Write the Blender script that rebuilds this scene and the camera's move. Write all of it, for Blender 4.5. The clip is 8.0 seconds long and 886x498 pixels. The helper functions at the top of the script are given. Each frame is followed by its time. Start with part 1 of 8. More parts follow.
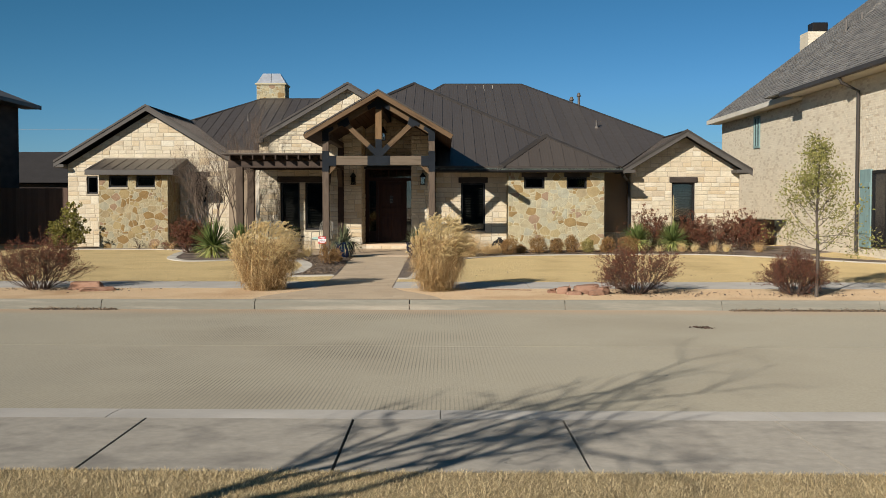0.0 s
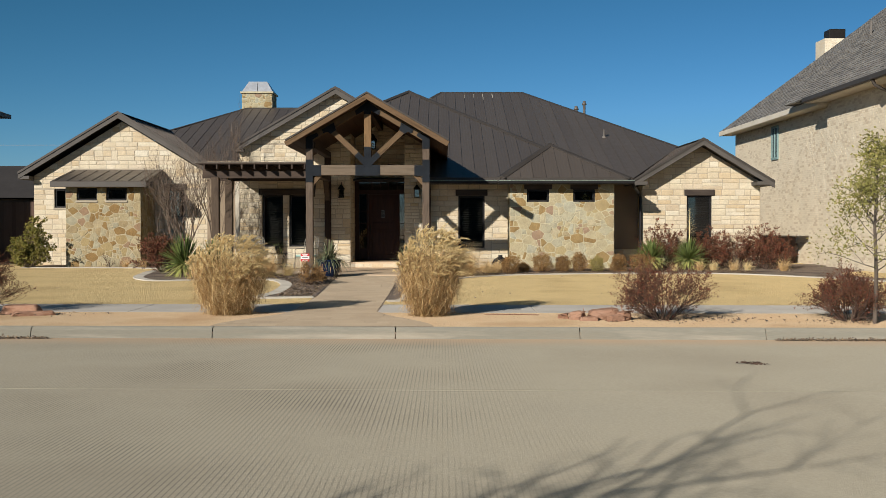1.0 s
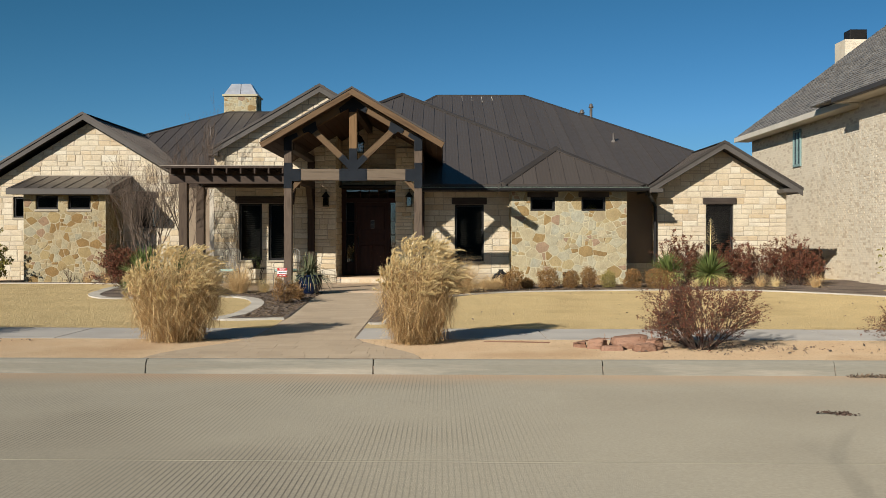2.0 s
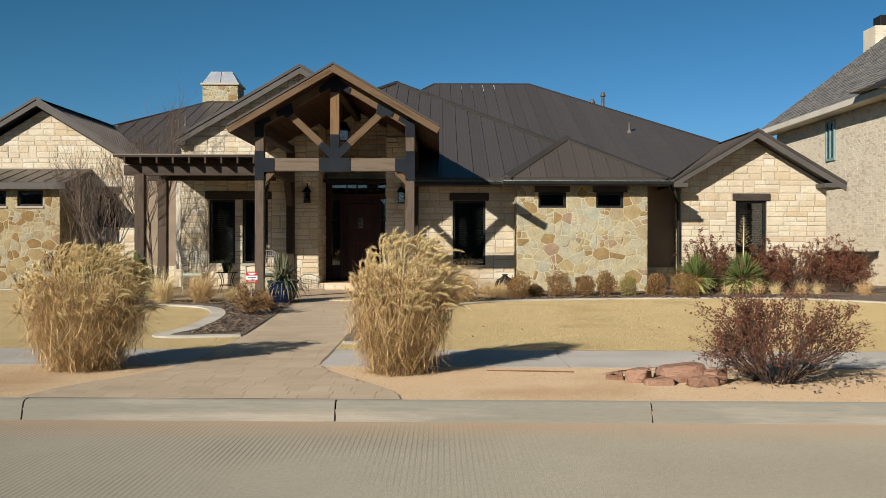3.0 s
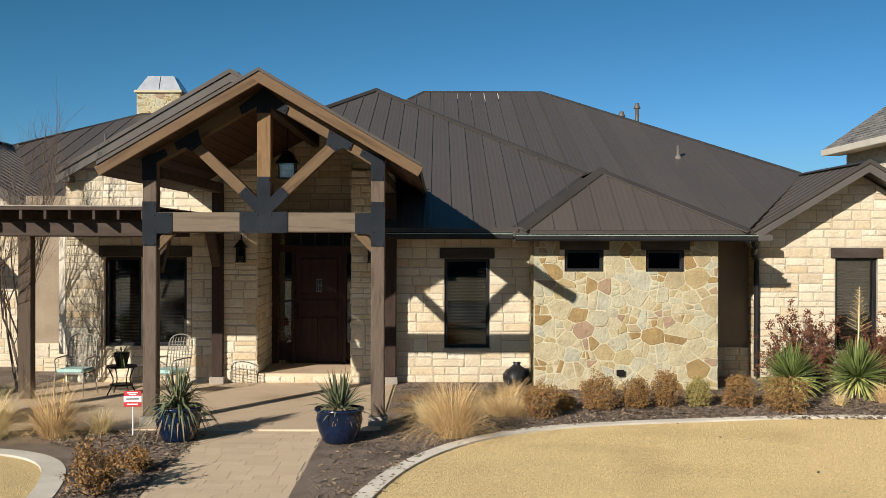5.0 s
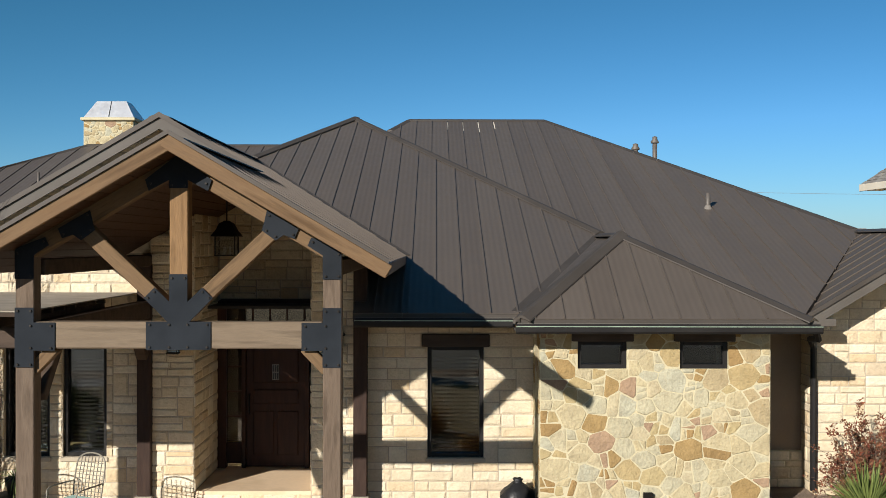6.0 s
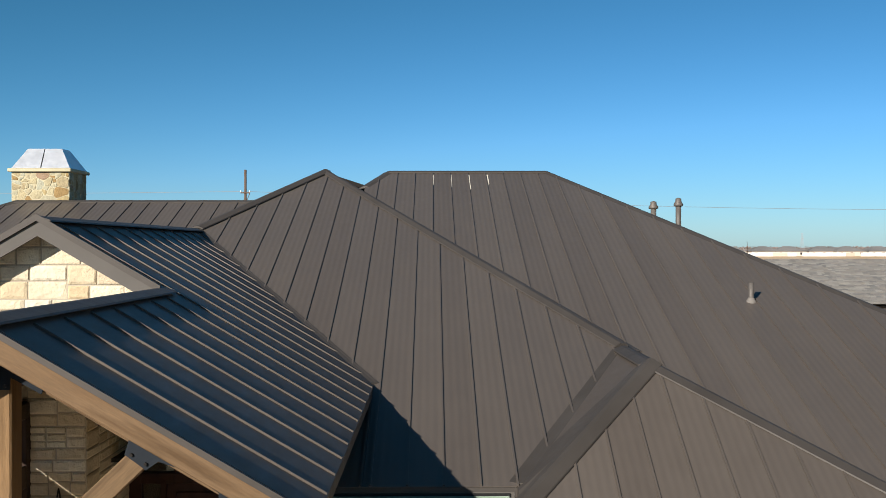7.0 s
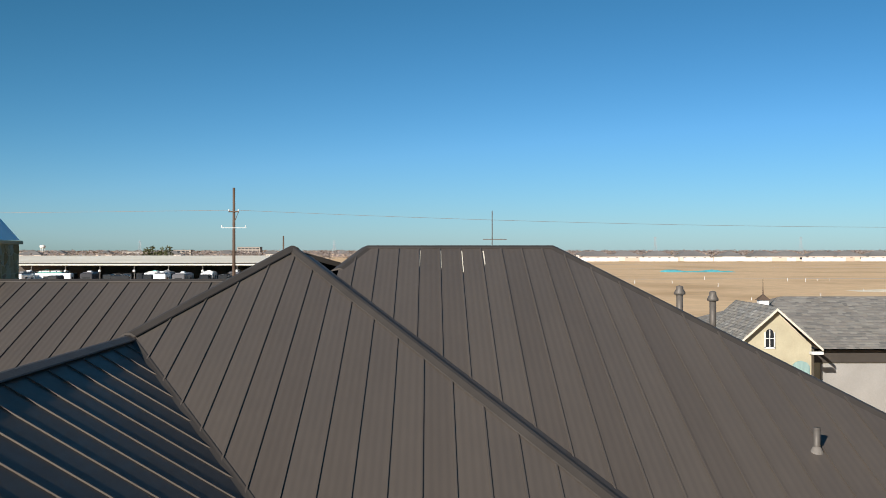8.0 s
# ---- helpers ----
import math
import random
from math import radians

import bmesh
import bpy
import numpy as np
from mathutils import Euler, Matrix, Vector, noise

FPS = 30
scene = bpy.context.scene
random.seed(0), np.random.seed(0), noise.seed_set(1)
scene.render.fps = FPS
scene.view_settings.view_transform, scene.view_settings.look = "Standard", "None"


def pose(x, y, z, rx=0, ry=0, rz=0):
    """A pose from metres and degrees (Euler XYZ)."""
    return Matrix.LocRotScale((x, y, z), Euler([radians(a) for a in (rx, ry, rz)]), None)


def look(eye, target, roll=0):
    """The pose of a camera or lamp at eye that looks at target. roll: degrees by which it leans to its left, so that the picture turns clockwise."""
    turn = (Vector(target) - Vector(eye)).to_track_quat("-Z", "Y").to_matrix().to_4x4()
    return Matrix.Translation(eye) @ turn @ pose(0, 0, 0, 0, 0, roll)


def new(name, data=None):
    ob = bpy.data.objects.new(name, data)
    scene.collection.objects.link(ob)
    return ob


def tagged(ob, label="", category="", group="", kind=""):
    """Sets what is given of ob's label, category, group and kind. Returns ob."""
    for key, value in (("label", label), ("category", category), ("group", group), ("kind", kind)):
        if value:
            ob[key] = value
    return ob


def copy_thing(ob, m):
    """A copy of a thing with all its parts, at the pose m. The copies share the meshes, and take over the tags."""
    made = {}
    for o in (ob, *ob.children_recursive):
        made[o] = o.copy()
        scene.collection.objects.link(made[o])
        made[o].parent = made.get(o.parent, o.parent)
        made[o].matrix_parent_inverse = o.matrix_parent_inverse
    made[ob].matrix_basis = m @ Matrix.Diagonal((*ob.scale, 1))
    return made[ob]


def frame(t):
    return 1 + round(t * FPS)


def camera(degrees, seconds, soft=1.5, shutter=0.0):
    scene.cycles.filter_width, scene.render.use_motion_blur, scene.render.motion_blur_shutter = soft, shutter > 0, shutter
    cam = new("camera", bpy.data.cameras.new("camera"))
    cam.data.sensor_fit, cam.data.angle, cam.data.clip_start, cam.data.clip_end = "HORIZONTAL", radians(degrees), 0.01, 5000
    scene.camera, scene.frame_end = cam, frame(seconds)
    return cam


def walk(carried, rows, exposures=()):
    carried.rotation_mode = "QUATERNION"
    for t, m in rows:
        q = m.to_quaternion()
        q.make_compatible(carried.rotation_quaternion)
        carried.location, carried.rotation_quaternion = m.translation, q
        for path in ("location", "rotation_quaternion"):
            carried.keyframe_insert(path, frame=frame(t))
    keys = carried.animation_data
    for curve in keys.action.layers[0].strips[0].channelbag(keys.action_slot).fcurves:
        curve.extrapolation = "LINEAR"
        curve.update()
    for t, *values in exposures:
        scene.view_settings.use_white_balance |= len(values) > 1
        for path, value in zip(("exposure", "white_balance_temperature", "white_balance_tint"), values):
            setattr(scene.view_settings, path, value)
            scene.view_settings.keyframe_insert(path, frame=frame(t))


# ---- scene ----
cam = camera(44.6, 8.0, soft=0.6)
METRES, EYE, TILT, LEAN, TURN = 31.0, 1.9, -2.26, 0.0, 0.0
ROWS = [
    (0.0, 0.0, 0.0, 0.0, -0.0, 0.0, 0.0),
    (0.5, 0.0012, 0.0475, -0.0, -0.04, 0.49, 0.0),
    (1.0, 0.0033, 0.0993, -0.0006, -0.06, 1.01, -0.01),
    (1.5, 0.0052, 0.1501, 0.0002, -0.11, 1.47, -0.01),
    (3.0, 0.0109, 0.3245, 0.0036, -0.1, 1.93, -0.09),
    (3.5, 0.012, 0.3861, 0.0112, -0.11, 1.93, -0.12),
    (4.0, 0.0133, 0.4528, 0.0266, -0.13, 1.92, -0.16),
    (5.5, 0.0206, 0.6476, 0.0808, -0.31, 1.96, -0.1),
    (6.0, 0.0247, 0.712, 0.1065, -0.41, 2.01, -0.1),
    (6.5, 0.0295, 0.7751, 0.1335, -0.48, 2.1, -0.07),
    (7.0, 0.0337, 0.8421, 0.1634, -0.59, 2.15, 0.05),
    (7.5, 0.0371, 0.9026, 0.1927, -0.72, 2.24, 0.07),
    (8.0, 0.0411, 0.9583, 0.2224, -0.69, 2.26, 0.04),
]
walk(cam, [(t, pose(0, 0, EYE, TILT, LEAN, TURN) @ pose(METRES * x, METRES * y, METRES * z, 90 + pitch, roll, yaw)) for t, x, y, z, yaw, pitch, roll in ROWS],
     [(0.0, 0.28), (3.5, 0.37), (5.5, 0.64), (7.0, 0.84), (8.0, 0.72)])

# ---- world and sun ----
SUN_WAY = Vector((0.615, 1.0, -0.455)).normalized()
world = bpy.data.worlds.new("sky")
scene.world = world
world.use_nodes = True
wn = world.node_tree
sky = wn.nodes.new("ShaderNodeTexSky")
sky.sky_type = "NISHITA"
sky.sun_disc = False
sky.sun_elevation = math.asin(-SUN_WAY.z)
sky.sun_rotation = math.atan2(-SUN_WAY.x, -SUN_WAY.y)
sky.altitude = 1000
sky.air_density = 1.0
sky.dust_density = 0.5
sky.ozone_density = 9.0
tint = wn.nodes.new("ShaderNodeHueSaturation")
tint.inputs["Saturation"].default_value = 1.05
cool = wn.nodes.new("ShaderNodeMix")
cool.data_type, cool.blend_type = "RGBA", "MULTIPLY"
cool.inputs["Factor"].default_value = 1.0
split = wn.nodes.new("ShaderNodeSeparateColor")
haze = wn.nodes.new("ShaderNodeMapRange")
haze.inputs["From Min"].default_value = 1.5
haze.inputs["From Max"].default_value = 4.4
blend = wn.nodes.new("ShaderNodeMix")
blend.data_type = "RGBA"
blend.inputs[6].default_value = (0.66, 0.84, 0.60, 1)
blend.inputs[7].default_value = (1.10, 1.13, 1.04, 1)
wn.links.new(sky.outputs[0], split.inputs[0])
wn.links.new(split.outputs[1], haze.inputs["Value"])
wn.links.new(haze.outputs["Result"], blend.inputs["Factor"])
wn.links.new(blend.outputs[2], cool.inputs[7])
wn.links.new(sky.outputs[0], tint.inputs["Color"])
wn.links.new(tint.outputs["Color"], cool.inputs[6])
wn.links.new(cool.outputs[2], wn.nodes["Background"].inputs[0])
wn.nodes["Background"].inputs[1].default_value = 0.061
sun_data = bpy.data.lights.new("sun", "SUN")
sun_data.energy = 4.35
sun_data.angle = radians(0.5)
sun_data.color = (1.0, 0.935, 0.85)
sun = new("sun", sun_data)
sun.matrix_world = look((-30, -40, 25), Vector((-30, -40, 25)) + SUN_WAY)

# ---- materials ----
def node(nt, kind, **values):
    n = nt.nodes.new("ShaderNode" + kind)
    for key, value in values.items():
        n.inputs[key.replace("_", " ")].default_value = value
    return n


def math_node(nt, op, a, b):
    n = nt.nodes.new("ShaderNodeMath")
    n.operation = op
    for i, v in enumerate((a, b)):
        if isinstance(v, (int, float)):
            n.inputs[i].default_value = v
        else:
            nt.links.new(v, n.inputs[i])
    return n.outputs[0]


def surface(name, palette, rough=0.8, metal=0.0, big=(0.6, 0.2), fine=(25.0, 0.2), bump=(30.0, 0.4, 0.01), pick="noise",
            stretch=(1, 1, 1), extra=None, constant=False, spec=0.2, chalk=0.0, local=False):
    """A procedural surface in world metres, or in the object's own where local: a palette picked by noise, by object or by island, varied at
    two scales, with bump. chalk: how far the surface throws light back towards the sun, as rough mineral ground does."""
    m = bpy.data.materials.new(name)
    m.use_nodes = True
    nt = m.node_tree
    b = nt.nodes["Principled BSDF"]
    geo = nt.nodes.new("ShaderNodeNewGeometry")
    mp = nt.nodes.new("ShaderNodeMapping")
    mp.inputs["Scale"].default_value = stretch
    if local:
        own = nt.nodes.new("ShaderNodeTexCoord")
        shift = nt.nodes.new("ShaderNodeVectorMath")
        shift.operation = "ADD"
        far = math_node(nt, "MULTIPLY", nt.nodes.new("ShaderNodeObjectInfo").outputs["Random"], 40.0)
        nt.links.new(own.outputs["Object"], shift.inputs[0])
        nt.links.new(far, shift.inputs[1])
        nt.links.new(shift.outputs[0], mp.inputs["Vector"])
    else:
        nt.links.new(geo.outputs["Position"], mp.inputs["Vector"])
    pos = mp.outputs["Vector"]
    n1 = node(nt, "TexNoise", Scale=big[0], Detail=4.0)
    n2 = node(nt, "TexNoise", Scale=fine[0], Detail=5.0, Roughness=0.65)
    n3 = node(nt, "TexNoise", Scale=bump[0], Detail=6.0, Roughness=0.6)
    for n in (n1, n2, n3):
        nt.links.new(pos, n.inputs["Vector"])
    ramp = nt.nodes.new("ShaderNodeValToRGB")
    ramp.color_ramp.interpolation = "CONSTANT" if constant else "LINEAR"
    els = ramp.color_ramp.elements
    k = len(palette)
    for i, c in enumerate(palette):
        p = (i / k if constant else (0.3 + 0.4 * i / max(1, k - 1) if pick == "noise" else i / max(1, k - 1)))
        e = els[i] if i < 2 else els.new(p)
        e.position, e.color = p, (*c, 1)
    if k == 1:
        els.remove(els[1])
    if pick == "object":
        source = nt.nodes.new("ShaderNodeObjectInfo").outputs["Random"]
    elif pick == "island":
        source = geo.outputs["Random Per Island"]
    else:
        source = n1.outputs["Fac"]
    nt.links.new(source, ramp.inputs["Fac"])
    v1 = math_node(nt, "MULTIPLY_ADD", n1.outputs["Fac"], 2 * big[1])
    v1.node.inputs[2].default_value = 1 - big[1]
    v2 = math_node(nt, "MULTIPLY_ADD", n2.outputs["Fac"], 2 * fine[1])
    v2.node.inputs[2].default_value = 1 - fine[1]
    v = math_node(nt, "MULTIPLY", v1, v2)
    sc = nt.nodes.new("ShaderNodeVectorMath")
    sc.operation = "SCALE"
    nt.links.new(ramp.outputs["Color"], sc.inputs[0])
    nt.links.new(v, sc.inputs["Scale"])
    colour = sc.outputs[0]
    bp = node(nt, "Bump", Strength=bump[1], Distance=bump[2])
    nt.links.new(n3.outputs["Fac"], bp.inputs["Height"])
    if extra:
        colour = extra(nt, geo.outputs["Position"], colour, bp) or colour
    nt.links.new(colour, b.inputs["Base Color"])
    nt.links.new(bp.outputs["Normal"], b.inputs["Normal"])
    r = math_node(nt, "MULTIPLY_ADD", n2.outputs["Fac"], 0.3)
    r.node.inputs[2].default_value = rough - 0.15
    r.node.use_clamp = True
    nt.links.new(r, b.inputs["Roughness"])
    b.inputs["Metallic"].default_value = metal
    b.inputs["Specular IOR Level"].default_value = spec
    b.inputs["Diffuse Roughness"].default_value = chalk
    return m


def band(nt, pos, axis, centre, half, soft):
    """1 inside a band across one axis, fading to 0 over soft."""
    sep = nt.nodes.new("ShaderNodeSeparateXYZ")
    nt.links.new(pos, sep.inputs[0])
    d = math_node(nt, "ABSOLUTE", math_node(nt, "SUBTRACT", sep.outputs[axis], centre), 0)
    f = math_node(nt, "DIVIDE", math_node(nt, "SUBTRACT", half + soft, d), soft)
    f.node.use_clamp = True
    return f


def mixed(nt, fac, a, colour):
    mx = nt.nodes.new("ShaderNodeMix")
    mx.data_type = "RGBA"
    nt.links.new(fac, mx.inputs["Factor"])
    nt.links.new(a, mx.inputs[6])
    mx.inputs[7].default_value = (*colour, 1)
    return mx.outputs[2]


def road_extra(nt, pos, colour, bp):
    """Tined grooves across the road in the worn middle strip, and red dirt washed along the far gutter."""
    wave = nt.nodes.new("ShaderNodeTexWave")
    wave.wave_type, wave.bands_direction = "BANDS", "X"
    wave.inputs["Scale"].default_value = 7.4
    wave.inputs["Distortion"].default_value = 0.35
    wave.inputs["Detail"].default_value = 2.0
    wave.inputs["Detail Scale"].default_value = 0.6
    nt.links.new(pos, wave.inputs["Vector"])
    worn = node(nt, "TexNoise", Scale=0.5, Detail=4.0)
    nt.links.new(pos, worn.inputs["Vector"])
    patch = math_node(nt, "MULTIPLY", math_node(nt, "SUBTRACT", worn.outputs["Fac"], 0.34), 3.0)
    patch.node.use_clamp = True
    w = math_node(nt, "MULTIPLY", band(nt, pos, 0, -1.9, 1.3, 2.2), patch)
    w = math_node(nt, "MULTIPLY", w, band(nt, pos, 1, 13.6, 4.6, 3.0))
    groove = math_node(nt, "MULTIPLY", w, math_node(nt, "POWER", wave.outputs["Fac"], 5.0))
    b2 = node(nt, "Bump", Strength=0.12, Distance=0.01)
    nt.links.new(groove, b2.inputs["Height"])
    nt.links.new(b2.outputs["Normal"], bp.inputs["Normal"])
    dirt = node(nt, "TexNoise", Scale=1.3, Detail=6.0, Roughness=0.7)
    nt.links.new(pos, dirt.inputs["Vector"])
    sep = nt.nodes.new("ShaderNodeSeparateXYZ")
    nt.links.new(pos, sep.inputs[0])
    across = math_node(nt, "ADD", sep.outputs[1], math_node(nt, "MULTIPLY", sep.outputs[0], 0.026))
    f = math_node(nt, "DIVIDE", math_node(nt, "SUBTRACT", across, 18.7), 1.0)
    f.node.use_clamp = True
    f = math_node(nt, "MULTIPLY", f, math_node(nt, "MULTIPLY", dirt.outputs["Fac"], 1.25))
    f.node.use_clamp = True
    groove_dark = math_node(nt, "MULTIPLY", groove, 0.75)
    return mixed(nt, groove_dark, mixed(nt, f, colour, (0.42, 0.28, 0.17)), (0.07, 0.06, 0.05))


def streak_extra(strength, tint):
    def add(nt, pos, colour, bp):
        mp = nt.nodes.new("ShaderNodeMapping")
        mp.inputs["Scale"].default_value = (3.0, 3.0, 0.35)
        nt.links.new(pos, mp.inputs["Vector"])
        s = node(nt, "TexNoise", Scale=1.2, Detail=5.0, Roughness=0.7)
        nt.links.new(mp.outputs["Vector"], s.inputs["Vector"])
        f = math_node(nt, "MULTIPLY", math_node(nt, "SUBTRACT", s.outputs["Fac"], 0.5), strength)
        f.node.use_clamp = True
        return mixed(nt, f, colour, tint)
    return add


def shingle_extra(nt, pos, colour, bp):
    """Courses of shingles as relief, for a roof that stays far off."""
    br = nt.nodes.new("ShaderNodeTexBrick")
    br.inputs["Scale"].default_value = 1.0
    br.inputs["Brick Width"].default_value = 0.35
    br.inputs["Row Height"].default_value = 0.16
    br.inputs["Mortar Size"].default_value = 0.012
    br.inputs["Color1"].default_value = (0.75, 0.75, 0.75, 1)
    br.inputs["Color2"].default_value = (1.25, 1.25, 1.25, 1)
    br.inputs["Mortar"].default_value = (0.45, 0.45, 0.45, 1)
    sep = nt.nodes.new("ShaderNodeSeparateXYZ")
    nt.links.new(pos, sep.inputs[0])
    cb = nt.nodes.new("ShaderNodeCombineXYZ")
    nt.links.new(math_node(nt, "ADD", sep.outputs[0], sep.outputs[1]), cb.inputs[0])
    nt.links.new(math_node(nt, "MULTIPLY", sep.outputs[2], 1.4), cb.inputs[1])
    nt.links.new(cb.outputs[0], br.inputs["Vector"])
    mx = nt.nodes.new("ShaderNodeMix")
    mx.data_type, mx.blend_type = "RGBA", "MULTIPLY"
    mx.inputs["Factor"].default_value = 1.0
    nt.links.new(colour, mx.inputs[6])
    nt.links.new(br.outputs["Color"], mx.inputs[7])
    return mx.outputs[2]


def rib_extra(nt, pos, colour, bp):
    """Faint stiffening ribs pressed into the metal pans, running down the front slopes."""
    wave = nt.nodes.new("ShaderNodeTexWave")
    wave.wave_type, wave.bands_direction = "BANDS", "X"
    wave.inputs["Scale"].default_value = 3.1
    wave.inputs["Distortion"].default_value = 0.15
    nt.links.new(pos, wave.inputs["Vector"])
    b2 = node(nt, "Bump", Strength=0.30, Distance=0.006)
    nt.links.new(wave.outputs["Fac"], b2.inputs["Height"])
    nt.links.new(b2.outputs["Normal"], bp.inputs["Normal"])


CONCRETE = surface("worn_concrete", [(0.2871, 0.2527, 0.1881), (0.3374, 0.3015, 0.2254), (0.3087, 0.2785, 0.2118)], 0.85, big=(0.22, 0.07), fine=(34, 0.3), bump=(90, 0.5, 0.012), extra=road_extra, chalk=0.6)
JOINT = surface("road_joint_seal", [(0.3023, 0.2742, 0.2039), (0.3304, 0.3023, 0.225)], 0.85)
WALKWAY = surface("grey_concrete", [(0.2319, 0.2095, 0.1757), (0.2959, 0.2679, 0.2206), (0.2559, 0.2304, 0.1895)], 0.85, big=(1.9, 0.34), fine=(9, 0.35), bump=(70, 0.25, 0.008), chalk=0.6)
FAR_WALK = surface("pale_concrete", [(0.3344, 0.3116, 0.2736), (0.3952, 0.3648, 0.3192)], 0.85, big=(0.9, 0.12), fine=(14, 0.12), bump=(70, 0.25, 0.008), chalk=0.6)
KERB = surface("kerb_concrete", [(0.3237, 0.2914, 0.2249), (0.2650, 0.2478, 0.1969), (0.3458, 0.3060, 0.2391)], 0.85, big=(1.6, 0.34), fine=(20, 0.22), bump=(60, 0.4, 0.012), stretch=(0.35, 1, 5), chalk=0.6)
SEALANT = surface("joint_sealant", [(0.06, 0.055, 0.05)], 0.8)
LAWN = surface("dormant_lawn", [(0.4942, 0.3608, 0.1713), (0.6066, 0.4562, 0.2232), (0.5391, 0.4031, 0.1973)], 0.95, big=(0.5, 0.05), fine=(38, 0.6), bump=(70, 0.8, 0.03), chalk=0.6)
BLADE = surface("dry_grass_blade", [(0.3363, 0.2635, 0.1281), (0.4644, 0.3788, 0.205), (0.5285, 0.453, 0.2733)], 0.8, big=(1, 0.15), fine=(12, 0.1), pick="island")
GRAVEL = surface("red_granite_gravel", [(0.4624, 0.3061, 0.1699), (0.5548, 0.4049, 0.2479), (0.4994, 0.3456, 0.2020)], 0.95, big=(0.6, 0.16), fine=(45, 0.45), bump=(110, 0.5, 0.02), chalk=0.6)
PEBBLE = surface("granite_pebble", [(0.3348, 0.2292, 0.1424), (0.3906, 0.2837, 0.1881), (0.3013, 0.2019, 0.122), (0.3571, 0.2455, 0.1525)], 0.9, pick="island")
MULCH = surface("dark_mulch", [(0.1436, 0.1098, 0.0871), (0.3211, 0.2488, 0.1916), (0.2113, 0.1613, 0.1272)], 0.95, big=(1.1, 0.25), fine=(45, 0.5), bump=(60, 1.0, 0.05))
CHIP = surface("bark_chip", [(0.0625, 0.0508, 0.0416), (0.15, 0.1168, 0.091), (0.375, 0.2731, 0.169), (0.1, 0.07874, 0.065), (0.275, 0.1905, 0.117), (0.2, 0.1461, 0.104)], 0.9, pick="island")
PAVER = surface("tan_paver", [(0.3724, 0.2910, 0.1983), (0.4077, 0.3220, 0.2227), (0.3567, 0.2794, 0.1928), (0.3920, 0.3065, 0.2088)], 0.85, big=(0.9, 0.16), fine=(22, 0.16), bump=(50, 0.3, 0.006), pick="object", chalk=0.6)
PAVER_REST = surface("tan_paver_rest", [(0.3724, 0.2910, 0.1983), (0.4077, 0.3220, 0.2227), (0.3567, 0.2794, 0.1928), (0.3920, 0.3065, 0.2088)], 0.85, big=(0.9, 0.16), fine=(22, 0.16), bump=(50, 0.3, 0.006), pick="island", chalk=0.6)
PAVER_SAND = surface("paver_joint_sand", [(0.2720, 0.2120, 0.1600), (0.3120, 0.2440, 0.1840)], 0.95, chalk=0.6)
LAWN_NEAR = surface("near_lawn_thatch", [(0.2937, 0.225, 0.1187), (0.4125, 0.3187, 0.175), (0.35, 0.275, 0.15)], 0.95, big=(2.5, 0.25), fine=(40, 0.35), bump=(50, 0.6, 0.03))
NEAR_BLADE = surface("near_dry_blade", [(0.36, 0.27, 0.138), (0.54, 0.414, 0.228), (0.66, 0.528, 0.312), (0.432, 0.336, 0.18)], 0.8, big=(1.4, 0.3), fine=(12, 0.1), pick="island")
SAND = surface("joint_sand", [(0.3, 0.225, 0.165), (0.405, 0.3, 0.225)], 0.95)
SLAB = surface("stained_porch_concrete", [(0.5495, 0.405, 0.261), (0.6594, 0.5028, 0.3434), (0.5907, 0.4469, 0.3022)], 0.7, big=(0.8, 0.16), fine=(14, 0.12), bump=(40, 0.2, 0.006))
EDGING = surface("edging_concrete", [(0.4536, 0.4081, 0.3357), (0.5443, 0.4991, 0.4172)], 0.85, big=(1.4, 0.15), fine=(30, 0.15), bump=(70, 0.3, 0.008), chalk=0.4)
ASHLAR = surface("cream_limestone", [(0.5775, 0.4887, 0.3436), (0.6299, 0.5616, 0.4197), (0.5249, 0.4069, 0.2545), (0.5985, 0.5251, 0.3863), (0.5565, 0.4483, 0.297), (0.6509, 0.5919, 0.4622), (0.567, 0.4786, 0.3487), (0.6141, 0.5352, 0.3863), (0.5144, 0.4222, 0.297)],
                 0.9, big=(3.0, 0.2), fine=(22, 0.24), bump=(16, 0.9, 0.03), pick="object", extra=streak_extra(0.6, (0.57, 0.40, 0.21)))
STAINED = surface("clay_stained_limestone", [(0.40, 0.24, 0.13), (0.47, 0.30, 0.17), (0.34, 0.19, 0.10)], 0.9, big=(2.0, 0.3), fine=(18, 0.25), bump=(30, 0.6, 0.012), pick="object")
FLAG_TONES = [(0.405, 0.346, 0.215), (0.356, 0.277, 0.142), (0.386, 0.356, 0.248), (0.415, 0.356, 0.23), (0.289, 0.198, 0.0861), (0.372, 0.356, 0.263), (0.405, 0.341, 0.206), (0.309, 0.213, 0.14), (0.395, 0.361, 0.248), (0.366, 0.296, 0.157), (0.27, 0.178, 0.0765), (0.415, 0.366, 0.243), (0.348, 0.282, 0.167), (0.405, 0.35, 0.219)]
FLAG = surface("buff_sandstone", FLAG_TONES, 0.88, big=(5.0, 0.32), fine=(30, 0.28), bump=(16, 1.0, 0.03), pick="object", constant=True, extra=streak_extra(1.1, (0.36, 0.25, 0.11)))
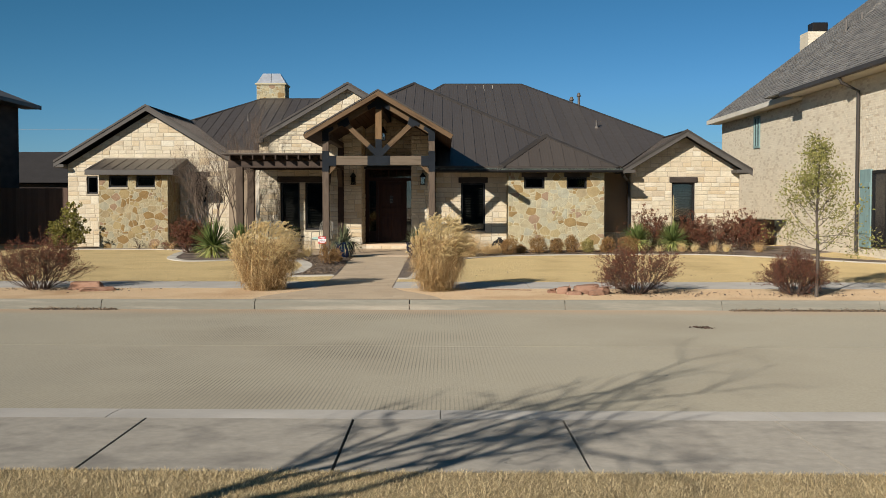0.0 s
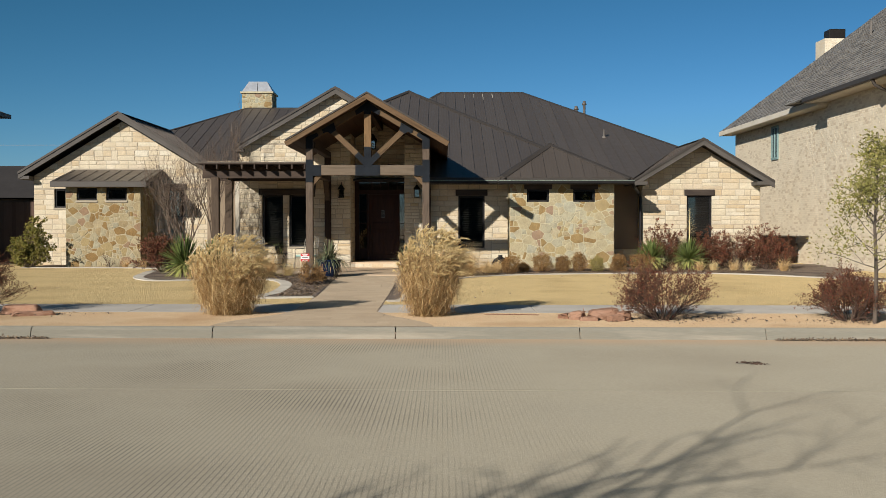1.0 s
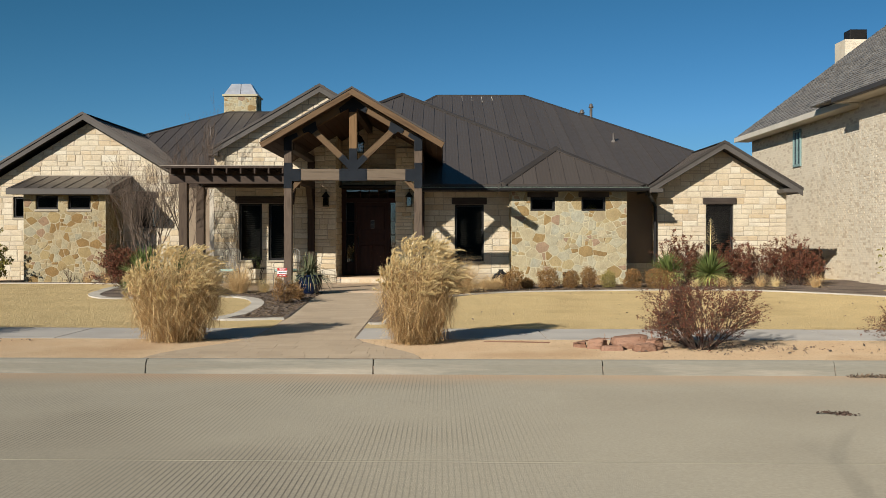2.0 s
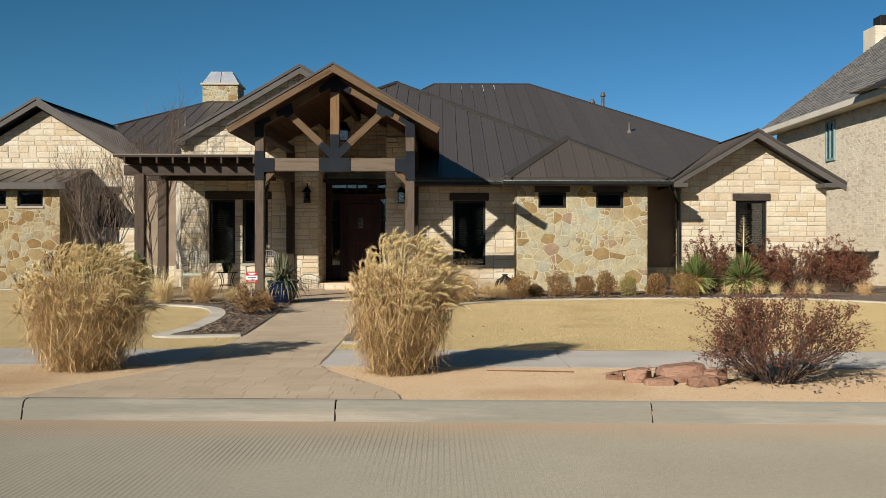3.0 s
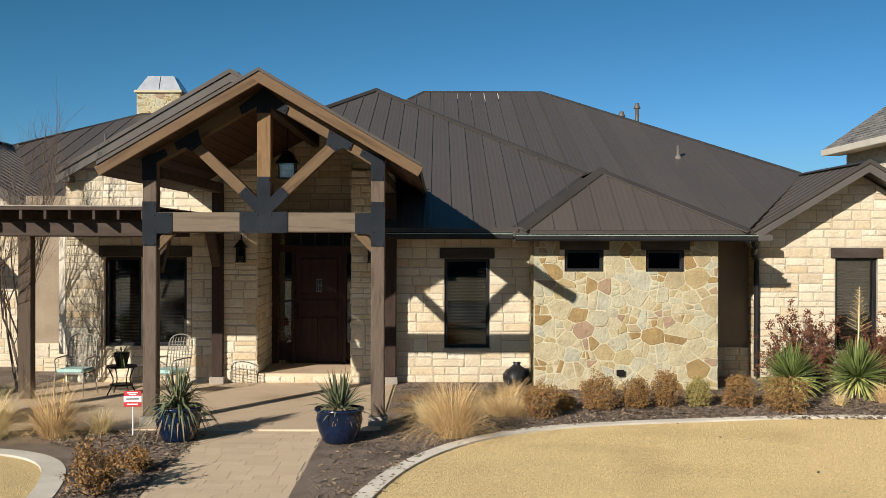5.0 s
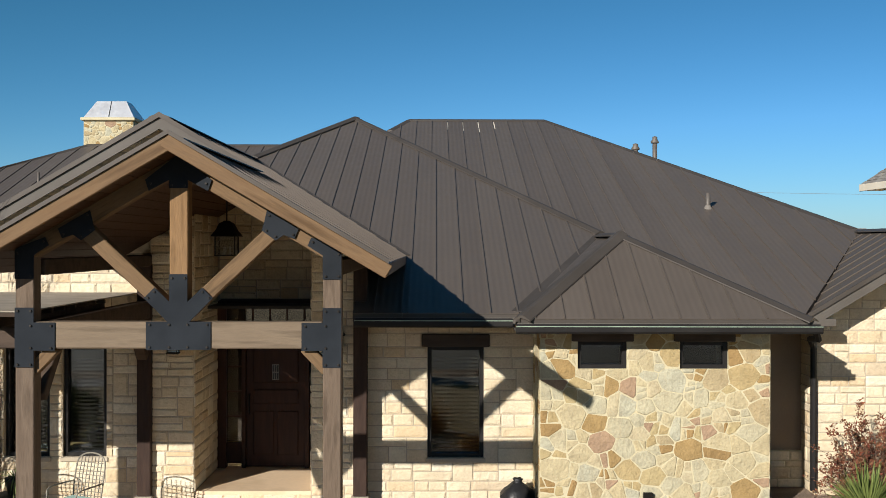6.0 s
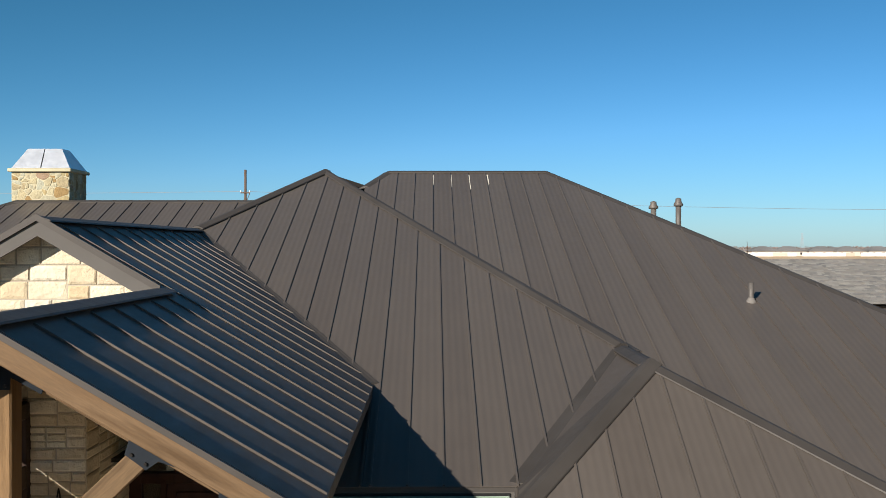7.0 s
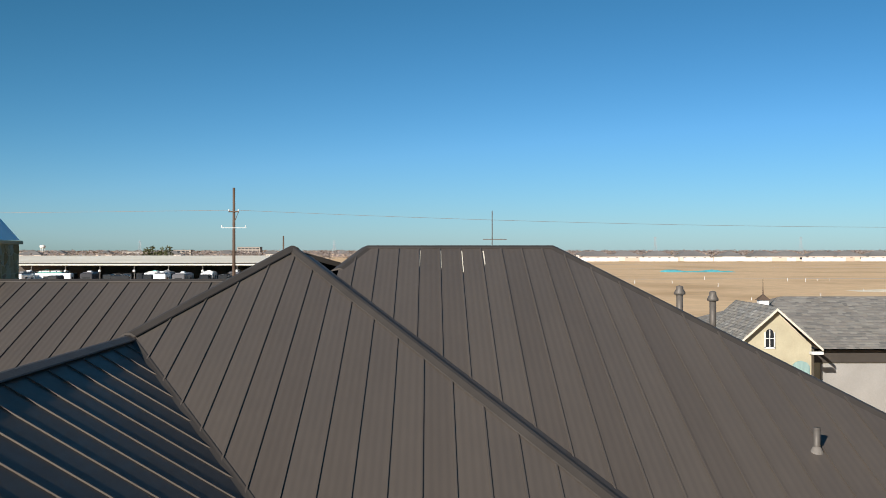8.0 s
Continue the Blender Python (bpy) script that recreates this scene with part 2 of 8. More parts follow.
BROWN_FLAG = surface("brown_sandstone", [(r * 0.86, g * 0.82, b * 0.76) for r, g, b in FLAG_TONES], 0.88, big=(5.0, 0.32), fine=(30, 0.28), bump=(16, 1.0, 0.03), pick="object", constant=True, extra=streak_extra(1.0, (0.28, 0.18, 0.08)))
MORTAR = surface("pale_mortar", [(0.4525, 0.4023, 0.2656), (0.4926, 0.4389, 0.2946)], 0.95, big=(2, 0.12), fine=(40, 0.15), bump=(60, 0.5, 0.008))
MORTAR_TAN = surface("tan_mortar", [(0.3774, 0.3172, 0.2009), (0.4284, 0.364, 0.2401)], 0.95, big=(2, 0.12), fine=(40, 0.15), bump=(60, 0.5, 0.008))
MORTAR_WHITE = surface("limestone_mortar", [(0.36, 0.31, 0.235), (0.42, 0.37, 0.285)], 0.95, big=(2, 0.12), fine=(40, 0.15), bump=(60, 0.5, 0.008))
STUCCO = surface("taupe_stucco", [(0.275, 0.2048, 0.141), (0.3115, 0.2374, 0.1653)], 0.9, big=(1, 0.08), fine=(50, 0.12), bump=(90, 0.5, 0.006))
RECESS_TAN = surface("tan_recess_stucco", [(0.25, 0.19, 0.13), (0.30, 0.235, 0.165)], 0.9, big=(2, 0.15), fine=(20, 0.15), bump=(40, 0.4, 0.006))
# side slopes: the same bronze metal with some shade put into its colour
ROOF_DIM = surface("bronze_standing_seam_metal_dimmed", [(0.0864, 0.0710, 0.0594), (0.0973, 0.0810, 0.0671), (0.0909, 0.0755, 0.0633)], 0.45, metal=0.2, big=(0.8, 0.1), fine=(6, 0.07), bump=(1.3, 0.12, 0.02), pick="object", stretch=(1, 0.35, 1), spec=0.25)
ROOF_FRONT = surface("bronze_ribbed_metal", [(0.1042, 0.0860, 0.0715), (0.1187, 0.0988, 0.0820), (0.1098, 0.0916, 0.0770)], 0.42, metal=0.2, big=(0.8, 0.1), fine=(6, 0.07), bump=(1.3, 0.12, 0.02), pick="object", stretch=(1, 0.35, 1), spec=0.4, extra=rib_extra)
TRIM = surface("bronze_painted_trim", [(0.062, 0.0535, 0.0462), (0.0713, 0.062, 0.0541)], 0.5, metal=0.2, big=(1.5, 0.1), fine=(10, 0.06), bump=(8, 0.1, 0.004))
FASCIA = surface("taupe_painted_fascia", [(0.085, 0.076, 0.066), (0.10, 0.09, 0.079)], 0.6, big=(1.5, 0.1), fine=(10, 0.06), bump=(20, 0.1, 0.004))
GUTTER_IN = surface("gutter_lip_metal", [(0.255, 0.3315, 0.255), (0.357, 0.4335, 0.3443)], 0.45, metal=0.4, big=(2, 0.2), fine=(20, 0.1))
TIMBER = surface("weathered_cedar_timber", [(0.08245, 0.0504, 0.02542), (0.1406, 0.0891, 0.04674), (0.1067, 0.0675, 0.03526)], 0.75, big=(1.6, 0.3), fine=(9, 0.4), bump=(14, 0.4, 0.008), stretch=(1, 9, 9), local=True)
POST_WOOD = surface("weathered_cedar_post", [(0.0599, 0.04142, 0.02839), (0.08752, 0.06217, 0.04259), (0.07137, 0.05062, 0.03549)], 0.75, big=(2.5, 0.2), fine=(9, 0.28), bump=(12, 0.5, 0.01), stretch=(5, 5, 0.8))
TIE_WOOD = surface("grey_weathered_tie_beam", [(0.1067, 0.0795, 0.0533), (0.1622, 0.1232, 0.0851), (0.1323, 0.0994, 0.0681)], 0.75, big=(1.2, 0.14), fine=(9, 0.2), bump=(14, 0.4, 0.008), stretch=(1, 9, 9))
PORCH_POST = surface("dark_cedar_porch_post", [(0.075, 0.053, 0.037), (0.125, 0.092, 0.066), (0.092, 0.066, 0.047)], 0.75, big=(2.5, 0.2), fine=(9, 0.28), bump=(12, 0.5, 0.01), stretch=(5, 5, 0.8))
# darker and redder than the front porch posts
DARK_POST = surface("dark_red_cedar_post", [(0.028, 0.016, 0.012), (0.042, 0.025, 0.018)], 0.7, big=(2.5, 0.2), fine=(9, 0.28), bump=(12, 0.5, 0.01), stretch=(5, 5, 0.8))
RAKE_WOOD = surface("cedar_rake_board", [(0.095, 0.05475, 0.0254), (0.145, 0.08994, 0.04704), (0.115, 0.06843, 0.03387)], 0.7, big=(1.2, 0.25), fine=(9, 0.35), bump=(12, 0.4, 0.008), stretch=(1, 9, 9), local=True)
# dark brown cedar, lowered further for the weak bounce light under the porch roof
PLANK = surface("dimmed_cedar_soffit_plank", [(0.04125, 0.0195, 0.009), (0.06, 0.02925, 0.0135), (0.04875, 0.02325, 0.01125)], 0.65, big=(2, 0.2), fine=(9, 0.25), bump=(12, 0.3, 0.006), stretch=(6, 1, 6), pick="object")
PERGOLA = surface("dark_stained_pergola_wood", [(0.042, 0.029, 0.021), (0.068, 0.047, 0.034)], 0.7, big=(2, 0.2), fine=(9, 0.25), bump=(12, 0.4, 0.008), stretch=(1, 4, 4))
OFFICE = surface("far_office_wall", [(0.27, 0.235, 0.20), (0.36, 0.33, 0.30)], 0.9, pick="object")
GARAGE_BRICK = surface("garage_cream_brick", [(0.3807, 0.3388, 0.2374), (0.4326, 0.3909, 0.2769)], 0.95, big=(1, 0.12), fine=(14, 0.15), bump=(20, 0.4, 0.008))
STEEL = surface("black_steel_plate", [(0.0140, 0.0170, 0.0212), (0.0194, 0.0232, 0.0285)], 0.7, metal=0.0, spec=0.08, big=(3, 0.15), fine=(40, 0.1), bump=(60, 0.1, 0.003))
FRAME = surface("black_window_frame", [(0.013, 0.012, 0.012), (0.018, 0.017, 0.016)], 0.45, big=(3, 0.1), fine=(20, 0.05))
LINTEL = surface("dark_stained_lintel", [(0.045, 0.034, 0.027), (0.065, 0.05, 0.04)], 0.7, big=(2, 0.2), fine=(9, 0.2), bump=(14, 0.4, 0.008), stretch=(1, 5, 5))
DOOR = surface("dark_mahogany_door", [(0.02905, 0.01113, 0.00595), (0.04493, 0.01728, 0.008925)], 0.45, big=(2, 0.2), fine=(9, 0.25), bump=(12, 0.2, 0.004), stretch=(6, 6, 1))
# near-black: the darkness of the unlit rooms sits in the wall colour
INSIDE = surface("darkened_interior", [(0.035, 0.031, 0.027), (0.045, 0.04, 0.035)], 0.9)
BLIND = surface("wooden_blind_slat", [(0.0248, 0.0215, 0.017), (0.033, 0.0286, 0.0228)], 0.7)
IRON = surface("dark_iron", [(0.02, 0.018, 0.016), (0.032, 0.028, 0.025)], 0.5, metal=0.6)
PALE_IRON = surface("weathered_wrought_iron", [(0.168, 0.1575, 0.1312), (0.231, 0.2152, 0.1785)], 0.6, metal=0.3)
CUSHION = surface("turquoise_cushion_fabric", [(0.30, 0.46, 0.41), (0.38, 0.54, 0.48)], 0.95, fine=(60, 0.15), bump=(120, 0.3, 0.004))
GLAZE = surface("cobalt_glazed_ceramic", [(0.0030, 0.0074, 0.0221), (0.0052, 0.0139, 0.0383), (0.0036, 0.0093, 0.0262)], 0.22, big=(4, 0.2), fine=(20, 0.1), bump=(10, 0.1, 0.004), spec=0.6)
GALV = surface("galvanised_chimney_cap", [(0.7843, 0.7955, 0.8131), (0.8855, 0.895, 0.9117)], 0.42, metal=0.7, big=(2, 0.1), fine=(10, 0.08), bump=(3, 0.1, 0.01))
VENT = surface("painted_vent_pipe", [(0.11, 0.098, 0.088), (0.14, 0.125, 0.11)], 0.55, metal=0.3)
RUBBER = surface("pale_flashing_boot", [(0.15, 0.135, 0.12), (0.19, 0.17, 0.15)], 0.7)
# blue-grey because the haze of the distance is mixed into the steel colour
PYLON = surface("hazy_grey_steel", [(0.294, 0.315, 0.336)], 0.7)
KING_WOOD = surface("honey_cedar_post", [(0.1425, 0.0833, 0.0375), (0.1995, 0.1190, 0.0562), (0.1615, 0.0952, 0.0450)], 0.75, big=(2.5, 0.2), fine=(9, 0.28), bump=(12, 0.5, 0.01), stretch=(5, 5, 0.8))
SIGN_RED = surface("red_sign_plastic", [(0.496, 0.036, 0.04), (0.544, 0.048, 0.048)], 0.5)
SIGN_WHITE = surface("white_sign_plastic", [(0.78, 0.76, 0.74), (0.82, 0.80, 0.78)], 0.5)
BAG = surface("black_plastic_bag", [(0.014, 0.014, 0.015), (0.022, 0.022, 0.024)], 0.35, bump=(14, 0.6, 0.02))
ROCK = surface("red_sandstone_rock", [(0.27, 0.135, 0.08), (0.40, 0.235, 0.155), (0.33, 0.18, 0.115)], 0.9, big=(3, 0.25), fine=(24, 0.25), bump=(20, 0.8, 0.03), stretch=(1, 1, 2.5))
BARK = surface("grey_brown_bark", [(0.117, 0.08424, 0.0624), (0.2106, 0.1599, 0.1209)], 0.9, fine=(30, 0.3), bump=(40, 0.6, 0.01))
DARK_BARK = surface("dark_young_bark", [(0.10, 0.078, 0.06), (0.15, 0.12, 0.095)], 0.9, fine=(30, 0.3), bump=(40, 0.6, 0.01))
TWIG = surface("reddish_twig", [(0.060, 0.036, 0.027), (0.13, 0.088, 0.066), (0.085, 0.056, 0.042)], 0.9, pick="island")
RED_LEAF = surface("dark_red_leaf", [(0.1122, 0.0298, 0.0197), (0.1965, 0.0559, 0.0317), (0.1496, 0.0792, 0.0387), (0.0935, 0.0466, 0.0246), (0.2432, 0.0931, 0.0493)], 0.65, pick="island", big=(3, 0.2))
STRAW = surface("straw_grass_blade", [(0.476, 0.2992, 0.117), (0.6426, 0.4395, 0.2079), (0.7616, 0.5739, 0.3118), (0.5593, 0.3663, 0.156)], 0.75, pick="island", big=(3, 0.15))
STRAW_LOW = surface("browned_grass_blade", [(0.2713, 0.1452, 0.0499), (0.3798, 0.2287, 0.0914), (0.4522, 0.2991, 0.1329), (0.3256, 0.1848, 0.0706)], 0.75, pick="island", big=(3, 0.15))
PLUME = surface("straw_grass_plume", [(0.6752, 0.513, 0.2433), (0.8184, 0.6582, 0.3563), (0.7468, 0.5808, 0.2955)], 0.9, pick="island", big=(4, 0.15))
OCHRE_LEAF = surface("ochre_hedge_leaf", [(0.2151, 0.1061, 0.03587), (0.3269, 0.1829, 0.07174), (0.2581, 0.1537, 0.05576), (0.1548, 0.08419, 0.03188)], 0.75, pick="island", big=(3, 0.2))
OLIVE_LEAF = surface("olive_hedge_leaf", [(0.26, 0.22, 0.065), (0.36, 0.30, 0.11), (0.30, 0.225, 0.075)], 0.75, pick="island", big=(3, 0.2))
YUCCA = surface("blue_green_yucca_leaf", [(0.0791, 0.1172, 0.0342), (0.1694, 0.2034, 0.0587), (0.113, 0.1486, 0.0427)], 0.55, pick="island", big=(3, 0.2))
POT_LEAF = surface("grey_olive_leaf", [(0.08, 0.1012, 0.0488), (0.16, 0.176, 0.0975), (0.12, 0.1364, 0.0713), (0.24, 0.22, 0.12)], 0.65, pick="island", big=(3, 0.2))
DRY_LEAF = surface("dry_brown_leaf", [(0.24, 0.15, 0.085), (0.36, 0.25, 0.15), (0.17, 0.11, 0.075)], 0.75, pick="island", big=(3, 0.2))
POST_BASE = surface("tan_post_base", [(0.27, 0.235, 0.19), (0.32, 0.28, 0.23)], 0.85, big=(2, 0.2), fine=(20, 0.2), bump=(30, 0.4, 0.008))
YUCCA_PALE = surface("yellow_yucca_leaf", [(0.3795, 0.391, 0.1035), (0.5175, 0.4945, 0.1725), (0.253, 0.299, 0.0805)], 0.6, pick="island", big=(3, 0.2))
OAK_LEAF = surface("pale_oak_leaf", [(0.1789, 0.1789, 0.0445), (0.3157, 0.2842, 0.0891), (0.2316, 0.221, 0.0624), (0.3999, 0.3368, 0.1247)], 0.6, pick="island", big=(3, 0.2))
GREEN_LEAF = surface("green_shrub_leaf", [(0.125, 0.126, 0.025), (0.225, 0.189, 0.045), (0.1625, 0.147, 0.03)], 0.6, pick="island", big=(3, 0.2))
PALE_BRICK = surface("cream_brick", [(0.694, 0.604, 0.452), (0.732, 0.649, 0.496), (0.713, 0.626, 0.474), (0.567, 0.467, 0.337), (0.719, 0.639, 0.486), (0.707, 0.62, 0.471), (0.745, 0.665, 0.514)], 0.9, big=(1.2, 0.12), fine=(25, 0.15), bump=(30, 0.3, 0.006), pick="island")
BRICK_MORTAR = surface("cream_brick_mortar", [(0.6212, 0.5439, 0.4088), (0.6854, 0.6103, 0.4672)], 0.95, big=(1, 0.1), fine=(30, 0.12), bump=(50, 0.4, 0.006))
DARK_BRICK = surface("dark_brown_brick", [(0.055, 0.042, 0.036), (0.085, 0.066, 0.055)], 0.9, big=(1.2, 0.15), fine=(20, 0.2), bump=(30, 0.4, 0.008), stretch=(1, 1, 3))
SHINGLE = surface("grey_slate_shingle", [(0.1684, 0.1654, 0.1584), (0.2635, 0.2416, 0.2088), (0.1903, 0.1903, 0.1843), (0.2782, 0.2635, 0.2376)], 0.85, big=(1.6, 0.2), fine=(8, 0.25), bump=(14, 0.5, 0.02), extra=shingle_extra)
SHINGLE_PIECE = surface("grey_slate_shingle_piece", [(0.142, 0.138, 0.1313), (0.2698, 0.2553, 0.2278), (0.1917, 0.1794, 0.1675), (0.2272, 0.207, 0.1809)], 0.85, big=(0.7, 0.15), fine=(12, 0.2), bump=(18, 0.5, 0.01), pick="island")
CREAM_PAINT = surface("cream_painted_eave", [(0.62, 0.56, 0.45), (0.68, 0.62, 0.51)], 0.7, big=(1, 0.08), fine=(12, 0.06))
SHUTTER = surface("blue_green_shutter_paint", [(0.20, 0.30, 0.29), (0.25, 0.36, 0.34)], 0.65, big=(2, 0.12), fine=(10, 0.1), stretch=(5, 5, 1))
FENCE = surface("brown_fence_board", [(0.0765, 0.0495, 0.0378), (0.108, 0.072, 0.054), (0.09, 0.0585, 0.045)], 0.85, big=(2, 0.15), fine=(8, 0.2), bump=(12, 0.4, 0.008), stretch=(5, 5, 0.8), pick="object")
DIRT = surface("bare_field_dirt", [(0.5925, 0.3944, 0.2158), (0.7166, 0.5032, 0.2984), (0.6477, 0.4488, 0.2539)], 0.95, big=(0.03, 0.22), fine=(0.35, 0.3), bump=(3, 0.1, 0.05))
CHALK = surface("white_caliche_heap", [(0.74, 0.64, 0.48), (0.82, 0.73, 0.58)], 0.95)
TARP = surface("turquoise_tarp", [(0.10, 0.45, 0.50), (0.16, 0.55, 0.58)], 0.6)
FAR_ROOF = surface("far_grey_roof", [(0.14, 0.135, 0.13), (0.20, 0.19, 0.18)], 0.9, big=(0.05, 0.2), fine=(1, 0.1))
FAR_WALL = surface("far_pale_wall", [(0.62, 0.57, 0.50), (0.50, 0.38, 0.30), (0.70, 0.67, 0.62)], 0.9, big=(0.05, 0.1), fine=(1, 0.1), pick="object")
WHITE_WALL = surface("white_screen_wall", [(0.6364, 0.6192, 0.5848), (0.688, 0.6708, 0.6364)], 0.85, big=(0.05, 0.1))
# bare wood paled towards grey, the horizon haze being part of the palette
FAR_TREE = surface("far_hazed_bare_wood", [(0.185, 0.150, 0.140), (0.215, 0.178, 0.165), (0.165, 0.150, 0.135)], 0.95, big=(0.03, 0.2), fine=(0.3, 0.2), pick="island")
THICKET = surface("dark_evergreen_leaf", [(0.05, 0.055, 0.025), (0.08, 0.085, 0.035), (0.06, 0.06, 0.03)], 0.8, pick="island")
# white paint taken down to grey: the door's shade is in the colour
DOOR_GREY = surface("shaded_white_door_paint", [(0.2625, 0.252, 0.2362), (0.2887, 0.2782, 0.2625)], 0.7, big=(1, 0.08))
CARPORT = surface("pale_carport_roof", [(0.7517, 0.6996, 0.5858), (0.8294, 0.7759, 0.6576)], 0.6, big=(0.1, 0.08))
CAR_PAINT = surface("vehicle_paint", [(0.72, 0.72, 0.72), (0.03, 0.03, 0.035), (0.74, 0.74, 0.73), (0.78, 0.77, 0.74), (0.20, 0.20, 0.21), (0.70, 0.68, 0.64), (0.66, 0.66, 0.65), (0.05, 0.05, 0.055), (0.14, 0.36, 0.31), (0.75, 0.75, 0.74), (0.10, 0.10, 0.11), (0.72, 0.71, 0.69)], 0.35, pick="object", constant=True, big=(1, 0.02), fine=(5, 0.02))
TYRE = surface("black_tyre", [(0.02, 0.02, 0.02)], 0.85)
POLE = surface("creosote_pole_wood", [(0.0825, 0.05625, 0.04125), (0.1125, 0.07875, 0.06)], 0.9, stretch=(4, 4, 0.6))
WHITE_ARM = surface("pale_crossarm", [(0.62, 0.62, 0.60)], 0.6)
WIRE = surface("weathered_wire", [(0.22, 0.21, 0.20)], 0.6, metal=0.5)


def glass(name, tint, rough=0.02, ior=1.5):
    m = bpy.data.materials.new(name)
    m.use_nodes = True
    b = m.node_tree.nodes["Principled BSDF"]
    b.inputs["Base Color"].default_value = (*tint, 1)
    b.inputs["Roughness"].default_value = rough
    b.inputs["Transmission Weight"].default_value = 1.0
    b.inputs["IOR"].default_value = ior
    return m


GLASS = glass("tinted_window_glass", (0.30, 0.34, 0.34), ior=1.9)
CLEAR_GLASS = glass("clear_lantern_glass", (0.85, 0.85, 0.82))
CAR_GLASS = surface("dark_car_glass", [(0.02, 0.022, 0.025)], 0.2, spec=0.6)


# ---- mesh builders ----
class Shape:
    """Points and faces of one mesh."""

    def __init__(self):
        self.v, self.f = [], []

    def add(self, verts, faces):
        k = len(self.v)
        self.v.extend(tuple(p) for p in verts)
        self.f.extend(tuple(k + i for i in f) for f in faces)
        return self

    def box(self, a, b, m=None, edge=0.0):
        """A box from corner a to corner b, its edges chamfered by edge, moved by m."""
        (x0, y0, z0), (x1, y1, z1) = a, b
        if edge <= 0:
            vs = [(x0, y0, z0), (x1, y0, z0), (x1, y1, z0), (x0, y1, z0), (x0, y0, z1), (x1, y0, z1), (x1, y1, z1), (x0, y1, z1)]
            fs = [(0, 3, 2, 1), (4, 5, 6, 7), (0, 1, 5, 4), (1, 2, 6, 5), (2, 3, 7, 6), (3, 0, 4, 7)]
        else:
            e = min(edge, 0.45 * (x1 - x0), 0.45 * (y1 - y0), 0.45 * (z1 - z0))
            vs, fs = [], []
            ix = {}
            for sx in (0, 1):
                for sy in (0, 1):
                    for sz in (0, 1):
                        c = ((x0, x1)[sx], (y0, y1)[sy], (z0, z1)[sz])
                        s = [e if q == 0 else -e for q in (sx, sy, sz)]
                        for ax in range(3):
                            p = [c[i] + (s[i] if i != ax else 0) for i in range(3)]
                            ix[(sx, sy, sz, ax)] = len(vs)
                            vs.append(tuple(p))
            for ax in range(3):
                o = [i for i in range(3) if i != ax]
                for s in (0, 1):
                    ring = []
                    for q in ((0, 0), (1, 0), (1, 1), (0, 1)):
                        k = [0, 0, 0]
                        k[ax], k[o[0]], k[o[1]] = s, q[0], q[1]
                        ring.append(ix[(*k, ax)])
                    flip = (s == 1) != (ax == 1)
                    fs.append(tuple(ring if flip else ring[::-1]))
                for q in ((0, 0), (1, 0), (1, 1), (0, 1)):
                    k0, k1 = [0, 0, 0], [0, 0, 0]
                    k0[ax], k1[ax] = 0, 1
                    k0[o[0]] = k1[o[0]] = q[0]
                    k0[o[1]] = k1[o[1]] = q[1]
                    fs.append((ix[(*k0, o[0])], ix[(*k1, o[0])], ix[(*k1, o[1])], ix[(*k0, o[1])]))
            for sx in (0, 1):
                for sy in (0, 1):
                    for sz in (0, 1):
                        fs.append(tuple(ix[(sx, sy, sz, ax)] for ax in range(3)))
        if m is not None:
            vs = [m @ Vector(p) for p in vs]
        return self.add(vs, fs)

    def prism(self, ring, way):
        """A polygon pushed along way."""
        n = len(ring)
        w = Vector(way)
        vs = [Vector(p) for p in ring] + [Vector(p) + w for p in ring]
        fs = [tuple(range(n))[::-1], tuple(range(n, 2 * n))] + [(i, (i + 1) % n, n + (i + 1) % n, n + i) for i in range(n)]
        return self.add(vs, fs)

    def beam(self, p, q, w, h, up=(0, 0, 1), edge=0.01):
        """A timber from p to q, w wide and h deep across up."""
        p, q = Vector(p), Vector(q)
        x = (q - p).normalized()
        y = Vector(up).cross(x).normalized()
        z = x.cross(y)
        m = Matrix((x, y, z)).transposed().to_4x4()
        m.translation = p
        return self.box((0, -w / 2, -h / 2), ((q - p).length, w / 2, h / 2), m, edge)

    def tube(self, path, radii, sides=6, cap=True):
        """A tube along path with a radius at each point."""
        pts = [Vector(p) for p in path]
        if isinstance(radii, (int, float)):
            radii = [radii] * len(pts)
        vs, fs = [], []
        t = (pts[1] - pts[0]).normalized()
        a = t.orthogonal().normalized()
        for i, p in enumerate(pts):
            d = (pts[min(i + 1, len(pts) - 1)] - pts[max(i - 1, 0)])
            if d.length > 1e-9:
                t = d.normalized()
            a = (a - t * a.dot(t))
            a = a.normalized() if a.length > 1e-6 else t.orthogonal().normalized()
            b = t.cross(a)
            for k in range(sides):
                ang = 2 * math.pi * k / sides
                vs.append(p + (a * math.cos(ang) + b * math.sin(ang)) * radii[i])
        for i in range(len(pts) - 1):
            for k in range(sides):
                k2 = (k + 1) % sides
                fs.append((i * sides + k, i * sides + k2, (i + 1) * sides + k2, (i + 1) * sides + k))
        if cap:
            fs.append(tuple(range(sides))[::-1])
            fs.append(tuple(range((len(pts) - 1) * sides, len(pts) * sides)))
        return self.add(vs, fs)

    def lathe(self, profile, sides=20, centre=(0, 0, 0)):
        """A profile of (radius, height) turned about the vertical."""
        vs, fs = [], []
        for r, z in profile:
            for k in range(sides):
                a = 2 * math.pi * k / sides
                vs.append((centre[0] + r * math.cos(a), centre[1] + r * math.sin(a), centre[2] + z))
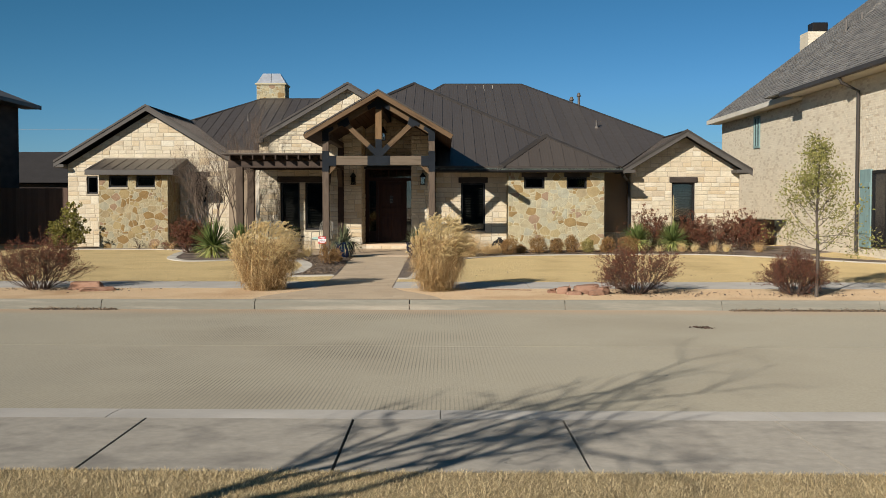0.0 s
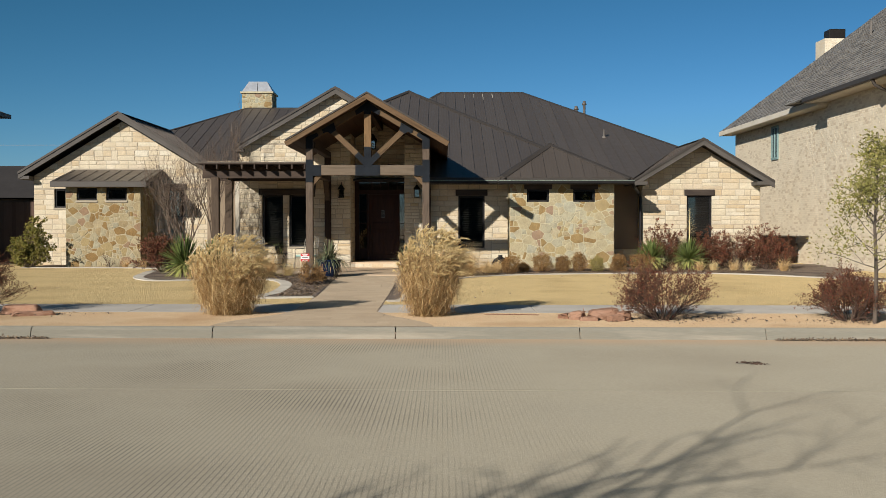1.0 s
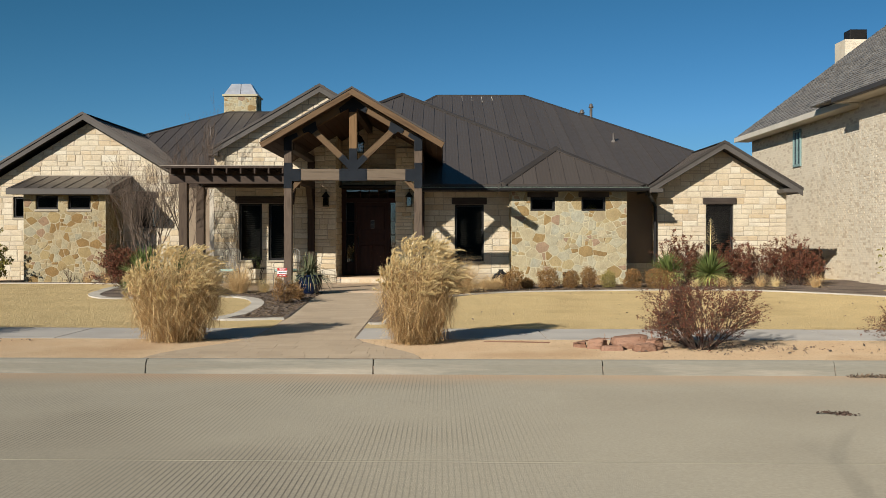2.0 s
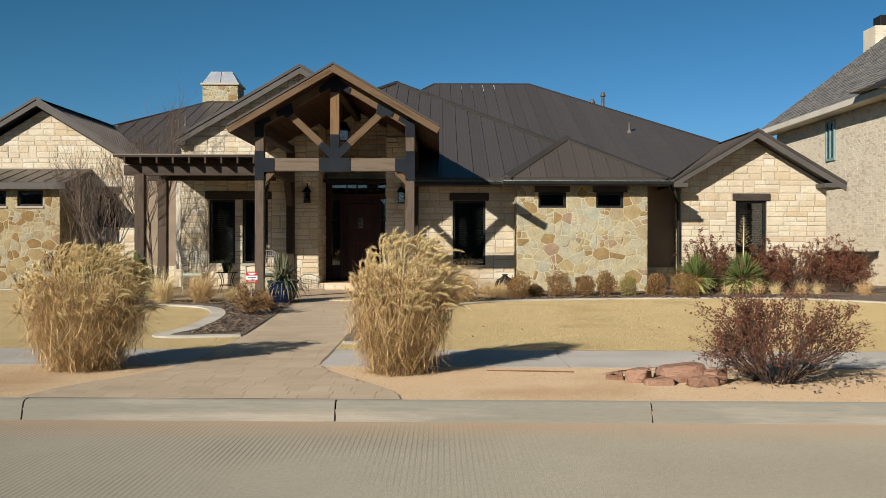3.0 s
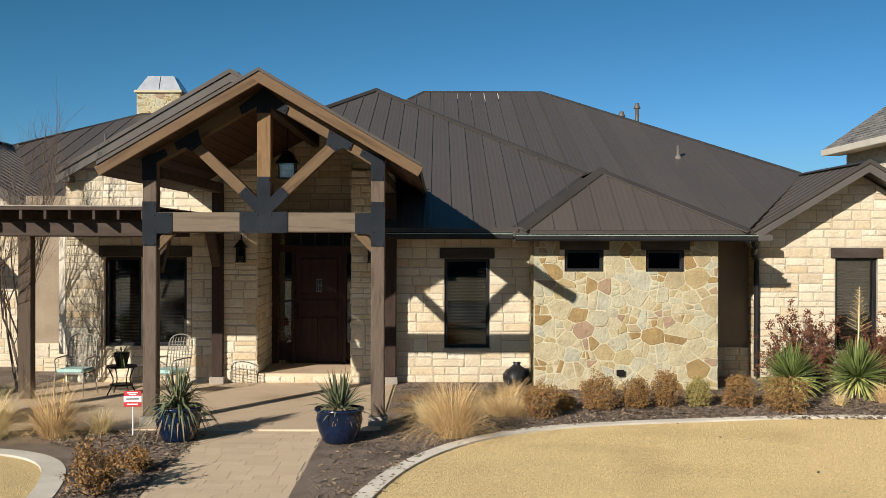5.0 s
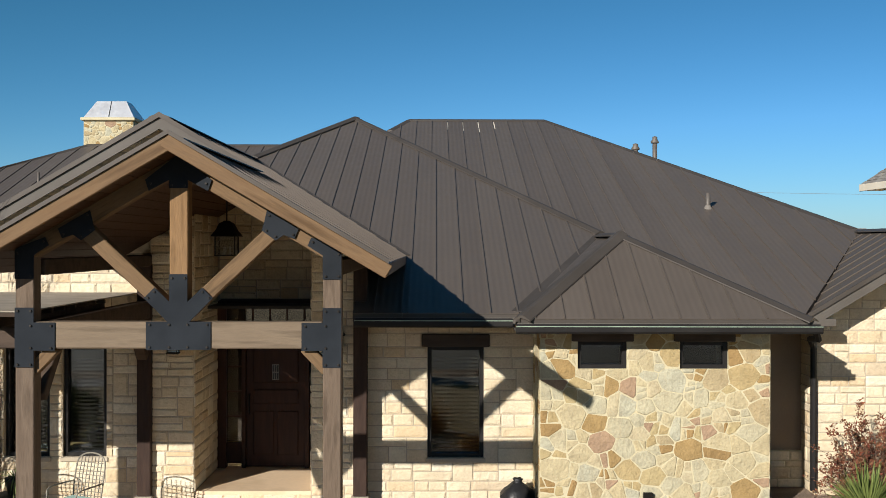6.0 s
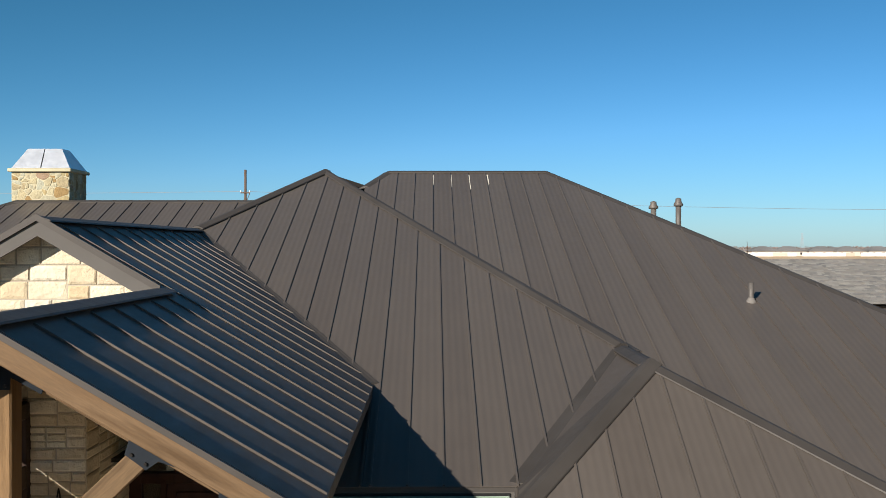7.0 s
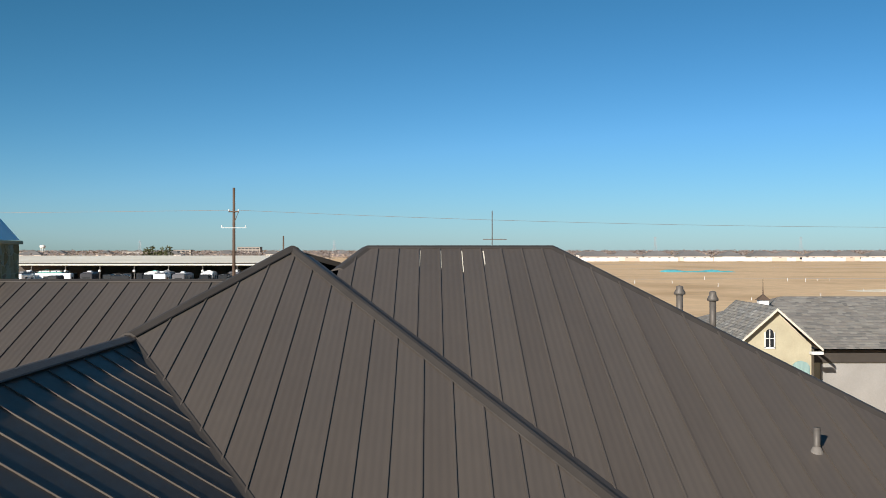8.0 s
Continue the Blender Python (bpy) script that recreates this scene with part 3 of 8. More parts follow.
        for i in range(len(profile) - 1):
            for k in range(sides):
                k2 = (k + 1) % sides
                fs.append((i * sides + k, i * sides + k2, (i + 1) * sides + k2, (i + 1) * sides + k))
        fs.append(tuple(range(sides))[::-1])
        fs.append(tuple(range((len(profile) - 1) * sides, len(profile) * sides)))
        return self.add(vs, fs)

    def mesh(self, name, material, smooth=False):
        me = bpy.data.meshes.new(name)
        me.from_pydata(self.v, [], self.f)
        me.materials.append(material)
        if smooth:
            me.shade_smooth()
        me.update()
        return me


HOME = {}


def thing(name, at, label, category, group="", kind="", turn=0.0, world_built=False):
    """A thing's Empty at its base. world_built: its parts come in world metres."""
    e = new(name)
    e.empty_display_size = 0.1
    e.matrix_basis = pose(*at, 0, 0, turn)
    if world_built:
        HOME[e.name] = Matrix.Translation(Vector(at)).inverted()
    return tagged(e, label, category, group, kind)


def part(name, shape, material, parent=None, label="", smooth=False, kind=""):
    """Links a shape, or a mesh, as one object under a thing or a part."""
    me = shape.mesh(name, material, smooth) if isinstance(shape, Shape) else shape
    ob = new(name, me)
    if parent is not None:
        ob.parent = parent
        if parent.name in HOME:
            ob.matrix_parent_inverse = HOME[parent.name]
    return tagged(ob, label, "", "", kind)


def single(name, shape, material, label, category, group="", kind="", smooth=False):
    return tagged(part(name, shape, material, None, "", smooth), label, category, group, kind)


def timber(name, p, q, w, h, material, parent, up=(0, 1, 0), label=""):
    """A sawn timber from p to q, w wide and h deep across up, its grain running along it."""
    p, q = Vector(p), Vector(q)
    x = (q - p).normalized()
    y = Vector(up).cross(x).normalized()
    m = Matrix((x, y, x.cross(y))).transposed().to_4x4()
    m.translation = p
    ob = part(name, Shape().box((0, -w / 2, -h / 2), ((q - p).length, w / 2, h / 2), None, 0.008), material, parent, label)
    ob.matrix_basis = m
    return ob


def clip(ring, a, b, c):
    """The part of a 2D polygon where a*x + b*y <= c."""
    out = []
    for i, p in enumerate(ring):
        q = ring[(i + 1) % len(ring)]
        dp, dq = a * p[0] + b * p[1] - c, a * q[0] + b * q[1] - c
        if dp <= 0:
            out.append(p)
        if dp * dq < 0:
            s = dp / (dp - dq)
            out.append((p[0] + s * (q[0] - p[0]), p[1] + s * (q[1] - p[1])))
    return out


def area(ring):
    return 0.5 * abs(sum(ring[i][0] * ring[(i + 1) % len(ring)][1] - ring[(i + 1) % len(ring)][0] * ring[i][1] for i in range(len(ring))))


def inset(ring, d):
    """A convex polygon shrunk by d on every side."""
    cx, cy = sum(p[0] for p in ring) / len(ring), sum(p[1] for p in ring) / len(ring)
    out = list(ring)
    for i, p in enumerate(ring):
        q = ring[(i + 1) % len(ring)]
        nx, ny = q[1] - p[1], p[0] - q[0]
        l = math.hypot(nx, ny)
        if l < 1e-6:
            continue
        nx, ny = nx / l, ny / l
        if nx * (cx - p[0]) + ny * (cy - p[1]) > 0:
            nx, ny = -nx, -ny
        out = clip(out, nx, ny, nx * p[0] + ny * p[1] - d)
        if len(out) < 3:
            return []
    return out


def smooth_line(points, steps=8):
    """A Catmull-Rom curve through the points."""
    p = [Vector(q) for q in points]
    p = [2 * p[0] - p[1]] + p + [2 * p[-1] - p[-2]]
    out = []
    for i in range(1, len(p) - 2):
        for k in range(steps):
            t = k / steps
            out.append(0.5 * ((2 * p[i]) + (p[i + 1] - p[i - 1]) * t + (2 * p[i - 1] - 5 * p[i] + 4 * p[i + 1] - p[i + 2]) * t * t
                              + (3 * p[i] - p[i - 1] - 3 * p[i + 1] + p[i + 2]) * t ** 3))
    out.append(p[-2])
    return out


# ---- ground, road and paving ----
def sheared(x, y):
    """The street runs a little askew to the house."""
    return x, y - 0.026 * x


def lawn_z(y):
    s = min(1.0, max(0.0, (y - 24.3) / 11.0))
    return 0.205 + 0.145 * s * s * (3 - 2 * s)


def sheet(x0, x1, y0, y1, z0, z1, nx=1, askew=True):
    """A slab of ground with its top at z1."""
    s = Shape()
    for i in range(nx):
        a, b = x0 + (x1 - x0) * i / nx, x0 + (x1 - x0) * (i + 1) / nx
        f = sheared if askew else (lambda x, y: (x, y))
        s.prism([(*f(a, y0), z0), (*f(b, y0), z0), (*f(b, y1), z0), (*f(a, y1), z0)], (0, 0, z1 - z0))
    return s


ground = Shape()
ground.add([(-2600, -900, -0.08), (2600, -900, -0.08), (2600, 4200, -0.08), (-2600, 4200, -0.08)], [(0, 1, 2, 3)])
single("ground", ground, DIRT, "bare tan dirt plain reaching the horizon", "ground", kind="structure")


def road_z(y):
    """The street falls a little towards the house."""
    return 0.0076 * (19.80 - y)


road = Shape()
road.prism([(*sheared(-60, 9.2), road_z(9.2)), (*sheared(60, 9.2), road_z(9.2)), (*sheared(60, 19.80), 0.0), (*sheared(-60, 19.80), 0.0)], (0, 0, -0.3))
single("road", road, CONCRETE, "wide pale concrete street with worn tined grooves", "road", kind="structure")
joint = Shape()
joint.box((-60, 14.30, 0.02), (60, 14.31, road_z(14.3) + 0.003), Matrix(((1, 0, 0, 0), (-0.026, 1, 0, 0), (0, 0, 1, 0), (0, 0, 0, 1))))
single("road_joint", joint, JOINT, "thin pale sealed joint along the street", "road joint", kind="structure")


ROLLED = [(0.0, -0.25), (0.0, 0.082), (0.08, 0.090), (0.20, 0.097), (0.30, 0.101), (0.50, 0.101), (0.50, -0.25)]


def kerb_profile(x0, x1, y_road, way, prof=None):
    """One cast length of kerb with a rolled front; way +1: the road lies towards -y."""
    s = Shape()
    prof = prof or [(0.0, -0.25), (-0.012, 0.0), (0.0, 0.012), (0.018, 0.06), (0.035, 0.12), (0.055, 0.15), (0.085, 0.168), (0.12, 0.172), (0.20, 0.172), (0.20, -0.25)]
    ring0 = [(*sheared(x0, y_road + way * a), b) for a, b in prof]
    ring1 = [(*sheared(x1, y_road + way * a), b) for a, b in prof]
    n = len(prof)
    s.add(ring0 + ring1, [tuple(range(n)), tuple(range(n, 2 * n))[::-1]] + [(i, n + i, n + (i + 1) % n, (i + 1) % n) for i in range(n)])
    return s


kerb_core = sheet(-60, 60, 19.83, 19.93, -0.25, 0.10)
far_kerb = single("kerb", kerb_core, SAND, "rolled concrete kerb on the house side of the street", "kerb", kind="structure")
edges = [-60.0, -20.6] + [-17.78 + 2.86 * i for i in range(13)] + [20.5, 60.0]
for i in range(len(edges) - 1):
    part("kerb_section", kerb_profile(edges[i] + 0.008, edges[i + 1] - 0.008, 19.79, 1), KERB, far_kerb, smooth=False)
near_kerb = single("kerb", sheet(-60, 60, 9.12, 9.24, -0.25, 0.06), SAND, "concrete kerb along the near side of the street", "kerb", kind="structure")
for i in range(len(edges) - 1):
    part("kerb_section", kerb_profile(edges[i] + 0.6, edges[i + 1] + 0.592, 9.58, -1, ROLLED), FAR_WALK, near_kerb)

near_walk = single("pavement", sheet(-60, 60, 7.27, 9.06, -0.25, 0.06), SEALANT, "weathered grey concrete pavement on the near verge", "pavement", kind="structure")
slab_edges = [-60, -14] + [-13.14 + 1.769 * i for i in range(16)] + [16, 60]
for i in range(len(slab_edges) - 1):
    a, b = slab_edges[i] + 0.011, slab_edges[i + 1] - 0.011
    s = Shape()
    s.prism([(*sheared(a, 7.25), -0.05), (*sheared(b, 7.25), -0.05), (*sheared(b, 9.075), -0.05), (*sheared(a, 9.075), -0.05)], (0, 0, 0.151))
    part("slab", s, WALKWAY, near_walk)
single("ground_near", sheet(-60, 60, -60, 7.24, -0.3, 0.10), LAWN_NEAR, "dormant tan lawn on the near verge", "lawn", kind="structure")

verge = Shape()
random.seed(5)
N = 60
vv, ff = [], []
for j in range(7):
    for i in range(N + 1):
        x = -30 + i
        y = 19.985 + (22.40 - 19.985) * j / 6
        z = 0.165 + 0.03 * j / 6 + (0.006 * noise.noise((x * 0.7, y * 1.3, 2)) if 0 < j < 6 else 0)
        vv.append((*sheared(x, y), z))
ff = [(j * (N + 1) + i, j * (N + 1) + i + 1, (j + 1) * (N + 1) + i + 1, (j + 1) * (N + 1) + i) for j in range(6) for i in range(N)]
verge.add(vv, ff)
single("verge", verge, GRAVEL, "red granite gravel verge between kerb and pavement", "gravel verge", kind="structure")
far_walk = single("pavement", sheet(-60, 60, 22.40, 24.28, -0.25, 0.192), SAND, "pale concrete pavement crossing the front lawn", "pavement", kind="structure")
slab_edges = [-60, -20] + [-18.84 + 1.475 * i for i in range(26)] + [21, 60]
for i in range(len(slab_edges) - 1):
    a, b = slab_edges[i] + 0.010, slab_edges[i + 1] - 0.010
    if a < -2.62 < b:
        b = -2.62
    elif -2.62 <= a < -1.05:
        a = -1.05
    if b - a < 0.1:
        continue
    s = Shape()
    s.prism([(*sheared(a, 22.42), 0.0), (*sheared(b, 22.42), 0.0), (*sheared(b, 24.27), 0.0), (*sheared(a, 24.27), 0.0)], (0, 0, 0.204))
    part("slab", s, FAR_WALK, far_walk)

lawn = Shape()
vv, NX, NY = [], 48, 40
for j in range(NY + 1):
    for i in range(NX + 1):
        x = -60 + 120 * i / NX
        y = 24.285 + (66 - 24.285) * (j / NY) ** 1.5
        yy = y - 0.026 * x * max(0, 1 - (y - 24.285) / 8)
        vv.append((x, yy, lawn_z(y) - 0.001))
lawn.add(vv, [(j * (NX + 1) + i, j * (NX + 1) + i + 1, (j + 1) * (NX + 1) + i + 1, (j + 1) * (NX + 1) + i) for j in range(NY) for i in range(NX)])
single("lawn", lawn, LAWN, "short dormant tan front lawn, closely mown", "lawn", kind="structure")

# concrete edging round the two planting beds
RIGHT_EDGE = smooth_line([(-1.02, 25.15, 0), (-0.72, 25.35, 0), (-0.62, 27.2, 0), (-0.35, 29.4, 0), (0.12, 31.3, 0), (0.85, 32.7, 0), (1.7, 33.55, 0), (2.65, 34.05, 0), (4.2, 34.45, 0), (6.9, 34.87, 0), (8.6, 34.35, 0), (10.2, 32.9, 0), (12.4, 30.4, 0), (16.0, 28.6, 0)], 6)
LEFT_EDGE = smooth_line([(-2.66, 26.2, 0), (-3.78, 26.05, 0), (-3.66, 27.2, 0), (-3.66, 28.6, 0), (-3.80, 30.1, 0), (-4.2, 31.35, 0), (-4.9, 32.0, 0), (-5.8, 32.1, 0), (-6.7, 31.5, 0), (-7.5, 31.4, 0), (-8.2, 32.6, 0), (-8.6, 35.0, 0), (-9.4, 38.4, 0), (-13.8, 38.9, 0)], 6)


def edging(line, width, label):
    s = Shape()
    sides = []
    for i, p in enumerate(line):
        d = (line[min(i + 1, len(line) - 1)] - line[max(i - 1, 0)]).normalized()
        n = Vector((-d.y, d.x, 0))
        z = lawn_z(p.y)
        sides.append([(p + n * width / 2, z - 0.1), (p + n * (width / 2 - 0.012), z + 0.024), (p - n * (width / 2 - 0.012), z + 0.024), (p - n * width / 2, z - 0.1)])
    vs = [(q.x, q.y, z) for ring in sides for q, z in ring]
    k = len(sides)
    fs = [(4 * i + a, 4 * i + a + 1, 4 * i + 5 + a, 4 * i + 4 + a) for i in range(k - 1) for a in range(3)] + [(0, 1, 2, 3), (4 * k - 1, 4 * k - 2, 4 * k - 3, 4 * k - 4)]
    s.add(vs, fs)
    return single("edging", s, EDGING, label, "garden edging", kind="structure")


edging(RIGHT_EDGE, 0.24, "curved pale concrete edging between lawn and bed")
edging(LEFT_EDGE, 0.30, "curved pale concrete edging round the left bed")


def bed(line, back, label):
    ring = [(p.x, p.y, lawn_z(p.y) + 0.016) for p in line] + [(x, y, lawn_z(y) + 0.016) for x, y in back]
    s = Shape()
    s.add(ring, [tuple(range(len(ring)))])
    return single("planting_bed", s, MULCH, label, "planting bed", kind="structure")


bed(RIGHT_EDGE, [(16, 42), (-0.24, 42), (-0.285, 33.56), (-1.06, 33.55), (-1.06, 25.3)], "dark mulched planting bed along the house")
bed(LEFT_EDGE, [(-13.8, 41.4), (-6.9, 41.4), (-6.9, 33.55), (-2.85, 33.55), (-2.80, 33.2), (-2.62, 26.25)], "dark mulched planting bed beside the path")
chips = Shape()
random.seed(8)
for k in range(12000):
    if k % 3 == 0:
        x, y = random.uniform(-5.6, -2.7), random.uniform(26.4, 33.8)
        if x < -3.5 - 0.25 * max(0, y - 29.5) - 0.9 * max(0, y - 32.2):
            continue
    else:
        x = random.uniform(-0.9, 9.5)
        lo = 32.3 + 2.1 * min(1, max(0, (x - 0.6) / 3.4)) ** 0.6 if x > 0.5 else 27 + 5.0 * max(0, (x + 0.6)) / 1.0
        y = random.uniform(lo + 0.2, 38.6)
    if x < -0.25 and y > 33.5:
        continue
    z = lawn_z(y) + 0.022
    a = random.uniform(0, 6.3)
    l, w = random.uniform(0.02, 0.06), random.uniform(0.012, 0.03)
    c, q = math.cos(a), math.sin(a)
    t = random.uniform(-0.012, 0.02)
    chips.add([(x - l * c, y - l * q, z - t), (x + w * q, y - w * c, z + 0.012), (x + l * c, y + l * q, z + t), (x - w * q, y + w * c, z + 0.006)], [(0, 1, 2, 3)])
single("bark_chips", chips, CHIP, "loose bark chips and dry leaves on the beds", "mulch", kind="stuff")

# paver path from the kerb to the porch
def path_half(y):
    """Left and right edge of the path at y."""
    if y < 22.6:
        s = min(1.0, max(0.0, (22.6 - y) / 2.6))
        k = s * s * (3 - 2 * s)
        return -2.60 - 0.95 * k, -1.06 + 1.02 * k
    s = min(1.0, max(0.0, (y - 25.0) / 9.0))
    return -2.60 - 0.25 * s, -1.08


path_base = Shape()
ys = [20.0 + i * 0.5 for i in range(27)] + [33.56]
vs = []
for y in ys:
    a, b = path_half(y)
    zz = (0.172 + 0.03 * min(1, (y - 20) / 2.4) if y < 24.3 else max(0.2022, lawn_z(y))) + 0.001
    k = 0.026 * max(0, min(1, 1 - (y - 24.3) / 8))
    vs += [(a - 0.02, y - k * a, zz), (b + 0.02, y - k * b, zz)]
path_base.add(vs, [(2 * i, 2 * i + 1, 2 * i + 3, 2 * i + 2) for i in range(len(ys) - 1)])
path = single("path", path_base, PAVER_SAND, "tan paver garden path from the kerb to the porch", "path", kind="structure")

# porch slab and the raised entry floor
slab = Shape()
slab.box((-6.95, 33.56, 0.1), (-0.30, 38.74, 0.37), None, 0.012)
single("porch_slab", slab, SLAB, "tan stained concrete porch floor", "porch floor", kind="structure")


# ---- the house ----
house = thing("house", (-2.0, 45.0, 0.3), "single-storey limestone house with a dark standing-seam metal roof", "house", world_built=True)


def zF(y):
    return 3.30 + 0.345 * (y - 38.1)


def zM(y):
    return 3.25 + 0.341 * (y - 38.3)


def zL(y):
    return 7.00 - 0.345 * (51.5 - y)


def zR(x):
    """The slope shared by the porch and the entry gable, falling to the right."""
    return 5.45 - 0.585 * (x + 2.0)


def slope(ring, fall, spacing=0.41, shift=0.0, deck=0.11, parent=house, seams=True, label="", seam_x=None):
    """A roof slope: a deck with standing-seam panels on it. ring: its corners in the plane; fall: the plan direction that runs down it."""
    pts = [Vector(p) for p in ring]
    n = Vector((0, 0, 0))
    for i in range(len(pts)):
        n += (pts[i] - pts[0]).cross(pts[(i + 1) % len(pts)] - pts[0])
    n = n.normalized()
    if n.z < 0:
        n = -n
        pts = pts[::-1]
    d = Vector((fall[0], fall[1], 0))
    v = (d - n * d.dot(n)).normalized()
    u = n.cross(v)
    o = pts[0]
    s = Shape()
    s.prism([p - Vector((0, 0, 0.004)) for p in pts], (0, 0, -deck))
    base = part("roof_slope", s, TRIM, parent, label)
    flat2 = [((p - o).dot(u), (p - o).dot(v)) for p in pts]
    lo, hi = min(p[0] for p in flat2), max(p[0] for p in flat2)
    if seam_x is not None:
        shift = ((seam_x - o.x) * u.x) % spacing
    k0 = math.floor((lo - shift) / spacing)
    up = n * 0.010
    for k in range(k0, int((hi - shift) / spacing) + 1):
        a, b = shift + k * spacing, shift + (k + 1) * spacing
        strip = clip(clip(flat2, -1, 0, -a), 1, 0, b)
        if len(strip) < 3 or area(strip) < 0.004:
            continue
        q = Shape()
        q.prism([o + u * x + v * y for x, y in strip], up)
        if seams:
            col = clip(clip(flat2, -1, 0, -(a - 0.011)), 1, 0, a + 0.011)
            if len(col) >= 3:
                y0, y1 = min(p[1] for p in col), max(p[1] for p in col)
                if y1 - y0 > 0.24:
                    c = o + u * a
                    w = u * 0.012
                    q.prism([c - w + v * (y0 + 0.17), c + w + v * (y0 + 0.17), c + w + v * (y1 - 0.01), c - w + v * (y1 - 0.01)], n * 0.028)
        # front slopes take the lighter copy, side slopes the one toned down as shaded
        part("panel", q, ROOF_FRONT if abs(fall[1]) > 0.5 else ROOF_DIM, base)
    return base


def cap(p, q, width=0.16, drop=0.05, parent=house, lift=0.012, name="ridge_cap"):
    """A folded metal cap along a ridge, hip or valley from p to q."""
    p, q = Vector(p), Vector(q)
    x = (q - p).normalized()
    y = Vector((0, 0, 1)).cross(x).normalized()
    s = Shape()
    up = Vector((0, 0, 1))
    prof = [(-width, -drop), (-width * 0.95, -drop + 0.018), (-0.03, 0.012), (0.03, 0.012), (width * 0.95, -drop + 0.018), (width, -drop), (0, -0.02)]
    ring = [p + y * a + up * (b + lift) for a, b in prof]
    s.prism(ring, q - p)
    return part(name, s, TRIM, parent)


A = (-1.35, 50.6, zF(50.6))
G = (-3.38, 38.1 + (zR(-3.38) - 3.30) / 0.345, zR(-3.38))
J = (3.75, 41.6, zF(41.6))
T = (3.75, 39.6, 4.5)
B = (1.98, 37.4, 3.27)
C = (6.12, 37.4, 3.27)
V = (0.28, 38.1 + (zR(0.28) - 3.30) / 0.345, zR(0.28))
MR = (3.68, 51.25, zM(51.25))
ML = (0.07, 51.25, zM(51.25))

slope([(0.28, 38.1, 3.30), (1.98, 38.1, 3.30), J, A, G, V], (0, -1), 0.406, seam_x=0.77)
slope([(-0.45, 38.1, 3.30), (0.276, 38.1, 3.30), (0.276, 40.4, zF(40.4)), (-0.45, 40.4, zF(40.4))], (0, -1), shift=0.3)
slope([(1.0, 38.3, 3.25), (6.28, 38.3, 3.25), (8.68, 42.26, zM(42.26)), MR, ML, (-0.42, 50.0, zM(50.0)), (-0.42, 46.0, zM(46.0))], (0, -1), 0.401, seam_x=1.461)
slope([(-7.72, 41.44, zL(41.44)), (-4.0, 41.44, zL(41.44)), (-0.2, 49.5, zL(49.5)), (-0.2, 51.5, 7.00), (-8.6, 51.5, 7.00), (-11.2, 47.6, zL(47.6))], (0, -1), 0.407, seam_x=-5.08)
slope([B, C, T], (0, -1), shift=0.2)
slope([B, T, J, (1.98, 38.1, 3.30)], (-1, 0), seams=False)
slope([C, (6.12, 38.3, 3.28), J, T], (1, 0), seams=False)
slope([(-2.0, 33.42, zR(-2)), (0.28, 33.42, zR(0.28)), V, G, (-3.38, 38.45, zR(-3.38)), (-2.0, 38.45, zR(-2))], (1, 0), 0.66, shift=0.07)
slope([(-2.0, 33.42, zR(-2)), (-4.28, 33.42, zR(0.28)), (-4.28, 38.72, zR(0.28)), (-2.0, 38.72, zR(-2))], (-1, 0), shift=0.07)
slope([(-3.38, 38.45, zR(-3.38)), (-6.66, 38.45, zR(-3.38) - 0.585 * 3.28), (-6.66, 44.0, zR(-3.38) - 0.585 * 3.28), G], (-1, 0), shift=0.07)
slope([(8.68, 38.55, 4.60), (6.33, 38.55, 3.19), (6.33, 42.6, 3.19), (8.68, 42.6, 4.60)], (-1, 0))
slope([(8.68, 38.55, 4.60), (11.03, 38.55, 3.19), (11.03, 44.2, 3.19), (8.68, 44.2, 4.60)], (1, 0))
slope([(-11.2, 40.85, 5.70), (-14.70, 40.85, 3.58), (-14.70, 47.6, 3.58), (-11.2, 47.6, 5.70)], (-1, 0))
slope([(-11.2, 40.85, 5.70), (-7.70, 40.85, 3.58), (-7.70, 44.5, 3.58), (-11.2, 47.6, 5.70)], (1, 0))
# sides and backs that close the roof
slope([A, J, (J[0] + 0.32, J[1] + 0.12, zM(J[1] + 0.12)), (A[0] + 0.36, A[1], zM(A[1]))], (1, 0), seams=False)
slope([A, G, (G[0] - 1.3, G[1], zL(G[1])), (A[0] - 1.3, A[1] + 0.2, zL(A[1] + 0.2))], (-1, 0), seams=False)
slope([MR, (8.68, 42.26, zM(42.26)), (10.95, 42.26, MR[2] - 0.638 * 7.1), (10.95, 63.0, MR[2] - 0.638 * 7.1), (3.68, 56.0, MR[2])], (1, 0), seams=False)
slope([(-8.6, 51.5, 7.00), (-10.9, 47.6, 5.70), (-14.9, 47.6, 3.352), (-14.9, 62.4, 3.352)], (-1, 0), seams=False)
slope([ML, MR, (10.75, 64.0, 3.25), (-0.4, 64.0, 3.25)], (0, 1), seams=False)
slope([(-8.6, 51.5, 7.00), (0.4, 51.5, 7.00), (0.4, 62.4, zL(40.6)), (-15.0, 62.4, zL(40.6))], (0, 1), seams=False)
back = Shape()
back.prism([A, (-2.4, 51.6, 7.12), (0.3, 51.9, 7.12)], (0, 0, -0.1))
back.prism([(-2.4, 51.6, 7.14), (0.3, 51.6, 7.14), (0.3, 52.2, 7.0), (-2.4, 52.2, 7.0)], (0, 0, -0.1))
part("roof_saddle", back, TRIM, house)
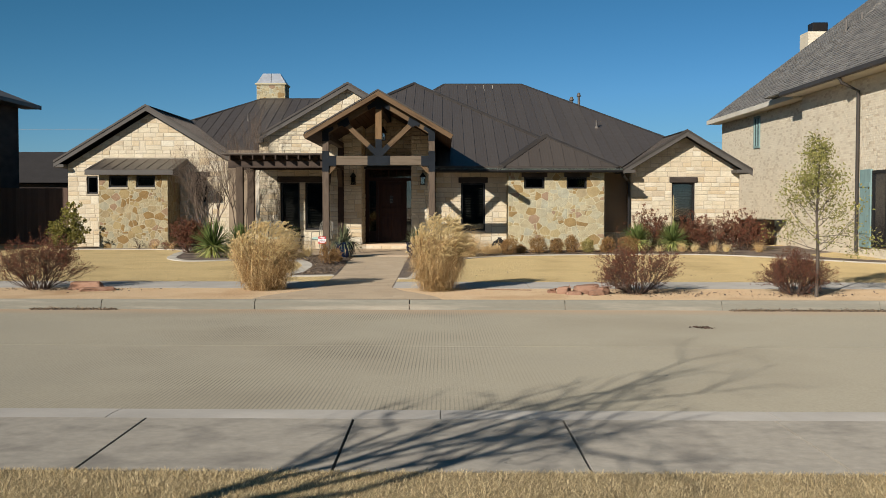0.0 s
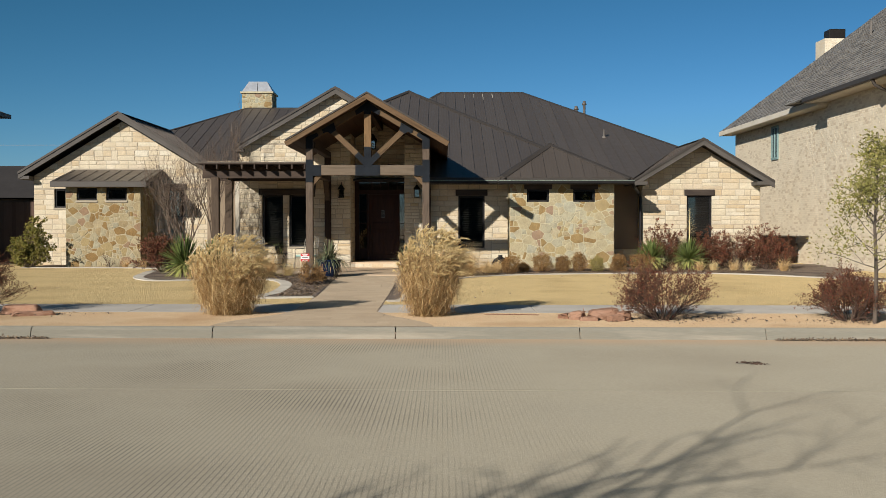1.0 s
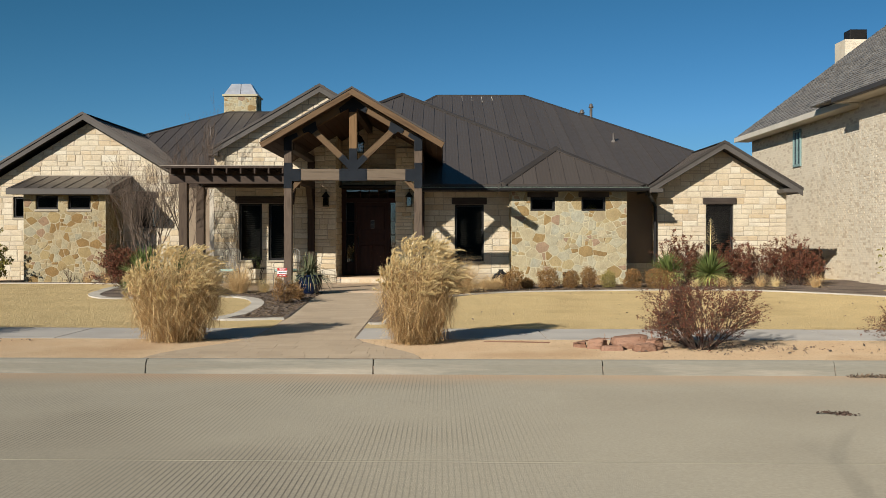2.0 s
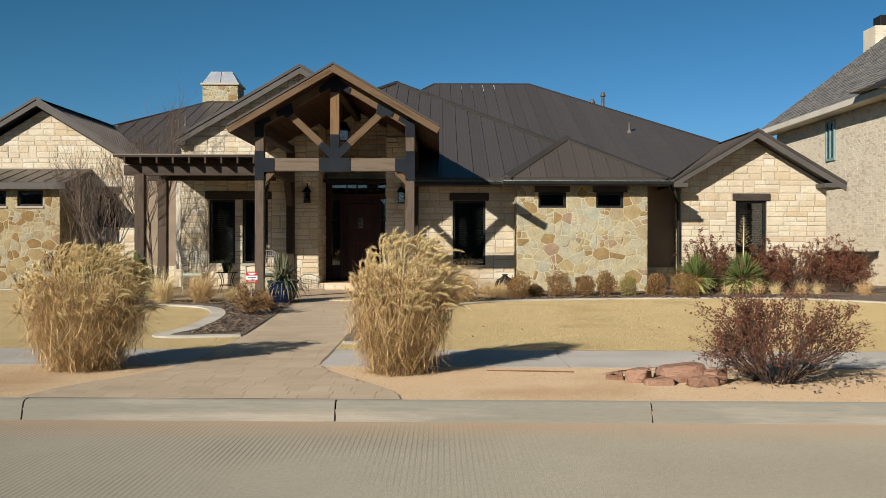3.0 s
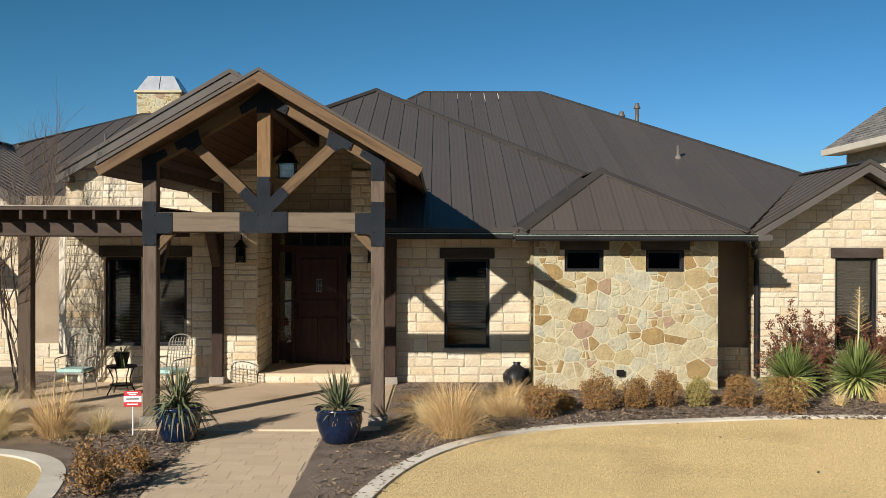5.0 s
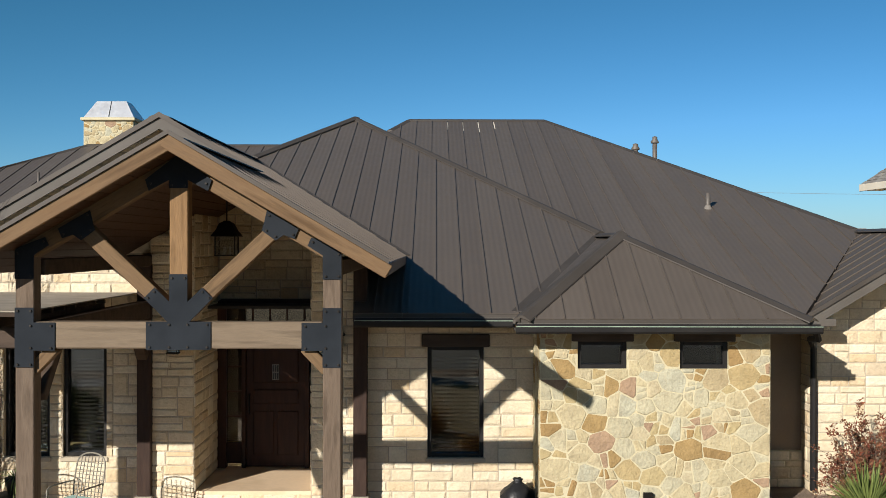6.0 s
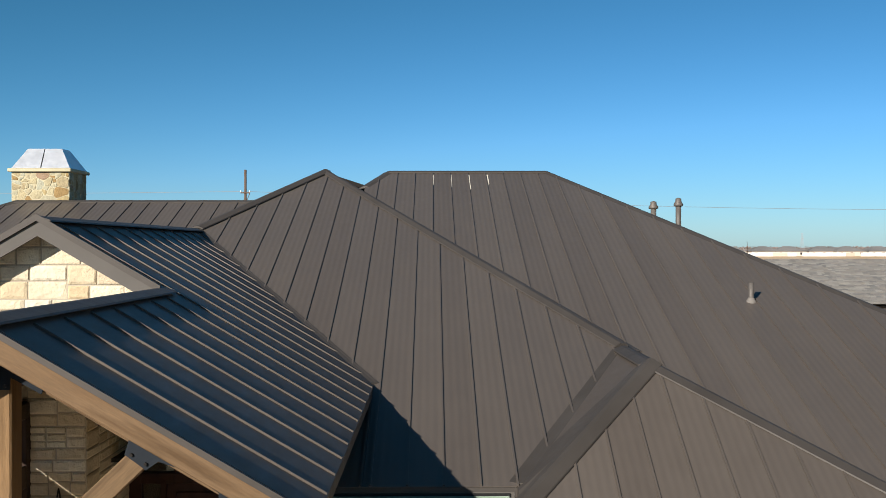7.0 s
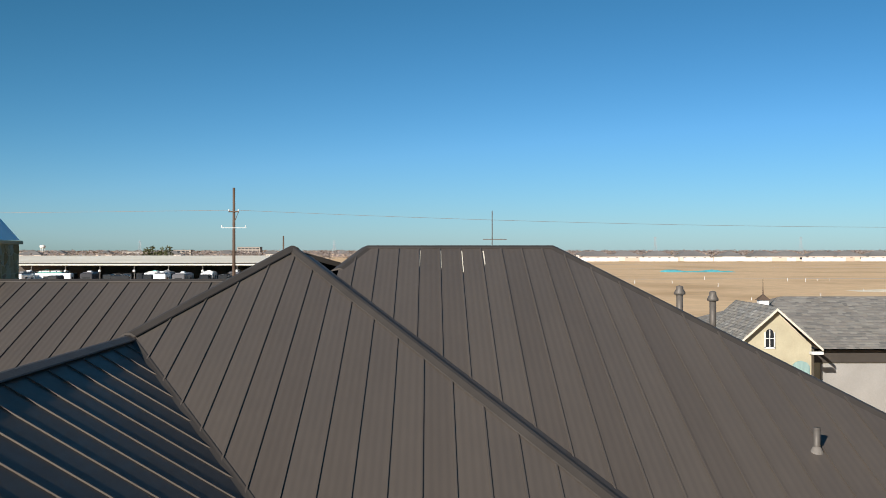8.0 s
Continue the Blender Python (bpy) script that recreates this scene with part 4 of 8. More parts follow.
for p, q in ((ML, MR), (MR, (8.62, 42.35, zM(42.35))), (ML, (-0.42, 50.0, zM(50.0))), (J, T), (T, C), ((-8.6, 51.5, 7.00), (-0.2, 51.5, 7.00)),
             ((-8.6, 51.5, 7.00), (-11.15, 47.55, zL(47.55))), ((-2.0, 33.40, zR(-2)), (-2.0, 38.6, zR(-2))), ((-3.38, 38.42, zR(-3.38)), G),
             ((8.68, 38.52, 4.60), (8.68, 42.5, 4.60)), ((-11.2, 40.82, 5.70), (-11.2, 47.5, 5.70))):
    cap(p, q)
cap(B, T, 0.15, 0.07, lift=0.045)
cap(A, G, 0.15, 0.05, lift=0.06)
cap(A, J, 0.13, 0.05, lift=0.05)
cap(G, V, 0.07, 0.0, lift=0.02, name="valley_flashing")
cap((1.98, 38.15, 3.31), J, 0.10, 0.0, lift=0.015, name="valley_flashing")


def rake(p, q, depth=0.26, thick=0.05, material=FASCIA, drop=0.0, parent=house, name="rake_board"):
    """A board under a sloping roof edge from p to q, facing the street."""
    s = Shape()
    a, b = Vector(p), Vector(q)
    dn = Vector((0, 0, -depth))
    off = Vector((0, 0, -drop))
    s.prism([a + off, b + off, b + off + dn, a + off + dn], (0, thick, 0))
    return part(name, s, material, parent)


for p, q in (((-3.38, 38.44, zR(-3.38) + 0.02), (-6.66, 38.44, zR(-3.38) - 0.585 * 3.28 + 0.02)), ((-3.38, 38.44, zR(-3.38) + 0.02), (-2.0, 38.44, zR(-2.0) + 0.02)),
             ((8.68, 38.54, 4.62), (6.33, 38.54, 3.21)), ((8.68, 38.54, 4.62), (11.03, 38.54, 3.21)),
             ((-11.2, 40.84, 5.72), (-14.70, 40.84, 3.60)), ((-11.2, 40.84, 5.72), (-7.70, 40.84, 3.60))):
    rake(p, q, 0.22)
    rake((p[0], p[1] - 0.035, p[2] + 0.03), (q[0], q[1] - 0.035, q[2] + 0.03), 0.08, 0.033, TRIM, name="drip_edge")
# boxed returns under the gable eaves
for x0, x1, y0, y1, z in ((6.40, 6.86, 38.535, 39.22, 3.30), (10.46, 11.03, 38.535, 42.0, 3.30), (-14.70, -14.32, 40.86, 47.0, 3.58), (-8.04, -7.70, 40.86, 44.0, 3.58), (-6.66, -6.40, 38.46, 42.0, 4.38)):
    s = Shape()
    s.box((x0, y0, z - 0.21), (x1, y1, z - 0.09), None, 0.01)
    part("eave_return", s, FASCIA, house)


def gutter(x0, x1, y, z):
    """A dark gutter along an eave, open on top, with a paler weathered lip."""
    s = Shape()
    prof = [(-0.13, -0.035), (-0.13, -0.10), (-0.11, -0.13), (0.0, -0.13), (0.0, 0.0), (-0.012, 0.0), (-0.012, -0.118), (-0.105, -0.118), (-0.118, -0.096), (-0.118, -0.035)]
    s.prism([(x0, y + p, z + q) for p, q in prof], (x1 - x0, 0, 0))
    g = part("gutter", s, FRAME, house)
    l = Shape()
    l.box((x0, y - 0.136, z - 0.034), (x1, y - 0.112, z - 0.023))
    l.box((x0 + 0.01, y - 0.117, z - 0.068), (x1 - 0.01, y - 0.013, z - 0.055))
    l.box((x0 + 0.01, y - 0.017, z - 0.055), (x1 - 0.01, y - 0.0125, z - 0.030))
    part("gutter_lip", l, GUTTER_IN, g, "pale weathered gutter lip")


gutter(-0.42, 1.90, 38.08, 3.24)
gutter(1.90, 6.20, 37.38, 3.21)
for x0, x1, y, z in ((-0.42, 1.95, 38.09, 3.17), (1.92, 6.16, 37.395, 3.14)):
    s = Shape()
    s.box((x0, y, z - 0.06), (x1, y + 0.03, z + 0.08))
    s.box((x0, y + 0.03, z - 0.06), (x1, y + 0.75, z - 0.03))
    part("soffit", s, FASCIA, house)
down = Shape()
down.tube([(6.18, 37.5, 3.10), (6.25, 37.6, 2.98), (6.62, 39.0, 2.86), (6.74, 39.19, 2.70), (6.74, 39.19, 0.45)], 0.05, 8)
part("downspout", down, FRAME, house, "dark metal downspout")


# ---- stone walls ----
def block_mesh(seed):
    """A rock-faced block, one unit wide, deep and high, its back at y = 0."""
    r = random.Random(seed)
    s = Shape()
    xs, zs = (-0.5, -0.44, 0.0, 0.44, 0.5), (-0.5, -0.36, 0.36, 0.5)
    for j, z in enumerate(zs):
        for i, x in enumerate(xs):
            rim = i in (0, 4) or j in (0, 3)
            s.v.append((x + (0 if rim else r.uniform(-0.05, 0.05)), -(r.uniform(0.25, 0.45) if rim else r.uniform(0.8, 1.15)), z + (0 if rim else r.uniform(-0.05, 0.05))))
    for j in range(3):
        for i in range(4):
            s.f.append((j * 5 + i, j * 5 + i + 1, j * 5 + 6 + i, j * 5 + 5 + i))
    k = 20
    s.v += [(-0.5, 0, -0.5), (0.5, 0, -0.5), (0.5, 0, 0.5), (-0.5, 0, 0.5)]
    s.f += [(k, k + 1, 4, 3, 2, 1, 0), (k + 1, k + 2, 19, 14, 9, 4), (k + 2, k + 3, 15, 16, 17, 18, 19), (k + 3, k, 0, 5, 10, 15)]
    return s.mesh("stone", ASHLAR)


BLOCKS = [block_mesh(40 + i) for i in range(7)]


def cut_stone(ring, frame_m, depth, material, bevel=0.015, lift=0.0):
    """A stone of any outline: ring in the wall's plane, standing proud by depth."""
    small = inset(ring, bevel)
    if len(small) < 3:
        return None
    n = len(ring)
    s = Shape()
    s.v = [(x, 0.0, z) for x, z in ring] + [(x, -depth * 0.55, z) for x, z in ring]
    s.f = [(i, (i + 1) % n, n + (i + 1) % n, n + i) for i in range(n)]
    cx, cz = sum(p[0] for p in small) / len(small), sum(p[1] for p in small) / len(small)
    k = len(s.v)
    if len(small) == n:
        s.v += [(x, -depth, z) for x, z in small] + [(cx, -depth - lift, cz)]
        s.f += [(n + i, n + (i + 1) % n, k + (i + 1) % n, k + i) for i in range(n)] + [(k + i, k + (i + 1) % n, k + n) for i in range(n)]
    else:
        s.v += [(cx, -depth - lift, cz)]
        s.f += [(n + i, n + (i + 1) % n, k) for i in range(n)]
    s.v = [frame_m @ Vector(p) for p in s.v]
    return s.mesh("stone", material)


def ashlar(parent, ring, openings, m, seed, scale=1.0, stone=ASHLAR):
    """Random coursed blocks over the convex ring (along, up) of a wall whose face lies in m's y = 0, clear of the openings."""
    scale = scale * 0.84
    r = random.Random(seed)
    x0, x1 = min(p[0] for p in ring), max(p[0] for p in ring)
    z0, z1 = min(p[1] for p in ring), max(p[1] for p in ring)
    gap = 0.008
    stops = sorted({z0, z1, *[o[1] for o in openings], *[o[3] for o in openings]})
    stops = [z for z in stops if z0 <= z <= z1]
    bands = []
    for a, b in zip(stops, stops[1:]):
        k = max(1, round((b - a) / (0.40 * scale)))
        cuts = [a] + [a + (b - a) * (i + r.uniform(-0.14, 0.14)) / k for i in range(1, k)] + [b]
        bands += list(zip(cuts, cuts[1:]))
    cells = []
    for a, b in bands:
        spans = [(x0, x1)]
        for ox0, oz0, ox1, oz1 in openings:
            if oz0 < b - 1e-6 and oz1 > a + 1e-6:
                spans = [s for p, q in spans for s in ((p, min(q, ox0)), (max(p, ox1), q)) if s[1] - s[0] > 0.02]
        for p, q in spans:
            x = p
            while x < q - 1e-6:
                w = r.uniform(0.26, 0.95) * scale
                if q - x - w < 0.26 * scale:
                    w = q - x
                kind = r.random()
                h = b - a
                if h < 0.26 * scale or (kind < 0.3 and w < 0.5 * scale):
                    rows = [(a, b)]
                elif kind < 0.55:
                    c = a + h * r.uniform(0.36, 0.64)
                    rows = [(a, c), (c, b)]
                elif h > 0.36 * scale and kind < 0.68:
                    rows = [(a, a + h * 0.31), (a + h * 0.31, a + h * 0.66), (a + h * 0.66, b)]
                else:
                    c = a + h * 0.5
                    rows = [(a, c), (c, b)]
                for c, d in rows:
                    n = max(1, round(w / (r.uniform(0.34, 0.6) * scale)))
                    cut = [x] + [x + w * (i + r.uniform(-0.22, 0.22)) / n for i in range(1, n)] + [x + w]
                    for e, g in zip(cut, cut[1:]):
                        cells.append((e + gap, c + gap, g - gap, d - gap))
                x += w
    for e, c, g, d in cells:
        if g - e < 0.02 or d - c < 0.02:
            continue
        rect = [(e, c), (g, c), (g, d), (e, d)]
        cutr = rect
        for i, p in enumerate(ring):
            q = ring[(i + 1) % len(ring)]
            nx, ny = q[1] - p[1], p[0] - q[0]
            cutr = clip(cutr, nx, ny, nx * p[0] + ny * p[1])
            if len(cutr) < 3:
                break
        if len(cutr) < 3 or area(cutr) < 0.0015:
            continue
        proud = r.uniform(0.009, 0.022)
        if area(cutr) > 0.999 * area(rect):
            ob = part("stone", r.choice(BLOCKS), stone, parent)
            ob.matrix_basis = m @ Matrix.Translation(((e + g) / 2, 0, (c + d) / 2)) @ Matrix.Diagonal((g - e, proud, d - c, 1))
        else:
            me = cut_stone(cutr, m, proud, stone, 0.012)
            if me:
                part("stone", me, stone, parent)


def flagstones(parent, x0, z0, x1, z1, openings, m, seed, size=0.27, gap=0.022, stone=FLAG):
    """Irregular flat stones fitted together, clear of the openings."""
    r = random.Random(seed)
    # stones of very different size, the large ones set first and the small ones fitted between them
    spots, tries = [], 0
    while tries < 9000:
        f = 1 - tries / 9000
        q = size * (0.22 + 0.36 * f * r.uniform(0.55, 1.15))
        x, z = r.uniform(x0 + 0.3 * q, x1 - 0.3 * q), r.uniform(z0 + 0.3 * q, z1 - 0.3 * q)
        if all(math.hypot((x - a) * 0.9, (z - b) * 1.1) > 0.93 * (q + c) for a, b, c in spots):
            spots.append((x, z, q))
        tries += 1
    stones = []
    for x, z, q in spots:
        ring = [(x0, z0), (x1, z0), (x1, z1), (x0, z1)]
        for a, b, c in spots:
            if (a, b) != (x, z) and math.hypot(a - x, b - z) < 3.4 * size:
                ux, uz = (a - x) * 0.81, (b - z) * 1.21
                ring = clip(ring, 2 * ux, 2 * uz, 0.81 * (a * a - x * x) + 1.21 * (b * b - z * z) - c * c + q * q) if len(ring) > 2 else []
        # larger ones cracked in two or three, so that straight joints meet at corners
        todo = [ring] if len(ring) > 2 else []
        while todo:
            ring = todo.pop()
            wide = max(v[0] for v in ring) - min(v[0] for v in ring)
            high = max(v[1] for v in ring) - min(v[1] for v in ring)
            sides = []
            if area(ring) > size * size * 0.24 and r.random() < 0.9:
                turn = (0.0 if wide > high * r.uniform(0.8, 1.25) else math.pi / 2) + r.gauss(0, 0.38)
                nx_, nz_ = math.cos(turn), math.sin(turn)
                mid = nx_ * (x * 0.4 + 0.6 * sum(v[0] for v in ring) / len(ring)) + nz_ * (z * 0.4 + 0.6 * sum(v[1] for v in ring) / len(ring)) + r.uniform(-0.12, 0.12) * max(wide, high)
                sides = [clip(ring, nx_, nz_, mid), clip(ring, -nx_, -nz_, -mid)]
                sides = sides if all(len(q2) > 3 and area(q2) > max(size * size * 0.07, 0.57 * (max(v[0] for v in q2) - min(v[0] for v in q2)) * (max(v[1] for v in q2) - min(v[1] for v in q2))) for q2 in sides) else []
            if sides:
                todo += sides
            else:
                stones.append(ring)
    for ring in stones:
        ring = inset(ring, gap * r.uniform(0.25, 0.6))
        for ox0, oz0, ox1, oz1 in openings:
            if len(ring) < 3:
                break
            if max(v[0] for v in ring) > ox0 and min(v[0] for v in ring) < ox1 and max(v[1] for v in ring) > oz0 and min(v[1] for v in ring) < oz1:
                cx, cz = sum(v[0] for v in ring) / len(ring), sum(v[1] for v in ring) / len(ring)
                d = [(ox0 - cx, (1, 0, ox0)), (cx - ox1, (-1, 0, -ox1)), (oz0 - cz, (0, 1, oz0)), (cz - oz1, (0, -1, -oz1))]
                ring = clip(ring, *max(d)[1])
        if len(ring) < 3 or area(ring) < 0.004:
            continue
        # round the sharpest corners off a little
        soft = []
        for i, v in enumerate(ring):
            a, b = ring[i - 1], ring[(i + 1) % len(ring)]
            k = r.uniform(0.05, 0.17)
            soft += [(v[0] + (a[0] - v[0]) * k, v[1] + (a[1] - v[1]) * k), (v[0] + (b[0] - v[0]) * k, v[1] + (b[1] - v[1]) * k)]
        soft = [(v[0] + r.gauss(0, 0.004), v[1] + r.gauss(0, 0.004)) for v in soft]
        soft = [v for i, v in enumerate(soft) if math.hypot(v[0] - soft[i - 1][0], v[1] - soft[i - 1][1]) > 0.006]
        me = cut_stone(soft, m, r.uniform(0.005, 0.016), stone, 0.007, r.uniform(0, 0.005))
        if me:
            part("stone", me, stone, parent)


def wall_shape(x0, x1, z0, z1, y0, y1, openings):
    """A wall in one piece with openings right through it."""
    s = Shape()
    xs = sorted({x0, x1, *[o[0] for o in openings], *[o[2] for o in openings]})
    zs = sorted({z0, z1, *[max(z0, o[1]) for o in openings], *[min(z1, o[3]) for o in openings]})
    nx, nz = len(xs), len(zs)

    def solid(i, j):
        if not (0 <= i < nx - 1 and 0 <= j < nz - 1):
            return False
        cx, cz = (xs[i] + xs[i + 1]) / 2, (zs[j] + zs[j + 1]) / 2
        return not any(o[0] < cx < o[2] and o[1] < cz < o[3] for o in openings)

    for y in (y0, y1):
        for z in zs:
            for x in xs:
                s.v.append((x, y, z))

    def at(i, j, k):
        return k * nx * nz + j * nx + i

    for i in range(nx - 1):
        for j in range(nz - 1):
            if not solid(i, j):
                continue
            s.f.append((at(i, j, 0), at(i + 1, j, 0), at(i + 1, j + 1, 0), at(i, j + 1, 0)))
            s.f.append((at(i, j + 1, 1), at(i + 1, j + 1, 1), at(i + 1, j, 1), at(i, j, 1)))
            if not solid(i - 1, j):
                s.f.append((at(i, j, 1), at(i, j, 0), at(i, j + 1, 0), at(i, j + 1, 1)))
            if not solid(i + 1, j):
                s.f.append((at(i + 1, j, 0), at(i + 1, j, 1), at(i + 1, j + 1, 1), at(i + 1, j + 1, 0)))
            if not solid(i, j - 1):
                s.f.append((at(i, j, 1), at(i + 1, j, 1), at(i + 1, j, 0), at(i, j, 0)))
            if not solid(i, j + 1):
                s.f.append((at(i, j + 1, 0), at(i + 1, j + 1, 0), at(i + 1, j + 1, 1), at(i, j + 1, 1)))
    return s


def front(y):
    return Matrix.Translation((0, y, 0))


def left_side(x):
    """Wall plane facing -x; along runs towards -y."""
    return Matrix.Translation((x, 0, 0)) @ Matrix.Rotation(radians(-90), 4, "Z")


def right_side(x):
    return Matrix.Translation((x, 0, 0)) @ Matrix.Rotation(radians(90), 4, "Z")


ENTRY_WINDOWS = [(-5.83, 1.06, -5.14, 2.76), (-4.94, 1.06, -4.27, 2.76)]
s = wall_shape(-6.58, -0.30, 0.10, 4.30, 38.77, 39.07, ENTRY_WINDOWS + [(-2.91, 0.10, -1.12, 4.30)])
s.prism([(-6.58, 38.77, 4.30), (-2.91, 38.77, 4.30), (-2.91, 38.77, 5.843), (-3.38, 38.77, 6.16)], (0, 0.3, 0))
s.prism([(-1.12, 38.77, 4.30), (-0.30, 38.77, 4.30), (-0.30, 38.77, 4.32), (-1.12, 38.77, 4.81)], (0, 0.3, 0))
s.prism([(-2.91, 38.77, 5.33), (-1.99, 38.77, 5.33), (-2.91, 38.77, 5.843)], (0, 0.3, 0))
entry_wall = part("entry_wall", s, MORTAR_WHITE, house, "cream limestone entry gable wall")
s = wall_shape(-0.30, 2.32, 0.10, 3.20, 38.92, 39.22, [(0.65, 1.02, 1.52, 2.74)])
main_wall = part("window_wall", s, MORTAR_WHITE, house, "cream limestone wall beside the porch")
s = wall_shape(6.81, 10.76, 0.10, 3.22, 39.27, 39.57, [(8.31, 0.95, 9.14, 2.76)])
s.prism([(6.81, 39.27, 3.22), (10.76, 39.27, 3.22), (8.785, 39.27, 4.40)], (0, 0.3, 0))
s.box((6.81, 39.57, 0.1), (7.11, 44, 3.2))
s.box((10.46, 39.57, 0.1), (10.76, 60, 3.2))
right_wall = part("gable_wall", s, MORTAR_WHITE, house, "cream limestone gable wall with one window")
s = wall_shape(-14.32, -8.04, 0.10, 3.50, 41.32, 41.62, [(-9.62, 2.05, -9.00, 3.02), (-13.60, 2.38, -13.18, 3.05)])
s.prism([(-14.32, 41.32, 3.50), (-8.04, 41.32, 3.50), (-11.2, 41.32, 5.42)], (0, 0.3, 0))
s.box((-14.32, 41.62, 0.1), (-14.02, 60, 3.5))
s.box((-8.34, 41.62, 0.1), (-8.04, 44.5, 3.5))
left_wall = part("gable_wall", s, MORTAR_WHITE, house, "wide cream limestone gable wall")
s = wall_shape(2.29, 5.65, 0.10, 3.13, 37.88, 38.10, [(2.84, 2.52, 3.56, 3.05), (4.33, 2.52, 5.04, 3.05)])
s.box((2.29, 38.10, 0.1), (2.51, 39.0, 3.13))
s.box((5.43, 38.10, 0.1), (5.65, 40.1, 3.13))
flag_wall = part("flagstone_wall", s, MORTAR, house, "buff flagstone wall under two small windows")
s = wall_shape(-12.58, -10.06, 0.10, 3.06, 39.53, 39.75, [(-12.21, 2.60, -11.52, 3.03), (-11.22, 2.58, -10.52, 3.03)])
s.box((-12.58, 39.75, 0.1), (-12.36, 41.32, 3.06))
s.box((-10.28, 39.75, 0.1), (-10.06, 41.32, 3.06))
left_flag = part("flagstone_wall", s, MORTAR_TAN, house, "buff flagstone bay under a small shed roof")
s = Shape()
s.box((5.65, 39.95, 0.95), (6.81, 40.15, 3.2))
part("recess_wall", s, STUCCO, house, "taupe stucco recess")
s = Shape()
s.box((-8.04, 40.6, 0.1), (-6.46, 40.8, 4.0))
part("recess_wall", s, RECESS_TAN, house, "tan stucco recess")
part("corner_trim", Shape().box((-6.72, 38.80, 0.9), (-6.59, 39.0, 3.2), None, 0.008), CREAM_PAINT, house)
s = Shape()
s.box((-8.04, 40.50, 0.1), (-6.6, 40.598, 0.95))
left_base = part("recess_base", s, MORTAR, house)
s = Shape()
s.box((5.65, 39.86, 0.1), (6.81, 40.15, 0.95))
recess_base = part("recess_base", s, MORTAR, house)
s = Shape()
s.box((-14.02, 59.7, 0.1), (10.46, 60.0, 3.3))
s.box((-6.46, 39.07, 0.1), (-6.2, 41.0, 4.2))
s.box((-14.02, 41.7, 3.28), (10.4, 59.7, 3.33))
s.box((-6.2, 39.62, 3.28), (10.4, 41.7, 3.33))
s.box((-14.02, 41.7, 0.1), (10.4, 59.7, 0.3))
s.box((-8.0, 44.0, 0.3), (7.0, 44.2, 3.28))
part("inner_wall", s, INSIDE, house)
# the two piers of the entry and the walls of its alcove
s = Shape()
s.box((-3.58, 38.68, 0.30), (-2.91, 38.77, 4.47))
s.box((-3.05, 38.77, 0.30), (-2.91, 40.62, 4.86))
s.box((-3.58, 38.70, 0.10), (-2.95, 38.76, 0.30))
left_pier = part("entry_pier", s, MORTAR_WHITE, house)
s = Shape()
s.box((-1.12, 38.68, 0.10), (-0.32, 38.77, 4.42))
s.box((-1.12, 38.77, 0.30), (-0.98, 40.62, 4.86))
right_pier = part("entry_pier", s, MORTAR_WHITE, house)
s = Shape()
s.prism([(-2.91, 40.50, 3.38), (-1.12, 40.50, 3.38), (-1.12, 40.50, 4.84), (-2.0, 40.50, 5.36), (-2.91, 40.50, 4.84)], (0, 0.2, 0))
door_wall = part("door_wall", s, MORTAR_WHITE, house)
step = Shape()
step.box((-2.91, 38.72, 0.10), (-1.12, 40.62, 0.545), None, 0.01)
entry_floor = part("entry_floor", step, SLAB, house)

# plain dark blocks added behind the camera, unseen, to darken the window reflections
closing = Shape()
for x0, x1, h in ((-62, -34, 6.5), (-28, -6, 6.0), (0, 24, 6.8), (30, 58, 6.2)):
    closing.box((x0, -52, 0.0), (x1, -36, h))
single("wall_south", closing, DARK_BRICK, "unseen dark blocks added across the street for window reflections", "wall", kind="structure")


